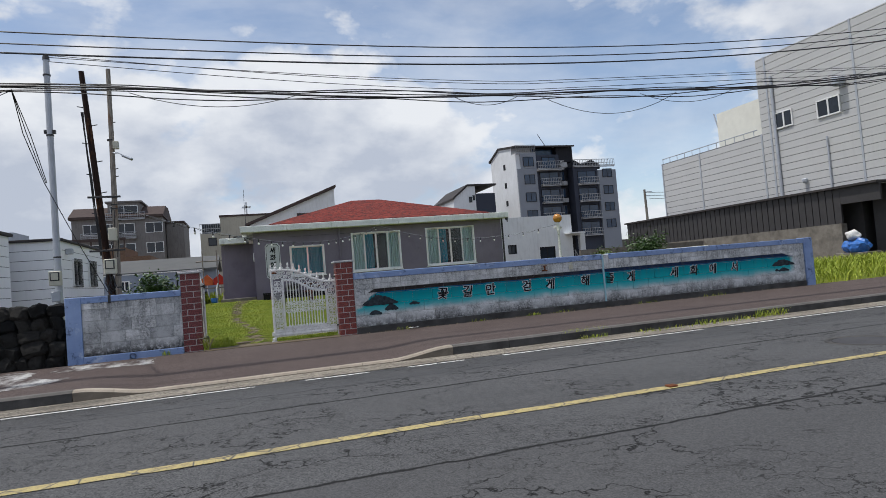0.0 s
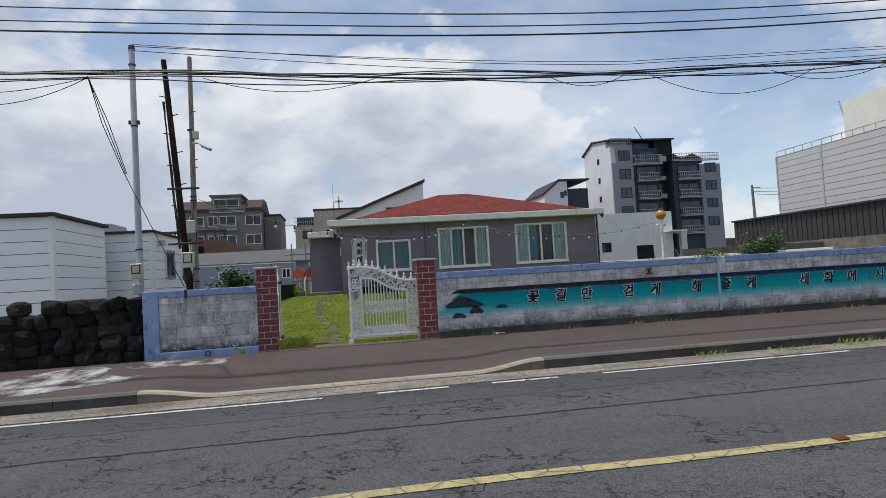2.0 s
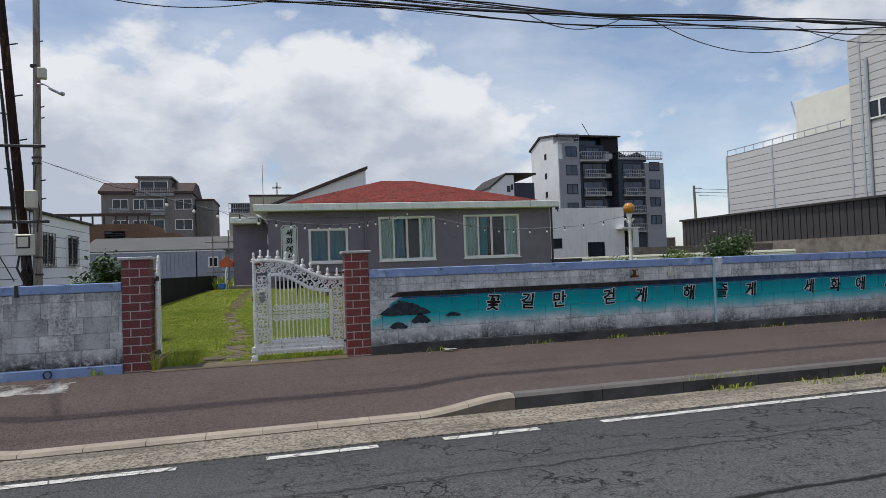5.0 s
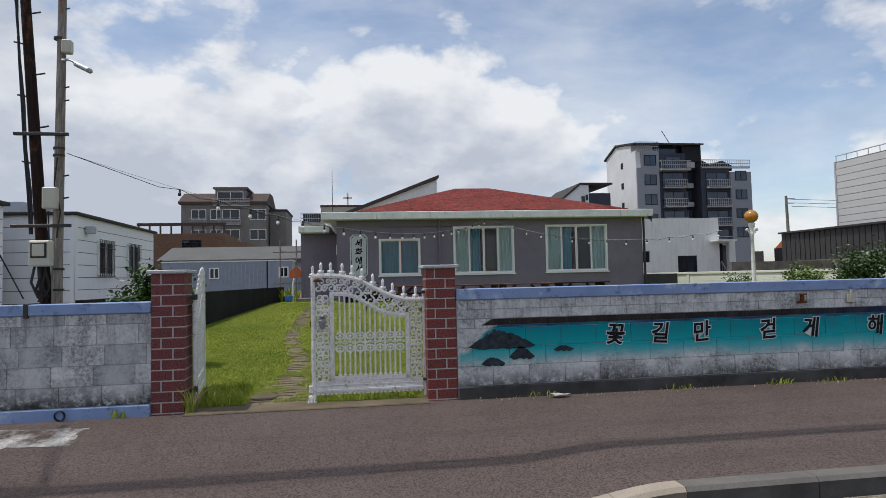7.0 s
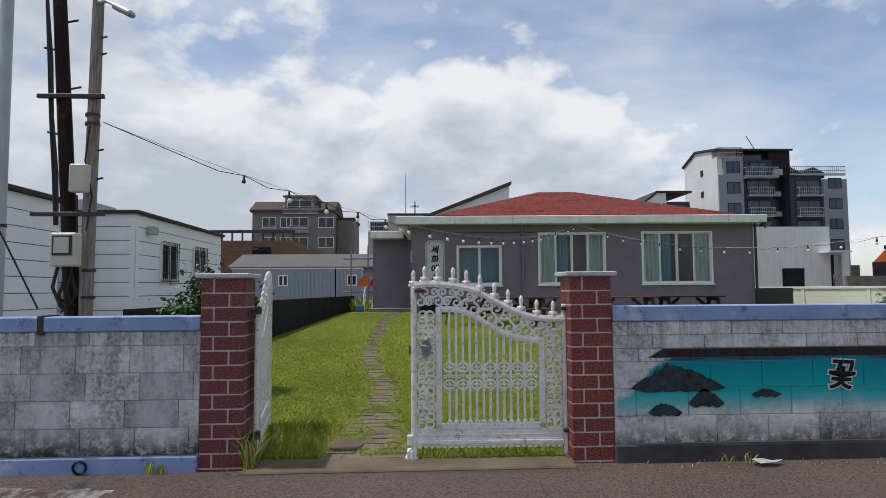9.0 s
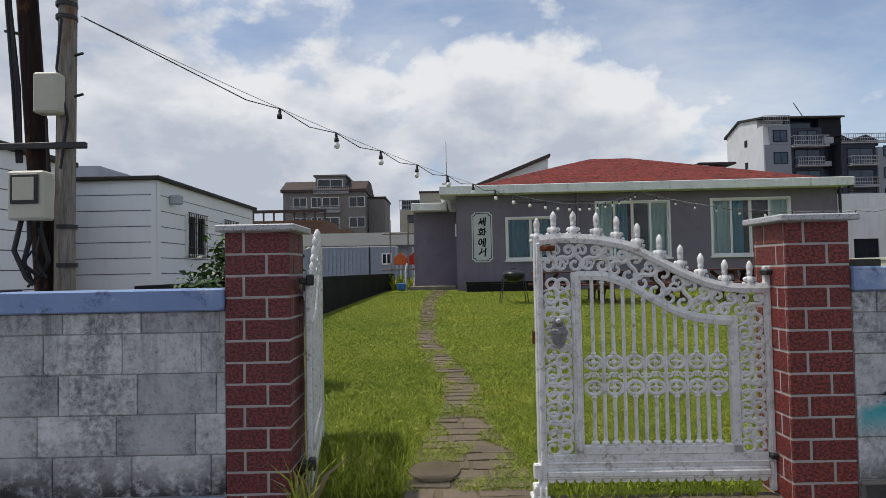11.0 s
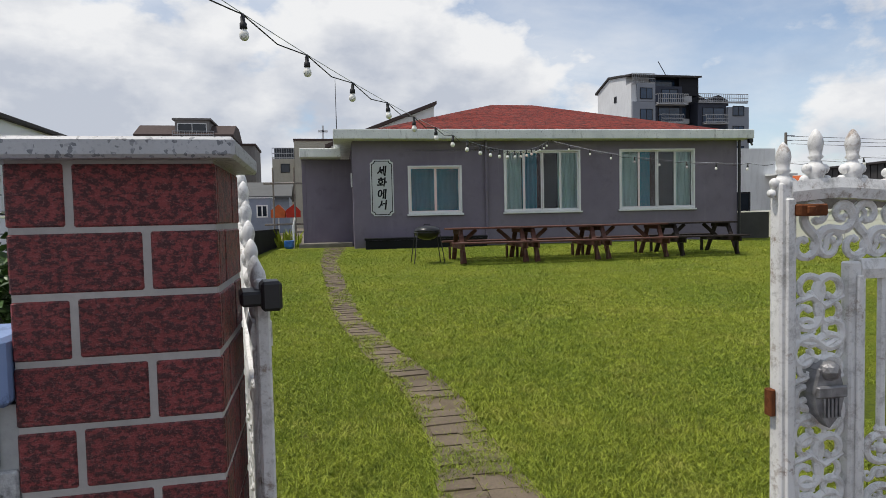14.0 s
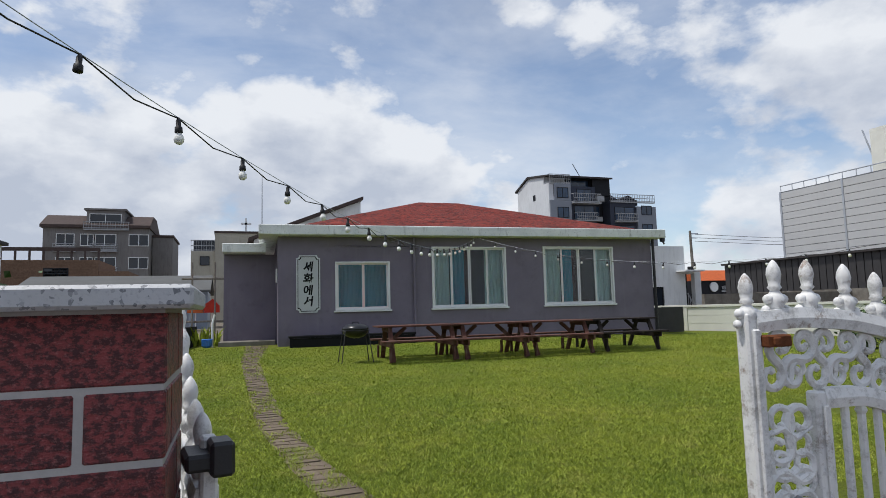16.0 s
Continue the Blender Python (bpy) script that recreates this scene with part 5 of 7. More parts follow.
    prism(bm, [(-0.5, 0.5), (7.06, 0.5), (7.06, 10.0), (-0.5, 7.05)], 44, 54)
    part("wall", bm, M["white"], a)
    bm = B()
    prism(bm, [(-0.9, 6.92), (7.2, 10.08), (7.2, 10.32), (-0.9, 7.14)], 43.6, 54.4)
    part("roof", bm, M["old_roof"], a)
    part("stair_tower", boxes(((7.1, 45, 0.5), (9.7, 50, 8.45)), ((7.0, 44.8, 8.45), (9.9, 50.2, 8.62))), M["white"], a)
    far_window(a, 3.6, 44, 7.0, 1.5, 0.9, fr="old_roof", mull=False)
    # white block with outside stair
    a = thing("white_annex", (0, 0, 0), "flat-roofed white rendered annex with outside stair", "house", "far houses")
    bm = B()
    wall_with_holes(bm, 17.6, 21.6, 0.2, 4.5, [(19.0, 1.2, 20.2, 2.35)], 26, 26.2)
    part("wall", bm, M["white"], a)
    bm = B()
    wall_with_holes(bm, 13.5, 17.58, 0.2, 4.45, [(16.45, 2.0, 17.1, 2.62)], 25.6, 25.8)
    part("wall", bm, M["white"], a)
    part("rear", boxes(((13.5, 26.22, 0.2), (21.6, 33, 4.48))), M["white"], a)
    far_window(a, 19.0, 26.12, 1.2, 1.2, 1.15, fr="apt_black")
    far_window(a, 16.45, 25.75, 2.0, 0.65, 0.62, fr="apt_black")
    part("stair_hood", boxes(((21.62, 26.0, 3.05), (22.6, 28, 3.25)), ((22.2, 26.0, 0.3), (22.6, 26.3, 3.05))), M["white"], a)
    part("stair_canopy", boxes(((21.0, 25.2, 3.12), (22.2, 25.98, 3.2))), M["white"], a)
    bm = B()
    tube(bm, (21.7, 26.0, 2.0), (22.3, 26.0, 0.9), 0.03)
    for i in range(5):
        tube(bm, (21.72 + 0.12 * i, 26.0, 1.95 - 0.22 * i), (21.72 + 0.12 * i, 26.0, 1.0 - 0.16 * i), 0.015, seg=5)
    part("stair_rail", bm, M["rail"], a)
    # black sheet put in for the shade below the stair hood
    part("stair_shade", boxes(((21.63, 26.6, 0.3), (22.19, 26.7, 3.04))), M["apt_black"], a)
    # long grey shed, containers, brick annex
    a = thing("shed", (0, 0, 0), "long low shed with grey sheet roof", "shed")
    part("wall", boxes(((-14.5, 46.3, 0.3), (-2.9, 52, 3.2))), M["container"], a)
    bm = B()
    prism(bm, [(-0.4, 3.15), (4.2, 4.42), (8.8, 3.15), (8.8, 3.3), (4.2, 4.58), (-0.4, 3.3)], 2.7, 14.9)
    bmesh.ops.transform(bm, matrix=Matrix(((0, -1, 0, 0), (1, 0, 0, 46), (0, 0, 1, 0), (0, 0, 0, 1))), verts=bm.verts)
    part("roof", bm, M["shed_roof"], a)
    for x0, x1, lab in ((-12.9, -5.6, "long blue-grey shipping container"), (-5.5, -3.75, "short blue-grey steel shipping container")):
        a = thing("shipping_container", (0, 0, 0), lab, "container", "containers")
        part("body", boxes(((x0, 40, 0.3), (x1, 42.4, 2.93))), M["container"], a)
        bm = B()
        x = x0 + 0.1
        while x < x1 - 0.2:
            box(bm, (x, 39.96, 0.5), (x + 0.14, 39.998, 2.78))
            x += 0.28
        part("ribs", bm, M["container"], a)
        part("roof_edge", boxes(((x0 - 0.05, 39.93, 2.93), (x1 + 0.05, 42.5, 3.0))), M["frame"], a)
        far_window(a, x0 + 0.45 * (x1 - x0), 39.96, 1.7, 0.7, 0.8)
    a = thing("brick_building", (0, 0, 0), "tan brick building with roof parapet rail", "building", "far houses")
    part("wall", boxes(((-21, 60, 0.3), (-12.4, 68, 6.6)), ((-12.38, 60, 0.3), (-10.0, 68, 5.6))), M["brickwall"], a)
    bm = B()
    for r in range(26):
        for i in range(14):
            x = -20.9 + i * 0.62 + (0.3 if r % 2 else 0)
            if x < -12.9 and random.random() < 0.8:
                box(bm, (x, 59.97, 0.5 + r * 0.235), (x + 0.56, 59.999, 0.68 + r * 0.235))
    ob = part("brick_facing", bm, M["brickwall"], a)
    ob["kind"] = "stuff"
    bm = B()
    for i in range(9):
        box(bm, (-20.9 + i * 1.05, 60.0, 6.6), (-20.75 + i * 1.05, 60.15, 7.4))
    box(bm, (-21, 59.98, 7.4), (-12.3, 60.2, 7.7))
    part("parapet_rail", bm, M["old_roof"], a)
    far_window(a, -16.6, 60, 4.6, 1.9, 1.3, fr="apt_black")
    # restaurant with orange roof at the far right
    a = thing("restaurant", (0, 0, 0), "dark restaurant front under an orange tiled roof", "restaurant", "far houses")
    part("wall", boxes(((51.4, 62, 0.0), (66, 65.2, 4.2))), M["apt_black"], a)
    bm = B()
    prism(bm, [(-0.4, 4.2), (1.6, 5.6), (3.6, 4.2)], -51.8, -66)
    bmesh.ops.transform(bm, matrix=Matrix(((0, -1, 0, 0), (1, 0, 0, 62), (0, 0, 1, 0), (0, 0, 0, 1))), verts=bm.verts)
    part("roof", bm, M["orange"], a)
    bm = B()
    tube(bm, (54.6, 61.95, 3.4), (54.6, 61.8, 3.4), 0.62, seg=24)
    part("round_sign", bm, M["frame"], a, "round white sign")
    for i in range(4):
        x = 55.8 + i * 1.0
        part("sign_bar", boxes(((x, 61.85, 2.75), (x + 0.75, 61.95, 2.95)), ((x + 0.1, 61.85, 3.1), (x + 0.3, 61.95, 3.5)), ((x + 0.45, 61.85, 3.05), (x + 0.6, 61.95, 3.55))), M["rail"], a, "pale sign strokes")
    part("side_wing", boxes(((41.5, 66, 0), (50.5, 74, 3.9))), M["conc"], a)
    a.matrix_basis = Matrix.Translation((2.31, 0.31, -0.43)) @ Matrix.Diagonal((1.31, 1.31, 1.31, 1))


def build_factory():
    a = thing("factory", (0, -0.6, 0), "large grey horizontally clad factory with dark cladding below", "factory building")
    X = 32.3
    # darker grey cores imitate shade between the cladding boards
    part("lower_block", boxes(((X, 19.7, 4.0), (48, 30.0, 8.45))), M["lap_shade"], a)
    part("upper_block", boxes(((X, -8, 4.0), (48, 19.68, 13.3))), M["lap_shade"], a)
    part("roof_room", boxes(((X + 0.6, 20.0, 8.46), (40, 24.2, 11.0))), M["cream_wall"], a, "cream roof room")
    part("base_wall", boxes(((X + 0.1, -8, 0.0), (47.8, 12.9, 4.0)), ((X + 0.1, 13.5, 0.0), (47.8, 29.9, 4.0))), M["fence"], a)
    # cladding laps
    z = 4.0
    i = 0
    while z < 13.25:
        y1 = 30.0 if z < 8.3 else 19.68
        part("cladding_board", boxes(((X - 0.05, -8, z), (X - 0.002, y1, min(z + 0.41, 13.3 if y1 < 25 else 8.45)))), M["factory"], a)
        z += 0.44
    for y in (29.9, 25.6, 19.72, 18.95, 13.0, 7.0):
        top = 8.45 if y > 19.7 else 13.3
        part("seam_strip", boxes(((X - 0.09, y - 0.06, 4.0), (X - 0.055, y + 0.06, top))), M["steel"], a)
    for y, top, r in ((18.5, 11.9, 0.09), (15.0, 7.2, 0.05)):
        bm = B()
        tube(bm, (X - 0.16, y, 4.0), (X - 0.16, y, top), r, seg=8)
        part("downpipe", bm, M["steel"], a)
    for y0, z0, w, h in ((17.2, 8.45, 1.3, 1.05), (14.0, 8.35, 1.5, 1.05)):
        m = pose(X - 0.06, y0 + w, z0, 0, 0, -90)
        for nm, bm, mt in (("window", boxes(((0, -0.08, 0), (w, 0, 0.08)), ((0, -0.08, h - 0.08), (w, 0, h)), ((0, -0.08, 0.08), (0.08, 0, h - 0.08)), ((w - 0.08, -0.08, 0.08), (w, 0, h - 0.08)), ((w / 2 - 0.05, -0.08, 0.08), (w / 2 + 0.05, 0, h - 0.08))), "frame"), ("pane", boxes(((0.08, -0.05, 0.08), (w - 0.08, -0.02, h - 0.08))), "dark_glass")):
            bmesh.ops.transform(bm, matrix=m, verts=bm.verts)
            part(nm, bm, M[mt], a)
    part("vent_hood", boxes(((X - 0.75, 13.5, 9.75), (X - 0.06, 14.0, 10.3)), bevel=0.12), M["steel"], a)
    part("vent_hood", boxes(((X - 0.35, 16.55, 4.75), (X - 0.06, 16.85, 5.05)), bevel=0.08), M["steel"], a)
    bm = B()
    for i in range(12):
        y = 20.5 + i * 0.86
        tube(bm, (X + 0.1, y, 8.45), (X + 0.1, y, 8.85), 0.025, seg=5)
    tube(bm, (X + 0.1, 20.2, 8.85), (X + 0.1, 30.0, 8.85), 0.035, seg=6)
    part("roof_rail", bm, M["steel"], a)
    bm = B()
    tube(bm, (X + 1, 24.1, 8.45), (X + 1, 24.9, 11.2), 0.05, seg=6)
    part("roof_antenna", bm, M["steel"], a)
    # dark panel fence on a concrete foot
    f = thing("panel_fence", (0, 0, 0), "charcoal ribbed panel fence on a mossy concrete foot", "fence", kind="structure")
    part("footing", boxes(((31.2, 13.3, 0.0), (31.6, 33.5, 2.05))), M["conc"], f, "stained concrete foot wall")
    y = 13.3
    while y < 33.3:
        part("panel", boxes(((31.30, y + 0.012, 2.06), (31.42, y + 0.40, 4.0))), M["fence"], f)
        part("panel", boxes(((31.33, y + 0.40, 2.06), (31.42, y + 0.45, 4.0))), M["fence"], f)
        y += 0.46
    part("fence_cap", boxes(((31.1, 11.0, 4.0), (32.2, 33.6, 4.12))), M["roof_dark"], f)
    part("gate_lintel", boxes(((31.3, 11.0, 3.1), (31.42, 13.3, 4.0))), M["fence"], f)


build_cabins()
build_far()
build_factory()


# ---------- yard walls ----------
def build_yard():
    w = thing("side_wall", (0, 0, 0), "low dark concrete boundary wall beside the lawn", "wall", kind="structure")
    bm = B()
    pts = [(-3.45, 3.0), (-3.25, 9.0), (-2.75, 14.2), (-2.2, 19.0)]
    for (x0, y0), (x1, y1) in zip(pts, pts[1:]):
        d = Vector((x1 - x0, y1 - y0, 0))
        m = Matrix.Translation((x0, y0, 0)) @ Vector((1, 0, 0)).rotation_difference(d).to_matrix().to_4x4()
        box(bm, (0, 0, -0.1), (d.length, 0.12, 1.16), 0.0, m)
    part("wall", bm, M["dark_wall"], w)
    w = thing("white_wall", (0, 0, 0), "low cream-white painted panel wall round the yard", "wall", kind="structure")
    x0, y0, x1, y1 = 14.0, 20.5, 20.4, 11.4
    d = Vector((x1 - x0, y1 - y0, 0))
    m = Matrix.Translation((x0, y0, 0)) @ pose(0, 0, 0, 0, 0, math.degrees(math.atan2(d.y, d.x)))
    ln = d.length
    for i in range(5):
        a = ln * i / 5
        bm = B()
        box(bm, (a + 0.11, 0.02, 0.0), (a + ln / 5, 0.10, 1.30), 0.008, m)
        for r in range(4):
            box(bm, (a + 0.12, 0.005, 0.10 + r * 0.30), (a + ln / 5 - 0.01, 0.025, 0.385 + r * 0.30), 0.004, m)
        part("wall_panel", bm, M["cream_wall"], w)
        bm = B()
        box(bm, (a - 0.01, -0.02, 0.0), (a + 0.105, 0.14, 1.40), 0.008, m)
        part("wall_post", bm, M["cream_wall"], w)
    bm = B()
    box(bm, (-0.05, -0.03, 1.305), (ln, 0.15, 1.40), 0.008, m)
    part("coping", bm, M["cream_wall"], w)
    part("dark_return", boxes(((12.2, 17.2, 0.2), (14.0, 17.35, 1.35))), M["fence"], w)
    w = thing("low_wall", (0, 0, 0), "low weathered concrete wall behind the yard", "wall", kind="structure")
    part("wall", boxes(((21.0, 24.0, 0.2), (31.0, 24.2, 1.9))), M["conc"], w)


build_yard()

# ---------- gate leaves ----------
RAIL = [(0.03, 1.415), (0.13, 1.425), (0.205, 1.425), (0.36, 1.412), (0.533, 1.375), (0.64, 1.315), (0.795, 1.232), (0.90, 1.182), (1.03, 1.140), (1.164, 1.128), (1.28, 1.132)]
ARCH = [(0.235, 1.215), (0.38, 1.215), (0.49, 1.178), (0.62, 1.10), (0.75, 1.022), (0.86, 0.98), (1.0, 0.958), (1.085, 0.955)]


def along(curve, u):
    for (a, za), (b, zb) in zip(curve, curve[1:]):
        if u <= b:
            t = (u - a) / (b - a)
            return za + (zb - za) * t
    return curve[-1][1]


def ribbon(bm, curve, half, y0, y1, n=28):
    """A moulded bar that follows a curve in u-z."""
    u0, u1 = curve[0][0], curve[-1][0]
    sec = []
    for i in range(n + 1):
        u = u0 + (u1 - u0) * i / n
        z = (along(curve, max(u0, u - 0.03)) + along(curve, u) + along(curve, min(u1, u + 0.03))) / 3
        sec.append([bm.verts.new(p) for p in ((u, y0, z - half), (u, y0 - 0.006, z), (u, y0, z + half), (u, y1, z + half), (u, y1, z - half))])
    for a, b in zip(sec, sec[1:]):
        for j in range(5):
            bm.faces.new((a[j], b[j], b[(j + 1) % 5], a[(j + 1) % 5]))
    bm.faces.new(sec[0])
    bm.faces.new(sec[-1][::-1])


def s_scroll(bm, c1, c2, spin, r=0.0105, turns=0.95):
    """Two opposed spirals that meet between their centres, with a bud at each eye."""
    c1, c2 = Vector((c1[0], 0, c1[1])), Vector((c2[0], 0, c2[1]))
    d = (c2 - c1)
    rad = d.length / 2
    a0 = math.atan2(d.z, d.x)
    pts, rr = [], []
    n = 15
    for i in range(n + 1):
        t = 1 - i / n
        k = rad * (1 - 0.66 * t)
        a = a0 + spin * t * turns * 2 * math.pi
        pts.append((c1.x + k * math.cos(a), 0, c1.z + k * math.sin(a)))
        rr.append(r * (1 - 0.35 * t))
    for i in range(1, n + 1):
        t = i / n
        k = rad * (1 - 0.66 * t)
        a = a0 + math.pi + spin * t * turns * 2 * math.pi
        pts.append((c2.x + k * math.cos(a), 0, c2.z + k * math.sin(a)))
        rr.append(r * (1 - 0.35 * t))
    sweep(bm, pts, rr, 6, 1.25)
    for p in (pts[0], pts[-1]):
        bmesh.ops.create_icosphere(bm, subdivisions=1, radius=r * 1.15, matrix=Matrix.Translation(p))


def build_gate(at, rz, label, lock):
    g = thing("gate_leaf", at, label, "gate", "gate leaves", rz=rz)
    mat = M["gate"]
    # stiles
    part("latch_stile", boxes(((0.0, -0.02, 0.03), (0.048, 0.022, 1.44)), ((0.012, -0.028, 0.05), (0.036, -0.019, 1.40)), bevel=0.005), mat, g)
    part("hinge_stile", boxes(((1.258, -0.014, 0.03), (1.298, 0.016, 1.25)), ((1.267, -0.020, 0.05), (1.288, -0.013, 1.10)), bevel=0.005), mat, g)
    bm = B()
    ribbon(bm, RAIL, 0.026, -0.02, 0.02)
    part("top_rail", bm, mat, g)
    bm = B()
    ribbon(bm, ARCH, 0.025, -0.018, 0.018)
    box(bm, (0.205, -0.018, 0.24), (0.255, 0.018, 1.235), 0.005)
    box(bm, (0.22, -0.026, 0.26), (0.24, -0.017, 1.20), 0.003)
    box(bm, (1.06, -0.018, 0.24), (1.108, 0.018, 0.98), 0.005)
    box(bm, (0.205, -0.018, 0.235), (1.108, 0.018, 0.285), 0.005)
    part("inner_frame", bm, mat, g)
    part("bottom_rail", boxes(((0.048, -0.02, 0.105), (1.255, 0.02, 0.165)), ((0.048, -0.028, 0.12), (1.255, -0.019, 0.15)), ((0.048, -0.012, 0.162), (1.255, 0.012, 0.238)), ((0.048, -0.019, 0.186), (1.255, -0.011, 0.198)), bevel=0.005), mat, g)
    bm = B()
    for i in range(24):
        u = 0.072 + i * 0.050
        prism(bm, [(u - 0.021, 0.106), (u - 0.019, 0.094), (u - 0.010, 0.085), (u + 0.010, 0.085), (u + 0.019, 0.094), (u + 0.021, 0.106)], -0.012, 0.012)
    part("scalloped_edge", bm, mat, g, "scalloped lower edge")
    # bars and rings
    n = 13
    for i in range(n):
        u = 0.317 + 0.0565 * i
        if u > 1.045:
            continue
        top = along(ARCH, u) - 0.02
        bm = B()
        foot = [(0.012, 0.28), (0.022, 0.29), (0.022, 0.302), (0.0105, 0.31)]
        if i % 2:
            lathe(bm, foot + [(0.0105, top - 0.03), (0.016, top - 0.02), (0.0105, top - 0.008), (0.0105, top)], 8, (u, 0, 0))
        else:
            lathe(bm, foot + [(0.0105, 0.535), (0.017, 0.545), (0.010, 0.557)], 8, (u, 0, 0))
            part("bar", bm, mat, g)
            bm = B()
            lathe(bm, [(0.010, 0.772), (0.017, 0.784), (0.0105, 0.796), (0.0105, top)], 8, (u, 0, 0))
        part("bar", bm, mat, g)
        if i % 2 == 0:
            for z in (0.595, 0.735):
                bm = B()
                ring = [(u + 0.044 * math.cos(a), 0, z + 0.036 * math.sin(a)) for a in (2 * math.pi * j / 18 for j in range(19))]
                sweep(bm, ring, 0.0095, 6, 1.2)
                bmesh.ops.create_icosphere(bm, subdivisions=2, radius=0.016, matrix=Matrix.Translation((u, 0, z)))
                for a in (0, math.pi / 2, math.pi, 3 * math.pi / 2):
                    bmesh.ops.create_icosphere(bm, subdivisions=1, radius=0.009, matrix=Matrix.Translation((u + 0.022 * math.cos(a), 0, z + 0.020 * math.sin(a))))
                part("ring", bm, mat, g)
            bm = B()
            for sx in (-1, 1):
                s_scroll(bm, (u + sx * 0.006, 0.665), (u + sx * 0.040, 0.665), sx, 0.006, 0.8)
            part("scroll", bm, mat, g)
    # scrollwork bands
    for u0, u1, ztop in ((0.048, 0.205, 1.22), (1.108, 1.255, 0.97)):
        z = 0.27
        k = 0
        w = u1 - u0
        while z < ztop - 0.05:
            for s in (0, 1, 2):
                bm = B()
                if s == 0:
                    s_scroll(bm, (u0 + w * 0.25, z), (u0 + w * 0.73, z + 0.060), 1 if k % 2 else -1)
                elif s == 1:
                    s_scroll(bm, (u0 + w * 0.73, z + 0.010), (u0 + w * 0.30, z + 0.066), -1 if k % 2 else 1, 0.009)
                else:
                    sweep(bm, [(u0 + 0.004, 0, z + 0.03), (u0 + w * 0.35, 0, z + 0.048), (u0 + w * 0.6, 0, z + 0.02), (u1 - 0.004, 0, z + 0.045)], [0.006, 0.011, 0.011, 0.006], 6)
                part("scroll", bm, mat, g)
            z += 0.104
            k += 1
    u = 0.10
    k = 0
    while u < 1.22:
        zt = along(RAIL, u) - 0.028
        zb = (along(ARCH, u) if u > 0.235 else 1.215) + 0.026
        gap = zt - zb
        if gap > 0.05:
            zm = (zt + zb) / 2
            q = gap / 4
            bm = B()
            s_scroll(bm, (u - q * 0.5, zm - q), (u + q * 0.5, zm + q), 1 if k % 2 else -1)
            part("scroll", bm, mat, g)
            if k % 2 == 0:
                bm = B()
                s_scroll(bm, (u + q * 0.6, zm - q * 1.0), (u + q * 1.9, zm - q * 0.7), -1, 0.007)
                part("scroll", bm, mat, g)
            else:
                bm = B()
                s_scroll(bm, (u + q * 0.5, zm + q * 0.9), (u + q * 1.8, zm + q * 1.05), 1, 0.007)
                part("scroll", bm, mat, g)
        u += 0.074
        k += 1
    # finials
    prof = [(0.016, 0.0), (0.018, 0.010), (0.022, 0.020), (0.024, 0.034), (0.018, 0.046), (0.011, 0.056), (0.018, 0.064), (0.014, 0.070), (0.016, 0.084), (0.0185, 0.098), (0.016, 0.114), (0.009, 0.128), (0.002, 0.136)]
    fin = None
    for i, u in enumerate((0.022, 0.115, 0.224, 0.353, 0.464, 0.577, 0.697, 0.81, 0.92, 1.05, 1.186)):
        z = 1.405 if i == 0 else along(RAIL, u) + 0.016
        if fin is None:
            bm = B()
            lathe(bm, prof, 10)
            for sx in (-1, 1):
                bmesh.ops.create_icosphere(bm, subdivisions=2, radius=0.0135, matrix=Matrix.Translation((sx * 0.024, 0, 0.034)))
                bmesh.ops.create_icosphere(bm, subdivisions=2, radius=0.011, matrix=Matrix.Translation((sx * 0.033, 0, 0.008)))
            fin = mesh_of("finial", bm, mat, True)
        piece("finial", fin, g, pose(u, 0, z, 0, 0, 0))
    if lock:
        bm = B()
        prism(bm, [(0.085, 0.905), (0.095, 0.85), (0.128, 0.815), (0.160, 0.85), (0.172, 0.905), (0.155, 0.965), (0.128, 0.985), (0.10, 0.965)], -0.038, 0.03)
        box(bm, (0.085, -0.050, 0.895), (0.172, -0.036, 0.925), 0.004)
        bmesh.ops.create_icosphere(bm, subdivisions=2, radius=0.026, matrix=Matrix.Translation((0.128, -0.036, 0.962)))
        for i in range(5):
            box(bm, (0.104 + 0.011 * i, -0.046, 0.845), (0.110 + 0.011 * i, -0.036, 0.893))
        part("lock_plate", bm, M["silver"], g, "tarnished silver lion-shield lock plate")
        part("bolt", boxes(((0.035, -0.045, 1.355), (0.115, -0.02, 1.385)), ((0.05, -0.052, 1.36), (0.075, -0.045, 1.38)), bevel=0.004), M["rust"], g, "rusty sliding bolt")
    part("latch_tongue", boxes(((-0.016, -0.006, 0.845), (0.0, 0.02, 0.915)), bevel=0.003), M["rust"], g, "rusty latch tongue")
    bm = boxes(((-0.045, -0.06, -0.01), (0.055, 0.03, 0.03)), ((-0.032, -0.05, 0.03), (0.042, 0.02, 0.085)), ((-0.034, -0.066, 0.0), (-0.020, -0.05, 0.08)), ((-0.002, -0.066, 0.0), (0.012, -0.05, 0.08)), ((0.028, -0.066, 0.0), (0.042, -0.05, 0.08)), ((-0.03, -0.055, 0.12), (0.012, -0.015, 0.20)), bevel=0.006)
    part("drop_bolt", bm, mat, g, "white foot bolt")
    for z in (1.195, 0.20):
        bm = B()
        box(bm, (1.25, -0.045, z + 0.006), (1.355, 0.026, z + 0.036), 0.006)
        box(bm, (1.295, -0.005, z - 0.004), (1.365, 0.036, z + 0.056), 0.006)
        part("hinge", bm, M["black"], g, "black hinge bracket")
    return g


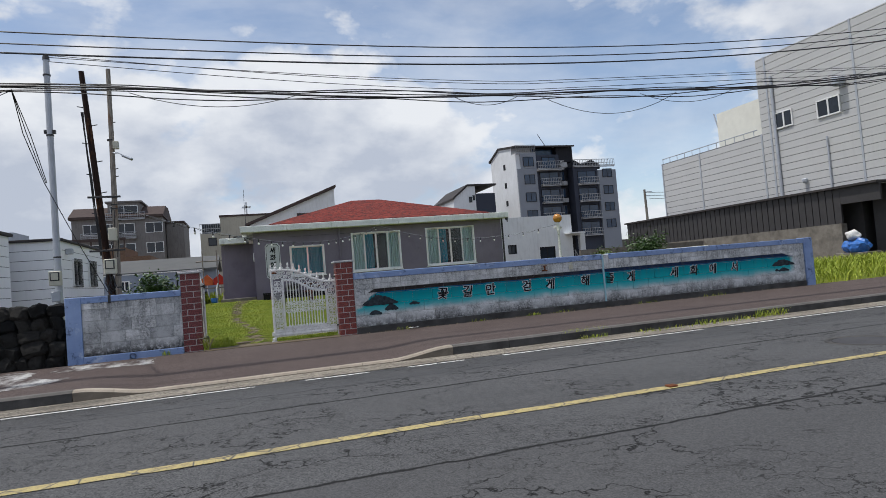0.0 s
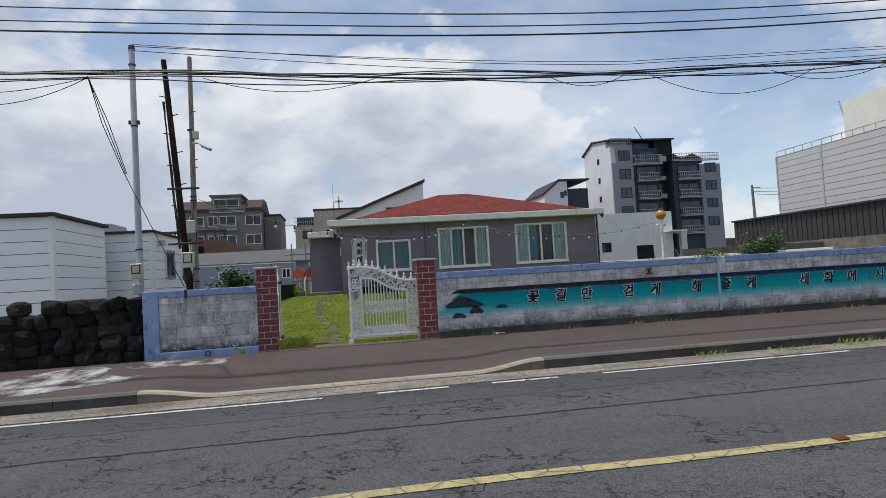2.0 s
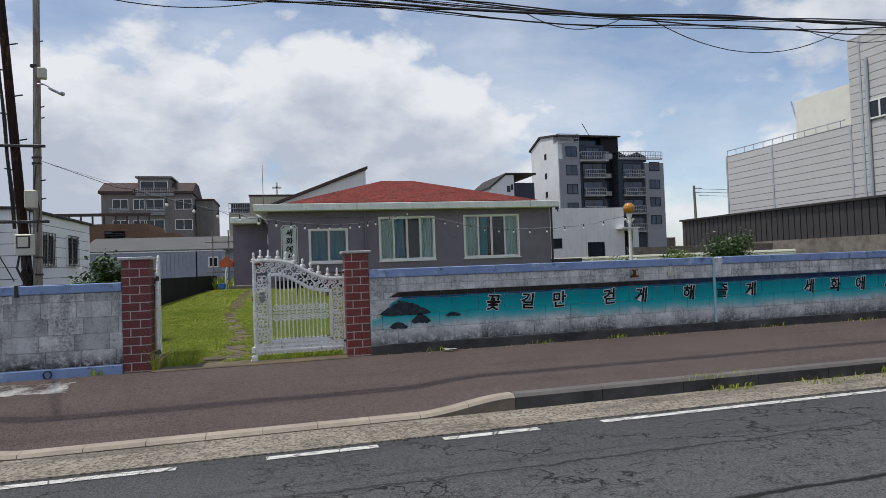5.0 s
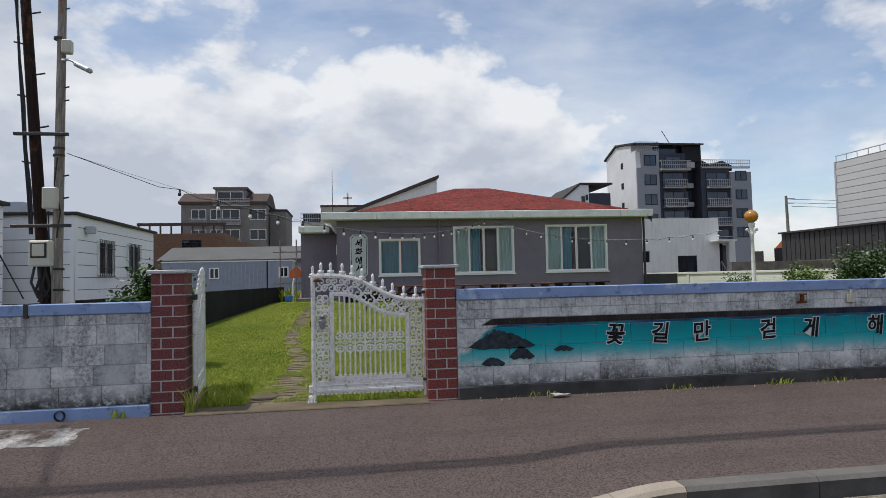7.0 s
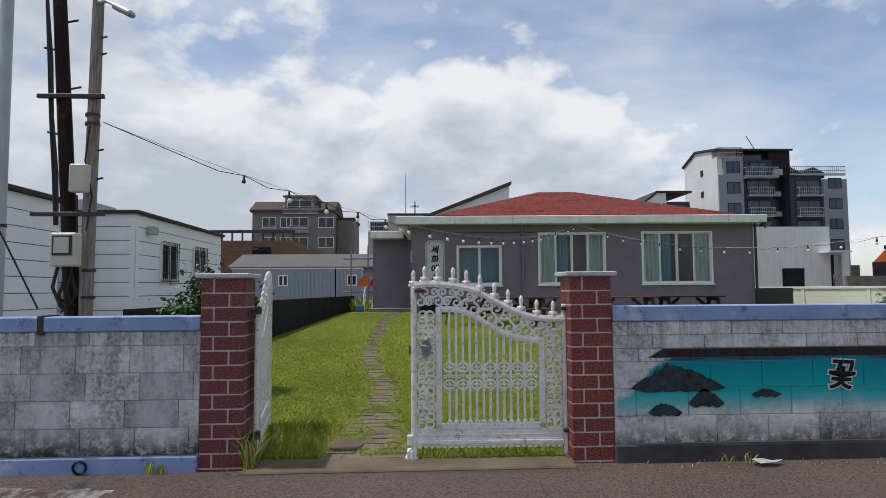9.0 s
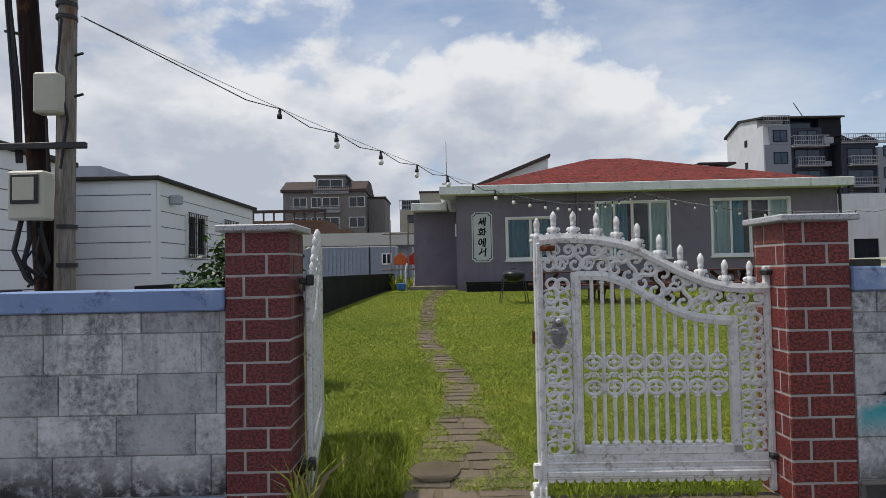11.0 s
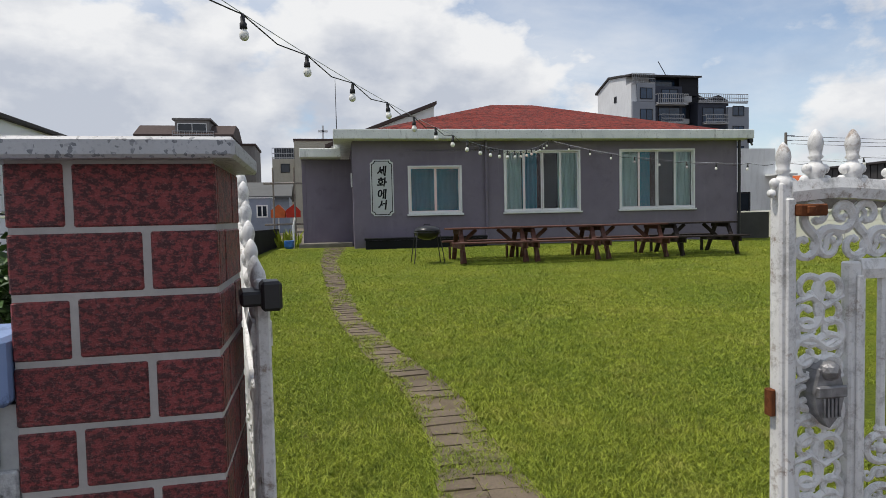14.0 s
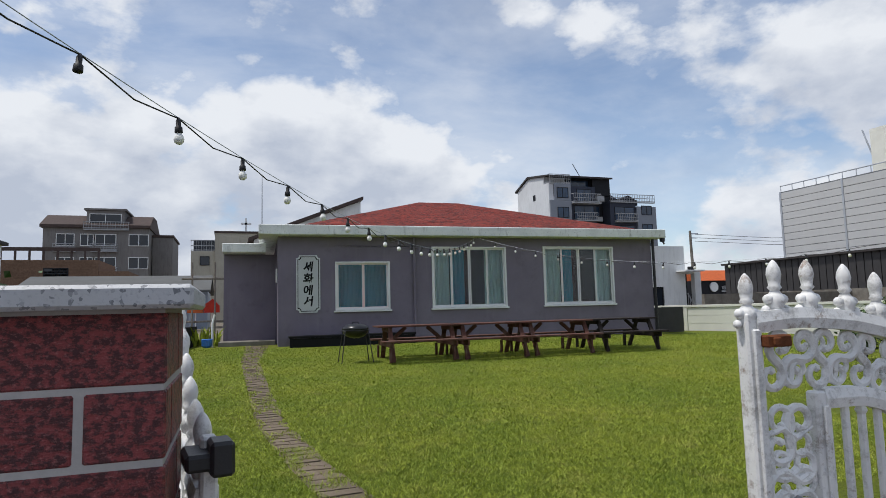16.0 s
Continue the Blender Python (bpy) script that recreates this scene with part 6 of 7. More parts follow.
build_gate((0.040, 0.205, 0.0), -1.2, "white cast-iron gate leaf with scrollwork and finials, closed", True)
build_gate((-1.400, 1.469, 0.0), -81.6, "white cast-iron gate leaf with scrollwork, swung open inward", False)


# ---------- path, lawn ----------
PATHWAY = [(0.15, -0.32, 0.72), (0.9, -0.33, 0.66), (1.4, -0.34, 0.50), (2.1, -0.30, 0.35), (3.2, -0.30, 0.34), (4.6, -0.54, 0.31), (6.4, -0.75, 0.29), (8.5, -0.78, 0.30), (13.1, -0.82, 0.34), (16.9, -0.55, 0.55)]


def path_at(y):
    for (a, xa, wa), (b, xb, wb) in zip(PATHWAY, PATHWAY[1:]):
        if y <= b:
            t = max(0.0, (y - a) / (b - a))
            return xa + (xb - xa) * t, wa + (wb - wa) * t
    return PATHWAY[-1][1], PATHWAY[-1][2]


def build_path():
    p = thing("garden_path", (0, 0, 0), "winding path of worn grey-brown paving slabs sunk in grass", "path", kind="structure")
    bm = B()
    rows = []
    y = 0.12
    while y < 17.3:
        x, w = path_at(y)
        rows.append([bm.verts.new((x + s * w * 0.55, y, lawn_z(x, y) - 0.008)) for s in (-1, 0, 1)])
        y += 0.3
    for a, b in zip(rows, rows[1:]):
        for j in range(2):
            bm.faces.new((a[j], a[j + 1], b[j + 1], b[j]))
    part("path_bed", bm, M["soil"], p)
    rng = random.Random(5)
    pool = []
    for i in range(8):
        bm = B()
        box(bm, (-0.5, -0.5, -0.5), (0.5, 0.5, 0.5), 0.05)
        for v in bm.verts:
            v.co += Vector((rng.uniform(-0.035, 0.035), rng.uniform(-0.05, 0.05), rng.uniform(-0.05, 0.05)))
        pool.append(mesh_of("paving_slab", bm, M["stone"]))
    y = 0.22
    while y < 16.9:
        x, w = path_at(y)
        d = rng.uniform(0.13, 0.16)
        n = max(1, round(w / 0.21 + rng.uniform(-0.4, 0.4)))
        cuts = sorted([0, 1] + [(i + 1) / n + rng.uniform(-0.12, 0.12) / n for i in range(n - 1)])
        for a, b in zip(cuts, cuts[1:]):
            if rng.random() < 0.86:
                cx = x - w / 2 + w * (a + b) / 2 + rng.uniform(-0.03, 0.03)
                m = pose(cx, y + d / 2 + rng.uniform(-0.02, 0.02), lawn_z(cx, y) - 0.023, rng.uniform(-1.2, 1.2), rng.uniform(-1.2, 1.2), rng.uniform(-5, 5)) @ Matrix.Diagonal((w * (b - a) * 0.97, d * 0.97, 0.05, 1))
                piece("paving_slab", rng.choice(pool), p, m)
        y += d
    bm = B()
    lathe(bm, [(0.0, 0.0), (0.15, 0.0), (0.165, 0.012), (0.160, 0.026), (0.13, 0.032), (0.0, 0.034)], 18)
    for v in bm.verts:
        v.co.x *= 1.0 + 0.10 * noise.noise(v.co * 9)
        v.co.y *= 1.15 + 0.10 * noise.noise(v.co * 7)
    part("round_stone", bm, M["soil"], p, "flat round brown stepping stone").location = (-0.53, 0.62, 0.008)
    # threshold of the gateway
    bm = boxes(((-1.26, -0.14, -0.06), (1.325, 0.22, 0.012)), bevel=0.01)
    solid("gate_threshold", bm, M["soil"], "cracked concrete threshold strip across the gateway", "threshold", kind="structure")


def fence_x(y):
    pts = [(0.0, -3.5), (3.0, -3.45), (9.0, -3.2), (14.2, -2.7), (19.0, -2.15)]
    for (a, xa), (b, xb) in zip(pts, pts[1:]):
        if y <= b:
            return xa + (xb - xa) * (y - a) / (b - a)
    return -2.1


def build_lawn():
    bm = B()
    ys = [0.12 + 0.5 * i for i in range(40)]
    rows = []
    for y in ys:
        x0 = fence_x(y)
        x1 = 14.0 + 6.0 * max(0.0, min(1.0, (20.5 - y) / 9.1))
        rows.append([bm.verts.new((x0 + (x1 - x0) * i / 24, y, lawn_z(x0 + (x1 - x0) * i / 24, y) - 0.012)) for i in range(25)])
    for a, b in zip(rows, rows[1:]):
        for i in range(24):
            bm.faces.new((a[i], a[i + 1], b[i + 1], b[i]))
    solid("lawn", bm, M["turf"], "sunlit mown green lawn rising gently to the house", "lawn", kind="structure", smooth=True)


def blades(name, spots, mat, label, seed):
    """Many single grass blades as one joined mesh; spots: x, y, z, height, width, lean."""
    rng = np.random.RandomState(seed)
    s = np.asarray(spots)
    n = len(s)
    a = rng.uniform(0, 2 * np.pi, n)
    b = rng.uniform(0, 2 * np.pi, n)
    h, w, ln = s[:, 3], s[:, 4], s[:, 5]
    v = np.zeros((n, 5, 3))
    cx, cy = np.cos(a) * w / 2, np.sin(a) * w / 2
    lx, ly = np.cos(b) * ln * h, np.sin(b) * ln * h
    for k, (sg, f, tp, kw) in enumerate(((-1, 0, 0, 1), (1, 0, 0, 1), (-1, 0.35, 0.6, 0.75), (1, 0.35, 0.6, 0.75), (0, 1.0, 1.0, 0))):
        v[:, k, 0] = s[:, 0] + sg * cx * kw + lx * f
        v[:, k, 1] = s[:, 1] + sg * cy * kw + ly * f
        v[:, k, 2] = s[:, 2] + h * tp * (1 if tp < 1 else 0.95)
    base = np.arange(n)[:, None] * 5
    faces = [tuple(f) for f in np.concatenate([base + np.array([0, 1, 3]), base + np.array([0, 3, 2]), base + np.array([2, 3, 4])])]
    me = bpy.data.meshes.new(name)
    me.from_pydata(v.reshape(-1, 3).tolist(), [], faces)
    me.materials.append(mat)
    return tagged(new(name, me), label, "grass", kind="stuff")


def build_grass():
    rng = np.random.RandomState(9)
    spots = []

    def fill(x0, x1, y0, y1, per_m2, h, w, lean=0.7):
        n = int((x1 - x0) * (y1 - y0) * per_m2)
        X, Yv = rng.uniform(x0, x1, n), rng.uniform(y0, y1, n)
        H = rng.uniform(h * 0.6, h * 1.35, n)
        for x, y, hh in zip(X, Yv, H):
            if x < fence_x(y) + 0.05 or (y > 16.0 and x > -0.3) or (x > 12 and y > 17):
                continue
            px, pw = path_at(y)
            e = abs(x - px) / pw
            if e < 0.36 + 0.16 * math.sin(y * 9 + x * 4) and noise.noise(Vector((x * 3.1, y * 3.1, 0.5))) < 0.10 + 0.3 * (0.3 - e) and rng.rand() < 0.95:
                continue
            if -1.72 < x < -1.2 and y < 0.45 or 1.25 < x < 1.72 and y < 0.45:
                continue
            spots.append((x, y, lawn_z(x, y) - 0.012, hh * (1.45 if e < 0.6 else 1.0), w * rng.uniform(0.7, 1.3), lean * rng.uniform(0.2, 1.3)))
    fill(-3.2, -1.3, 0.3, 2.6, 1500, 0.024, 0.007, 1.5)
    fill(-1.3, 2.2, 0.3, 2.6, 9500, 0.022, 0.0042, 1.6)
    fill(-3.4, 5.5, 2.6, 5.2, 5000, 0.022, 0.0055, 1.6)
    fill(-3.4, 9.0, 5.2, 9.0, 1900, 0.022, 0.009, 1.6)
    fill(-3.4, 12.0, 9.0, 17.0, 600, 0.022, 0.014, 1.6)
    fill(9.0, 17.0, 3.0, 16.0, 220, 0.028, 0.018, 1.4)
    fill(-1.25, -0.70, 0.25, 1.3, 1100, 0.11, 0.008)
    fill(0.05, 1.3, 0.26, 0.6, 900, 0.07, 0.009)
    blades("lawn_grass", spots, M["grass"], "short mown lawn grass with a few dry blades", 2)
    spots = []
    n = 9000
    for x, y in zip(rng.uniform(13.95, 31.2, n), rng.uniform(0.15, 10.5, n)):
        spots.append((x, y, -0.04 + 0.02 * y, rng.uniform(0.12, 0.38), rng.uniform(0.02, 0.05), rng.uniform(0.2, 0.9)))
    blades("verge_grass", spots, M["grass"], "rough uncut verge grass beside the wall end", 3)
    bm = B()
    g = [[bm.verts.new((x, y, -0.05 + 0.02 * max(0, y))) for x in (13.9, 20, 26, 31.2)] for y in (0.1, 3, 6, 10.5)]
    for a, b in zip(g, g[1:]):
        for i in range(3):
            bm.faces.new((a[i], a[i + 1], b[i + 1], b[i]))
    solid("verge", bm, M["turf"], "uneven grassy verge soil", "ground", kind="structure")


def weed(at, n, h, spread, mat="grass", name="weed", seed=0, label="tuft of green weeds growing from a crack", width=0.005):
    rng = random.Random(seed)
    bm = B()
    for i in range(n):
        a = rng.uniform(0, 2 * math.pi)
        b = rng.uniform(0, 2 * math.pi)
        ox, oy = rng.uniform(-spread, spread), rng.uniform(-spread, spread) * 0.35
        hh = h * rng.uniform(0.4, 1.2)
        ln = hh * rng.uniform(0.2, 0.9)
        w = width * rng.uniform(0.6, 1.3)
        c, s = math.cos(a) * w, math.sin(a) * w
        lx, ly = math.cos(b) * ln, math.sin(b) * ln
        v = [bm.verts.new(q) for q in ((ox - c, oy - s, 0), (ox + c, oy + s, 0), (ox - c + lx * .4, oy - s + ly * .4, hh * .65), (ox + c + lx * .4, oy + s + ly * .4, hh * .65), (ox + lx, oy + ly, hh))]
        bm.faces.new((v[0], v[1], v[3], v[2]))
        bm.faces.new((v[2], v[3], v[4]))
    return solid(name, bm, M[mat], label, "weed", kind="stuff", at=at)


def shrub(at, rx, rz_, n, mat, seed, label, leaf=0.05):
    """Stems and many separate leaves in an uneven clump."""
    rng = random.Random(seed)
    t = thing("shrub", at, label, "shrub", "shrubs")
    bm = B()
    tips = []
    for i in range(9):
        a = rng.uniform(0, 2 * math.pi)
        r = rng.uniform(0.3, 0.85) * rx
        tip = Vector((math.cos(a) * r, math.sin(a) * r * 0.8, rz_ * rng.uniform(0.55, 0.98)))
        tips.append(tip)
        sweep(bm, [(0, 0, -0.05), tip * 0.5 + Vector((0, 0, 0.1)), tip], [0.018, 0.012, 0.005], 5)
    part("stems", bm, M["pole_brown"], t)
    bm = B()
    for i in range(n):
        tip = rng.choice(tips)
        p = tip * rng.uniform(0.55, 1.05) + Vector((rng.gauss(0, 1), rng.gauss(0, 1), rng.gauss(0, 0.8))) * rx * 0.26
        if p.z < 0.02:
            continue
        q = Euler((rng.uniform(-1, 1), rng.uniform(-1, 1), rng.uniform(0, 6.3))).to_matrix()
        L = leaf * rng.uniform(0.6, 1.4)
        v = [bm.verts.new(p + q @ Vector(c)) for c in ((0, 0, 0), (L * .35, L * .5, L * .08), (0, L * 1.15, 0), (-L * .35, L * .5, L * .08))]
        bm.faces.new((v[0], v[1], v[2]))
        bm.faces.new((v[0], v[2], v[3]))
    ob = part("leaves", bm, M[mat], t)
    ob["kind"] = "stuff"
    return t


build_path()
build_lawn()
build_grass()
for i, (x, y, n, h, s) in enumerate(((-1.22, -0.02, 26, 0.30, 0.05), (-1.9, -0.07, 18, 0.09, 0.08), (2.6, -0.06, 14, 0.07, 0.15), (4.3, -0.08, 16, 0.06, 0.16), (5.6, -0.08, 30, 0.07, 0.15), (6.3, -0.07, 30, 0.06, 0.22), (8.6, -0.08, 24, 0.07, 0.3), (10.5, -0.08, 24, 0.07, 0.4))):
    weed((x, y, 0.0), n, h, s, seed=i)
for i in range(14):
    weed((2.2 + i * 0.78, -0.10, 0.0), 22, 0.022, 0.36, "straw", "dry_litter", 90 + i, "scattered dry straw and grit along the wall foot", 0.004)
weed((-1.20, 0.05, 0.0), 16, 0.26, 0.05, "straw", seed=50, label="dry straw-coloured weed stalks at the pillar foot", width=0.012)
for i, (x, n, h, s) in enumerate(((5.3, 60, 0.07, 0.28), (6.9, 140, 0.06, 0.7), (8.2, 200, 0.09, 0.7), (9.2, 160, 0.15, 0.35))):
    weed((x, -3.02, -0.25), n, h, s, seed=20 + i, label="green weeds growing along the gutter")
weed((5.25, -2.82, -0.12), 70, 0.05, 0.5, seed=31)
for i in range(9):
    weed((0.12 + i * 0.13, 0.17, 0.0), 16, 0.07, 0.06, seed=60 + i, label="low green weeds under the gate")
shrub((-2.50, 3.0, 0.05), 0.46, 1.50, 9500, "leaf", 1, "dense dark green leafy shrub behind the wall", 0.065)
shrub((10.6, 8.0, 0.2), 0.38, 1.15, 1800, "leaf", 2, "small green shrub by the lamp post", 0.06)
shrub((13.3, 9.0, 0.2), 0.60, 1.25, 3600, "leaf2", 3, "round yellow-green shrub in the yard", 0.07)
shrub((15.2, 9.2, 0.15), 0.85, 1.75, 6000, "leaf", 4, "large dark green shrub in the yard", 0.08)


# ---------- poles and meter boxes ----------
def meter_box(parent, x, z, y=-0.14):
    b = part("meter_case", boxes(((x - 0.105, y - 0.11, z - 0.16), (x + 0.105, y, z + 0.12)), bevel=0.012), M["meter"], parent, "cream meter case")
    part("meter_window", boxes(((x - 0.080, y - 0.122, z - 0.07), (x + 0.080, y - 0.111, z + 0.10)), bevel=0.006), M["black"], b, "dark meter window frame")
    part("meter_dial", boxes(((x - 0.060, y - 0.128, z - 0.05), (x + 0.060, y - 0.123, z + 0.08))), M["meter"], b)
    return b


def build_poles():
    p = thing("utility_pole", (-3.88, 1.1, 0.0), "slim galvanised steel service pole with meter box", "utility pole", "utility poles")
    bm = B()
    tube(bm, (0, 0, 0), (-0.0, 0, 5.93), 0.064, 0.054, 14)
    part("shaft", bm, M["steel"], p, smooth=False)
    for z in (2.0, 4.4, 5.6):
        bm = B()
        tube(bm, (0, 0, z), (0, 0, z + 0.03), 0.068, seg=14)
        part("band", bm, M["black"], p)
    part("bracket", boxes(((-0.10, -0.03, 4.45), (0.10, 0.03, 4.52))), M["black"], p)
    bm = B()
    tube(bm, (0, 0, 5.92), (0, 0, 6.0), 0.066, 0.054, 12)
    part("cap", bm, M["black"], p, "dark pole cap")
    meter_box(p, 0.0, 1.62)
    part("switch_box", boxes(((-0.10, -0.16, 1.15), (0.06, -0.06, 1.35)), bevel=0.01), M["steel"], p, "small grey switch box")

    p = thing("utility_pole", (-2.85, 0.5, 0.0), "leaning dark brown wooden pole with meter box and cables", "utility pole", "utility poles")
    lean = -0.30 / 4.27
    bm = B()
    pts = [(lean * (z - 1.22), 0, z) for z in (0.0, 1.2, 2.4, 3.6, 4.6, 5.5)]
    sweep(bm, pts, [0.066, 0.064, 0.060, 0.056, 0.052, 0.048], 12)
    part("shaft", bm, M["pole_brown"], p)
    for z, s in ((2.35, 1), (2.75, -1), (3.15, 1), (3.5, -1), (3.75, 1), (4.1, -1), (4.45, 1), (4.8, -1)):
        bm = B()
        x = lean * (z - 1.22)
        tube(bm, (x + s * 0.05, 0, z), (x + s * 0.15, 0, z + 0.02), 0.010, seg=6)
        part("climbing_peg", bm, M["black"], p)
    meter_box(p, 0.035, 1.75)
    bm = B()
    rng = random.Random(8)
    for k in range(3):
        sweep(bm, [(lean * (z - 1.22) - 0.065 - 0.010 * k + rng.uniform(-0.012, 0.012), -0.05, z) for z in (1.95, 2.4, 2.9, 3.4, 3.9, 4.4, 4.7)], 0.010, 5)
    sweep(bm, [(0.0, -0.16, 1.62), (0.03, -0.20, 1.48), (-0.02, -0.18, 1.34), (0.04, -0.12, 1.26), (0.10, -0.14, 1.36), (0.06, -0.16, 1.55)], 0.014, 6)
    sweep(bm, [(-0.04, -0.16, 1.62), (-0.06, -0.20, 1.42), (0.0, -0.18, 1.26), (0.03, -0.16, 1.22)], 0.014, 6)
    part("service_cable", bm, M["cable"], p, "loose black service cables")

    p = thing("utility_pole", (-2.73, 0.48, 0.0), "weathered grey wooden pole with street light and junction box", "utility pole", "utility poles")
    bm = B()
    sweep(bm, [(0.0, 0, 0), (0.0, 0, 1.5), (0.02, 0, 3.0), (0.035, 0, 4.3), (0.045, 0, 5.55)], [0.060, 0.056, 0.050, 0.044, 0.040], 12)
    part("shaft", bm, M["pole_grey"], p)
    for z, x0, x1 in ((3.06, -0.42, 0.14), (2.04, -0.44, 0.17)):
        part("cross_arm", boxes(((x0, -0.09, z - 0.018), (x1, -0.055, z + 0.018)), bevel=0.003), M["black"], p, "dark steel cross-arm")
    part("junction_box", boxes(((-0.10, -0.15, 2.22), (0.045, -0.06, 2.46)), bevel=0.012), M["meter"], p, "cream junction box")
    part("lamp_box", boxes(((0.06, -0.09, 3.98), (0.16, 0.0, 4.13)), bevel=0.01), M["meter"], p, "small control box")
    bm = B()
    sweep(bm, [(0.06, -0.06, 3.90), (0.14, -0.08, 3.90), (0.22, -0.10, 3.86)], 0.014, 6)
    part("lamp_arm", bm, M["steel"], p)
    bm = B()
    box(bm, (-0.10, -0.05, -0.025), (0.11, 0.05, 0.03), 0.02, pose(0.30, -0.12, 3.80, 0, 28, -15))
    part("lamp_head", bm, M["steel"], p, "grey street-light head")
    for z in (2.35, 2.6, 3.45, 3.6, 4.0, 4.5):
        bm = B()
        tube(bm, (0.05, 0, z), (0.12, -0.02, z + 0.01), 0.009, seg=6)
        part("climbing_peg", bm, M["black"], p)
    bm = B()
    for z in (2.82, 2.9, 1.55, 1.32, 4.15):
        bb = B()
        tube(bb, (0.012, 0, z), (0.012, 0, z + 0.025), 0.060, seg=12)
        part("band", bb, M["black"], p)
    sweep(bm, [(-0.06, -0.08, 2.2), (-0.05, -0.08, 1.9), (-0.08, -0.09, 1.55), (-0.10, -0.12, 1.35), (-0.03, -0.12, 1.26)], 0.008, 5)
    sweep(bm, [(0.03, -0.08, 2.8), (0.0, -0.08, 2.5), (0.06, -0.07, 2.2), (0.03, -0.09, 1.9)], 0.008, 5)
    sweep(bm, [(-0.12, -0.1, 1.22), (-0.16, -0.12, 1.36), (-0.10, -0.14, 1.42), (-0.05, -0.13, 1.30), (-0.14, -0.12, 1.21)], 0.008, 5)
    part("service_cable", bm, M["cable"], p, "loose black service cables")
    # pole across the fields
    p = thing("utility_pole", (61.6, 71.7, 0.3), "tall distant concrete utility pole with cross-arm", "utility pole", "utility poles")
    bm = B()
    tube(bm, (0, 0, 0), (-0.2, 0, 11.6), 0.25, 0.17, 10)
    part("shaft", bm, M["conc"], p)
    bm = boxes(((-0.3, -0.1, 11.1), (1.1, 0.1, 11.25)), ((-0.3, -0.1, 10.5), (0.9, 0.1, 10.62)))
    part("cross_arm", bm, M["steel"], p)
    bm = boxes(((-0.85, -0.3, 5.9), (-0.2, 0.3, 6.4)), bevel=0.05)
    part("splice_case", bm, M["black"], p)


def wire_z(x, low, x0, kl, kr):
    d = x - x0
    return low + (kr if d > 0 else kl) * d * d


def build_wires():
    rng = random.Random(17)
    spans = [-45, -30, -20, -13, -9, -7, -5.5, -4, -3, -2, -1, 0, 1, 2, 3, 4, 5, 6, 7, 8, 10, 12, 14, 17, 21, 28, 40]
    w = thing("cable_bundle", (0, -1.92, 0), "thick bundle of black overhead telephone cables", "overhead cable", "overhead cables")
    for k in range(6):
        bm = B()
        ph, am = rng.uniform(0, 6), rng.uniform(0.015, 0.05)
        off = (0.0, 0.03, -0.035, 0.06, -0.06, 0.10)[k]
        xs = [v * 0.5 for v in range(-24, 60)]
        pts = [(x, rng.uniform(-0.01, 0.01) + 0.03 * (k - 2), wire_z(x, 4.35 + off, 2.0, 0.0016, 0.0038) + am * math.sin(x * (0.7 + 0.15 * k) + ph)) for x in xs]
        pts = [(-60, 0, pts[0][2] + 2.0)] + pts + [(60, 0, pts[-1][2] + 3.0)]
        sweep(bm, pts, 0.017 if k == 0 else 0.010, 5)
        part("strand", bm, M["cable"], w)
    for x0, x1, dip in ((-2.0, 0.6, 0.21), (3.5, 4.8, 0.16), (5.3, 8.5, 0.39), (7.6, 10.0, 0.22), (-7.1, -3.6, 0.27), (-6.6, -3.6, 0.44)):
        bm = B()
        pts = []
        for i in range(15):
            t = i / 14
            x = x0 + (x1 - x0) * t
            pts.append((x, 0.05, wire_z(x, 4.35, 2.0, 0.0016, 0.0038) - dip * 4 * t * (1 - t)))
        sweep(bm, pts, 0.006, 5)
        part("slack_loop", bm, M["cable"], w)
    bm = B()
    for k in range(3):
        sweep(bm, [(-3.60, 0, 4.40), (-3.72 + 0.05 * k, 0.85, 3.92), (-3.68 + 0.02 * k, 1.70, 3.25), (-3.22, 1.78, 2.15), (-2.82, 1.88, 1.25)][:3 + (2 if k == 0 else 0)], 0.007, 5)
    part("drop_wire", bm, M["cable"], w, "service wires dropping to the poles")
    for k, (y, z) in enumerate(((-4.5, 4.00), (-4.5, 4.11), (-4.75, 4.15))):
        bm = B()
        pts = [(x, 0, wire_z(x, z, 0.5, 0.0018, 0.0062)) for x in [v * 0.75 for v in range(-20, 34)]]
        pts = [(-60, 0, pts[0][2] + 1.5)] + pts + [(60, 0, pts[-1][2] + 4.0)]
        sweep(bm, pts, 0.011 if k == 0 else 0.008, 5)
        solid("overhead_wire", bm, M["cable"], "thin black overhead power line above the road", "overhead cable", "overhead cables", at=(0, y, 0))
    for k, (z, dz) in enumerate(((5.80, 0.40), (5.76, 0.30), (5.68, 0.42))):
        bm = B()
        pts = []
        for i in range(40):
            x = -3.7 + 24 * i / 39
            pts.append((x, 0.9 - 0.0 * i, z - dz * math.sin(min(1, (x + 3.7) / 9) * math.pi / 2) + max(0, x - 6) * 0.055))
        sweep(bm, pts, 0.007, 5)
        solid("overhead_wire", bm, M["cable"], "thin service wire strung from the pole tops", "overhead cable", "overhead cables", at=(0, -0.4, 0))
    for k, z in enumerate((11.4, 10.9, 10.4)):
        bm = B()
        sweep(bm, [(62.2, 71.7, z), (74, 69, z - 0.7), (88, 66, z - 0.5), (105, 62, z + 0.5)], 0.03, 4)
        solid("overhead_wire", bm, M["cable"], "distant overhead power line on poles", "overhead cable", "overhead cables")


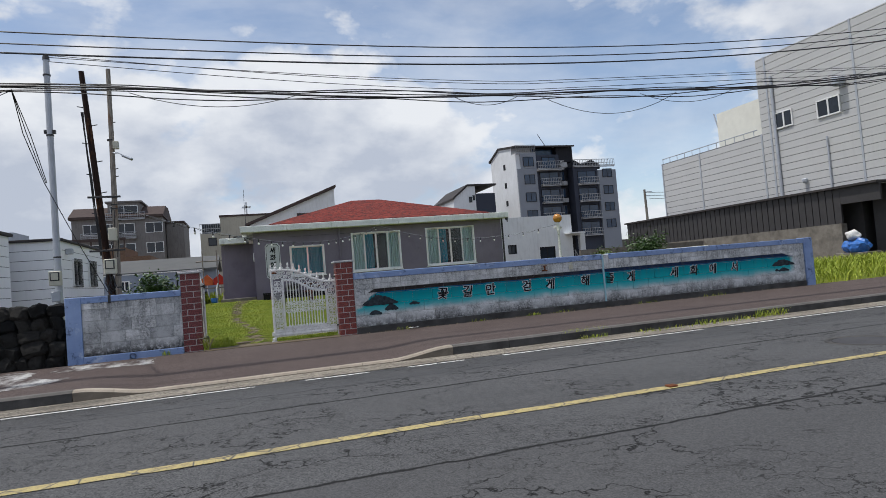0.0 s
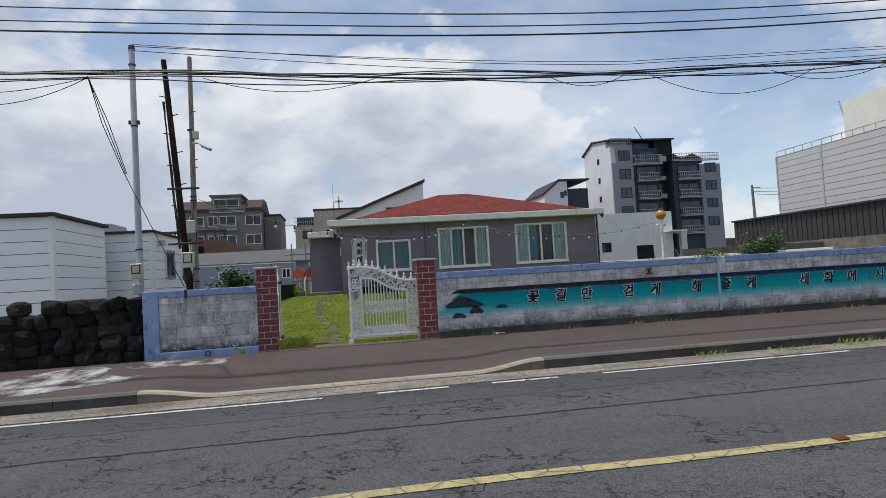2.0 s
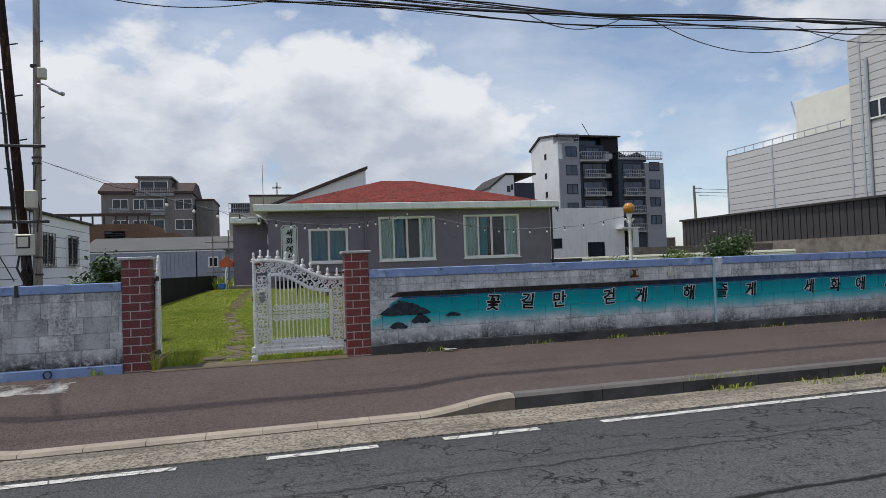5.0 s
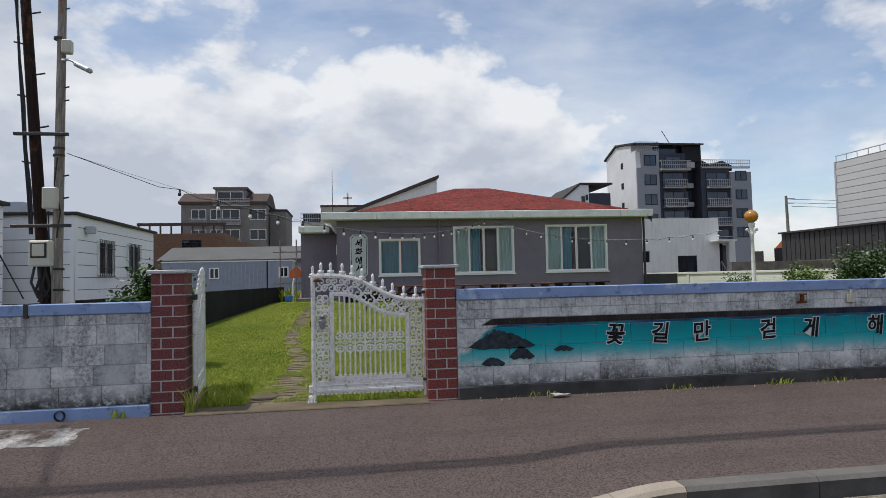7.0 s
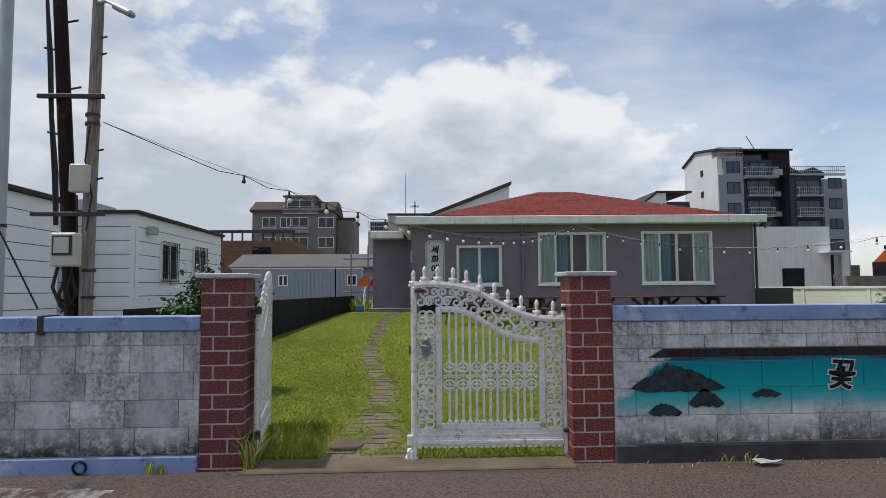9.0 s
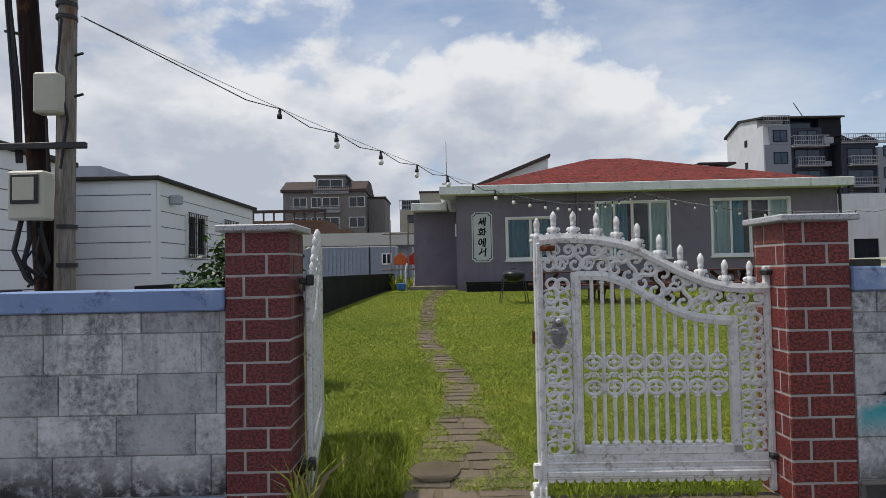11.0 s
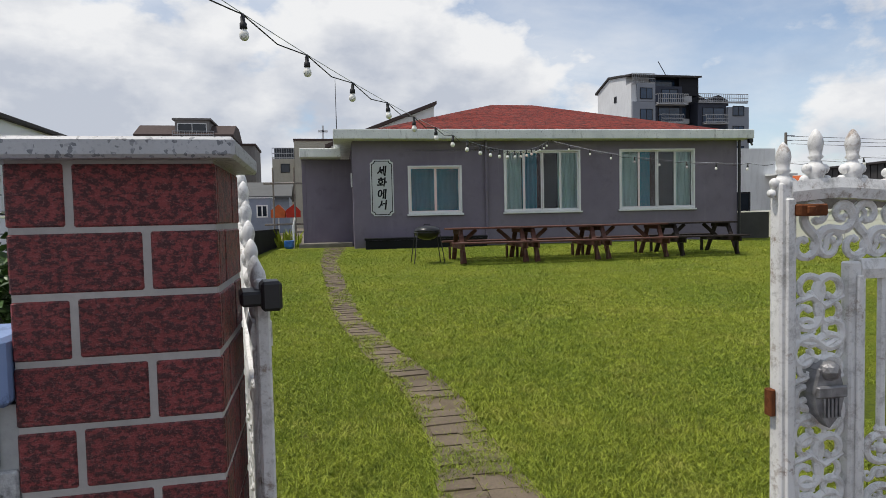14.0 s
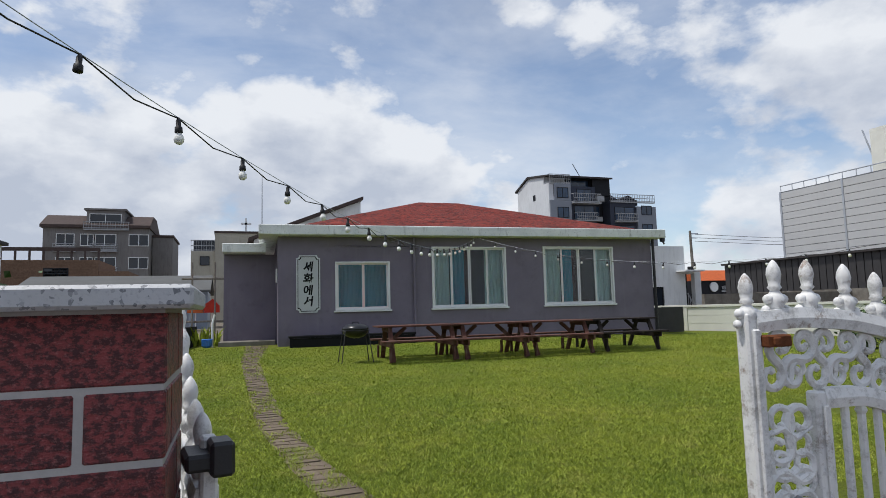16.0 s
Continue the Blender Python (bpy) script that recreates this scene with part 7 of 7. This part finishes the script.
def string_lights(p0, p1, sag, first, step, label, seed):
    p0, p1 = Vector(p0), Vector(p1)
    ln = (p1 - p0).length
    t = thing("string_lights", (0, 0, 0), label, "string lights", "strings of lights")

    def at(s, d=0.0):
        k = s / ln
        p = p0.lerp(p1, k)
        p.z -= sag * 4 * k * (1 - k) + d
        return p
    bm = B()
    sweep(bm, [at(ln * i / 60) for i in range(61)], 0.0028, 5)
    part("support_wire", bm, M["steel"], t)
    pts, s, n = [], first, 0
    while s < ln - 0.1:
        n += 1
        s += step
    pts = [at(0.02)]
    for i in range(n):
        s = first + step * i
        pts += [at(s - step * 0.5, 0.055), at(s - 0.05, 0.012), at(s, 0.004)]
    pts.append(at(ln - 0.02))
    bm = B()
    sweep(bm, pts, 0.0045, 5)
    part("lamp_cable", bm, M["cable"], t, "black lamp cable")
    if "socket" not in string_lights.cache:
        bm = B()
        lathe(bm, [(0.008, 0.0), (0.010, -0.012), (0.014, -0.02), (0.014, -0.05), (0.021, -0.058), (0.023, -0.088), (0.019, -0.092)], 10)
        string_lights.cache["socket"] = mesh_of("socket", bm, M["cable"], True)
        bm = B()
        lathe(bm, [(0.014, -0.088), (0.017, -0.098), (0.026, -0.112), (0.030, -0.128), (0.026, -0.146), (0.015, -0.157), (0.004, -0.160)], 12)
        string_lights.cache["bulb"] = mesh_of("bulb", bm, M["bulb"], True)
    rng = random.Random(seed)
    for i in range(n):
        p = at(first + step * i, 0.0)
        so = piece("socket", string_lights.cache["socket"], t, pose(p.x, p.y, p.z, rng.uniform(-5, 5), rng.uniform(-5, 5), 0))
        if not (seed == 1 and i == 0):
            piece("bulb", string_lights.cache["bulb"], so, pose(0, 0, 0))


string_lights.cache = {}
build_poles()
build_wires()
string_lights((-2.68, 0.56, 2.88), (5.70, 16.1, 3.60), 0.73, 1.75, 0.775, "string of white bulbs slung from the pole to the house eave", 1)
string_lights((5.74, 16.1, 3.60), (9.98, 6.60, 2.47), 0.55, 0.75, 0.74, "string of white bulbs slung from the eave to the lamp post", 2)


# ---------- lettering ----------
def glyph(ch, size, parent, m, mat, offset=0.0, depth=0.001, name="letter"):
    """One character from the built-in font as a flat painted mesh, centred."""
    cu = bpy.data.curves.new("glyph", "FONT")
    cu.body, cu.size, cu.offset, cu.extrude = ch, size, offset, depth
    cu.align_x, cu.align_y = "CENTER", "CENTER"
    cu.shear = 0.12
    ob = bpy.data.objects.new("glyph", cu)
    scene.collection.objects.link(ob)
    me = bpy.data.meshes.new_from_object(ob.evaluated_get(bpy.context.evaluated_depsgraph_get()))
    bpy.data.objects.remove(ob)
    if len(me.vertices):
        c = np.zeros(len(me.vertices) * 3)
        me.vertices.foreach_get("co", c)
        c = c.reshape(-1, 3)
        mid = (c.max(0) + c.min(0)) / 2
        for v in me.vertices:
            v.co.x -= mid[0]
            v.co.y -= mid[1]
    me.materials.clear()
    me.materials.append(mat)
    o = piece(name, me, parent, m)
    return o


def build_letters():
    wall = bpy.data.objects["mural_wall"]
    xs = (3.56, 4.12, 4.66, 5.53, 6.11, 7.02, 7.66, 8.24, 9.47, 10.05, 10.62, 11.28)
    rng = random.Random(2)
    for ch, x in zip("꽃길만걷게해줄게세화에서", xs):
        y = -0.012 if 7.45 < x < 7.75 else -0.008
        rot = rng.uniform(-4, 4)
        glyph(ch, 0.26, wall, pose(x, y + 0.003, 0.665, 90, rot, 0), M["paint_white"], 0.016, name="letter_outline")
        glyph(ch, 0.26, wall, pose(x, y - 0.001, 0.665, 90, rot, 0), M["paint_black"], 0.0055)
    s = thing("wall_sign", (0, 16.65, 0), "tall white notched house sign with black brush lettering", "sign", rz=-2.29)

    def notched(x0, x1, z0, z1, r):
        pts = []
        for cx, cz, a0 in ((x1, z0, 180), (x1, z1, 270), (x0, z1, 0), (x0, z0, 90)):
            for i in range(5):
                a = radians(a0 - 22.5 * i)
                pts.append((cx + r * math.cos(a), cz + r * math.sin(a)))
        return pts
    bm = B()
    prism(bm, notched(0.49, 1.15, 1.48, 3.09, 0.085), -0.035, -0.002)
    part("board", bm, M["paint_white"], s)
    bm = B()
    prism(bm, notched(0.525, 1.115, 1.515, 3.055, 0.085), -0.039, -0.0352)
    part("border", bm, M["paint_black"], s, "thin black border")
    bm = B()
    prism(bm, notched(0.545, 1.095, 1.535, 3.035, 0.085), -0.043, -0.0392)
    part("panel", bm, M["sign"], s)
    for ch, z in zip("세화에서", (2.77, 2.44, 2.11, 1.80)):
        glyph(ch, 0.30, s, pose(0.82, -0.046, z, 90, 0, 0), M["paint_black"], 0.010)


build_letters()


# ---------- yard furniture ----------
def picnic_table(at, rz, mat, label):
    t = thing("picnic_table", at, label, "picnic table", "picnic tables", rz=rz)
    for i in range(5):
        y = -0.37 + i * 0.15
        part("top_plank", boxes(((-0.9, y, 0.71), (0.9, y + 0.14, 0.748)), bevel=0.006), mat, t)
    for sy in (-1, 1):
        for i in range(2):
            y = sy * 0.66 - 0.145 + i * 0.15
            part("bench_plank", boxes(((-0.9, y, 0.41), (0.9, y + 0.14, 0.448)), bevel=0.006), mat, t)
    for x in (-0.68, 0.68):
        part("bench_beam", boxes(((x - 0.02, -0.80, 0.30), (x + 0.02, 0.80, 0.41)), bevel=0.006), mat, t)
        part("top_beam", boxes(((x - 0.02, -0.34, 0.62), (x + 0.02, 0.34, 0.71)), bevel=0.006), mat, t)
        for sy in (-1, 1):
            bm = B()
            d = Vector((0, sy * 0.40, -0.71))
            m = Matrix.Translation((x + 0.04, sy * 0.22, 0.71)) @ d.to_track_quat("Z", "X").to_matrix().to_4x4()
            box(bm, (-0.02, -0.05, 0.0), (0.02, 0.05, d.length), 0.005, m)
            bmesh.ops.bisect_plane(bm, geom=bm.verts[:] + bm.edges[:] + bm.faces[:], plane_co=(0, 0, 0.0), plane_no=(0, 0, -1), clear_outer=True)
            part("leg", bm, mat, t)
            part("bench_leg", boxes(((x - 0.06, sy * 0.70 - 0.045, 0.0), (x - 0.02, sy * 0.70 + 0.045, 0.30)), bevel=0.005), mat, t)
        bm = B()
        s = 1 if x < 0 else -1
        d = Vector((s * 0.42, 0, 0.36))
        m = Matrix.Translation((x + s * 0.02, 0, 0.34)) @ d.to_track_quat("Z", "Y").to_matrix().to_4x4()
        box(bm, (-0.02, -0.04, 0.0), (0.02, 0.04, d.length), 0.004, m)
        part("brace", bm, mat, t)
    return t


def build_yard_things():
    for x, y, mat, lab in ((2.62, 12.05, "table", "red-brown wooden picnic table with attached benches, beside the grill"), (4.22, 11.95, "table", "red-brown wooden picnic table with attached benches"), (5.86, 11.95, "table", "red-brown wooden picnic table with attached benches"), (7.72, 12.05, "table_dark", "dark brown weathered wooden picnic table with attached benches")):
        picnic_table((x, y, lawn_z(x, 11.9) - 0.005), -2.3, M[mat], lab)
    g = thing("barbecue_grill", (1.27, 12.0, lawn_z(1, 12)), "dark kettle barbecue grill on thin black legs", "grill")
    bm = B()
    lathe(bm, [(0.05, 0.50), (0.17, 0.53), (0.255, 0.60), (0.275, 0.66), (0.275, 0.68), (0.26, 0.68)], 20)
    part("bowl", bm, M["kettle"], g, smooth=True)
    bm = B()
    lathe(bm, [(0.28, 0.682), (0.282, 0.70), (0.255, 0.745), (0.18, 0.785), (0.07, 0.80), (0.0, 0.802)], 20)
    part("lid", bm, M["kettle"], g, "dark domed lid", smooth=True)
    bm = B()
    sweep(bm, [(-0.07, 0, 0.79), (-0.06, 0, 0.835), (0.06, 0, 0.835), (0.07, 0, 0.79)], 0.012, 6)
    part("handle", bm, M["black"], g)
    for sx in (-1, 1):
        for sy in (-1, 1):
            bm = B()
            tube(bm, (sx * 0.24, sy * 0.17, 0.66), (sx * 0.33, sy * 0.24, 0.0), 0.011, seg=7)
            part("leg", bm, M["black"], g)
    bm = B()
    sweep(bm, [(0.30 * math.cos(a), 0.22 * math.sin(a), 0.655) for a in (2 * math.pi * i / 20 for i in range(21))], 0.010, 5)
    part("ring_frame", bm, M["black"], g)
    # lamp post
    l = thing("lamp_post", (10.0, 6.56, lawn_z(9.88, 6.56)), "white fluted lamp post with an amber globe", "lamp post")
    bm = B()
    lathe(bm, [(0.14, 0.0), (0.14, 0.05), (0.09, 0.10), (0.07, 0.28), (0.052, 0.34), (0.045, 1.2), (0.038, 1.98), (0.055, 2.02), (0.04, 2.06), (0.045, 2.14), (0.075, 2.22), (0.08, 2.28), (0.05, 2.30)], 14)
    part("post", bm, M["gate"], l, smooth=True)
    bm = B()
    for sx in (-1, 1):
        s_scroll(bm, (sx * 0.05, 2.08), (sx * 0.12, 2.12), -sx, 0.012, 0.9)
        bmesh.ops.create_icosphere(bm, subdivisions=2, radius=0.035, matrix=Matrix.Translation((sx * 0.13, 0, 2.13)))
    part("bracket", bm, M["gate"], l, "white scroll brackets")
    bm = B()
    bmesh.ops.create_uvsphere(bm, u_segments=24, v_segments=14, radius=0.155, matrix=Matrix.Translation((0, 0, 2.45)))
    part("globe", bm, M["globe"], l, "weathered amber globe", smooth=True)
    # rubbish sacks by the factory gate
    rng = random.Random(6)
    for k, (x, y, z, r, mt, lab) in enumerate(((30.6, 11.9, 0.75, 0.5, "blue_bag", "crumpled blue plastic sack of rubbish"), (30.7, 12.5, 0.75, 0.42, "blue_bag", "crumpled blue plastic sack of rubbish"), (30.6, 12.2, 1.35, 0.36, "white_bag", "crumpled white plastic sack of rubbish"))):
        bm = B()
        bmesh.ops.create_icosphere(bm, subdivisions=3, radius=r)
        for v in bm.verts:
            v.co *= 1 + 0.35 * noise.noise(v.co * 3.5 + Vector((k * 5, 0, 0)))
            v.co.z *= 0.8
        solid("rubbish_sack", bm, M[mt], lab, "rubbish sack", "rubbish sacks", at=(x, y, z))
    bm = boxes(((30.2, 11.2, 0.1), (31.2, 13.0, 0.42)), bevel=0.02)
    solid("loading_step", bm, M["conc"], "low concrete step by the factory gate", "step", kind="structure")
    # litter
    bm = B()
    n = 9
    pts = [bm.verts.new((0.13 * math.cos(2 * math.pi * i / n) * rng.uniform(0.6, 1.2), 0.06 * math.sin(2 * math.pi * i / n), 0.01 + rng.uniform(0, 0.035))) for i in range(n)]
    c = bm.verts.new((0, 0, 0.03))
    for i in range(n):
        bm.faces.new((c, pts[i], pts[(i + 1) % n]))
    bmesh.ops.solidify(bm, geom=bm.faces[:], thickness=0.003)
    solid("paper_litter", bm, M["white_bag"], "crumpled white paper scrap on the pavement", "litter", at=(2.80, -0.16, 0.0))
    # manhole and road stud
    m = thing("manhole", (6.95, -6.75, -0.190), "round iron manhole cover in broken asphalt", "manhole cover", kind="structure")
    bm = B()
    tube(bm, (0, 0, -0.02), (0, 0, 0.004), 0.36, seg=32)
    part("cover", bm, M["fence"], m)
    bm = B()
    sweep(bm, [(0.42 * math.cos(a), 0.42 * math.sin(a), 0.0) for a in (2 * math.pi * i / 30 for i in range(31))], 0.03, 6, 0.4)
    part("rim", bm, M["kerb"], m)
    for x in (-2.55, 3.42):
        s = thing("road_stud", (x, -7.53, -0.180), "worn amber road stud on the centre line", "road stud", "road studs")
        part("body", boxes(((-0.05, -0.045, 0.0), (0.05, 0.045, 0.018)), bevel=0.010), M["rust"], s)
    # things beside the porch
    f = thing("pipe_frame", (-2.05, 19.2, 0.6), "rusty pipe frame beside the porch", "frame")
    for a, b in (((-0.3, 0, 0), (-0.3, 0, 2.5)), ((0.35, 0, 0), (0.35, 0, 2.5)), ((-0.6, 0, 2.0), (0.7, 0, 2.0)), ((-0.6, 0, 0.7), (0.7, 0, 0.7))):
        bm = B()
        tube(bm, a, b, 0.03, seg=6)
        part("pipe", bm, M["pole_grey"], f)
    bm = B()
    sweep(bm, [(0, 0, 0), (0.0, 0, 0.7), (0.06, 0, 0.95)], 0.03, 8)
    solid("water_pipe", bm, M["frame"], "white plastic standpipe beside the step", "pipe", at=(-1.72, 17.6, 0.55))
    bm = B()
    lathe(bm, [(0.11, 0), (0.14, 0.05), (0.15, 0.22), (0.13, 0.23)], 14)
    solid("bucket", bm, M["blue_bag"], "blue plastic bucket by the step", "bucket", at=(-1.85, 17.4, 0.6))
    for x, z, mt in ((-2.35, 1.9, "red"), (-3.25, 1.75, "orange")):
        c = thing("market_canopy", (x, 38.0, 0.3), "red canvas canopy behind the yard" if mt == "red" else "faded orange canvas canopy behind the yard", "canopy", "canopies")
        bm = B()
        prism(bm, [(-0.42, 1.35), (0.42, 1.35), (0.42, 1.75), (0.05, 2.15), (-0.42, 1.8)], -0.6, 0.6)
        part("canvas", bm, M[mt], c)
        bm = B()
        tube(bm, (0, 0, 0), (0, 0, 1.34), 0.04, seg=6)
        part("post", bm, M["frame"], c)
    weed((-1.9, 18.2, 0.6), 60, 0.5, 0.35, seed=77, label="green weeds beside the porch", width=0.03)


build_yard_things()
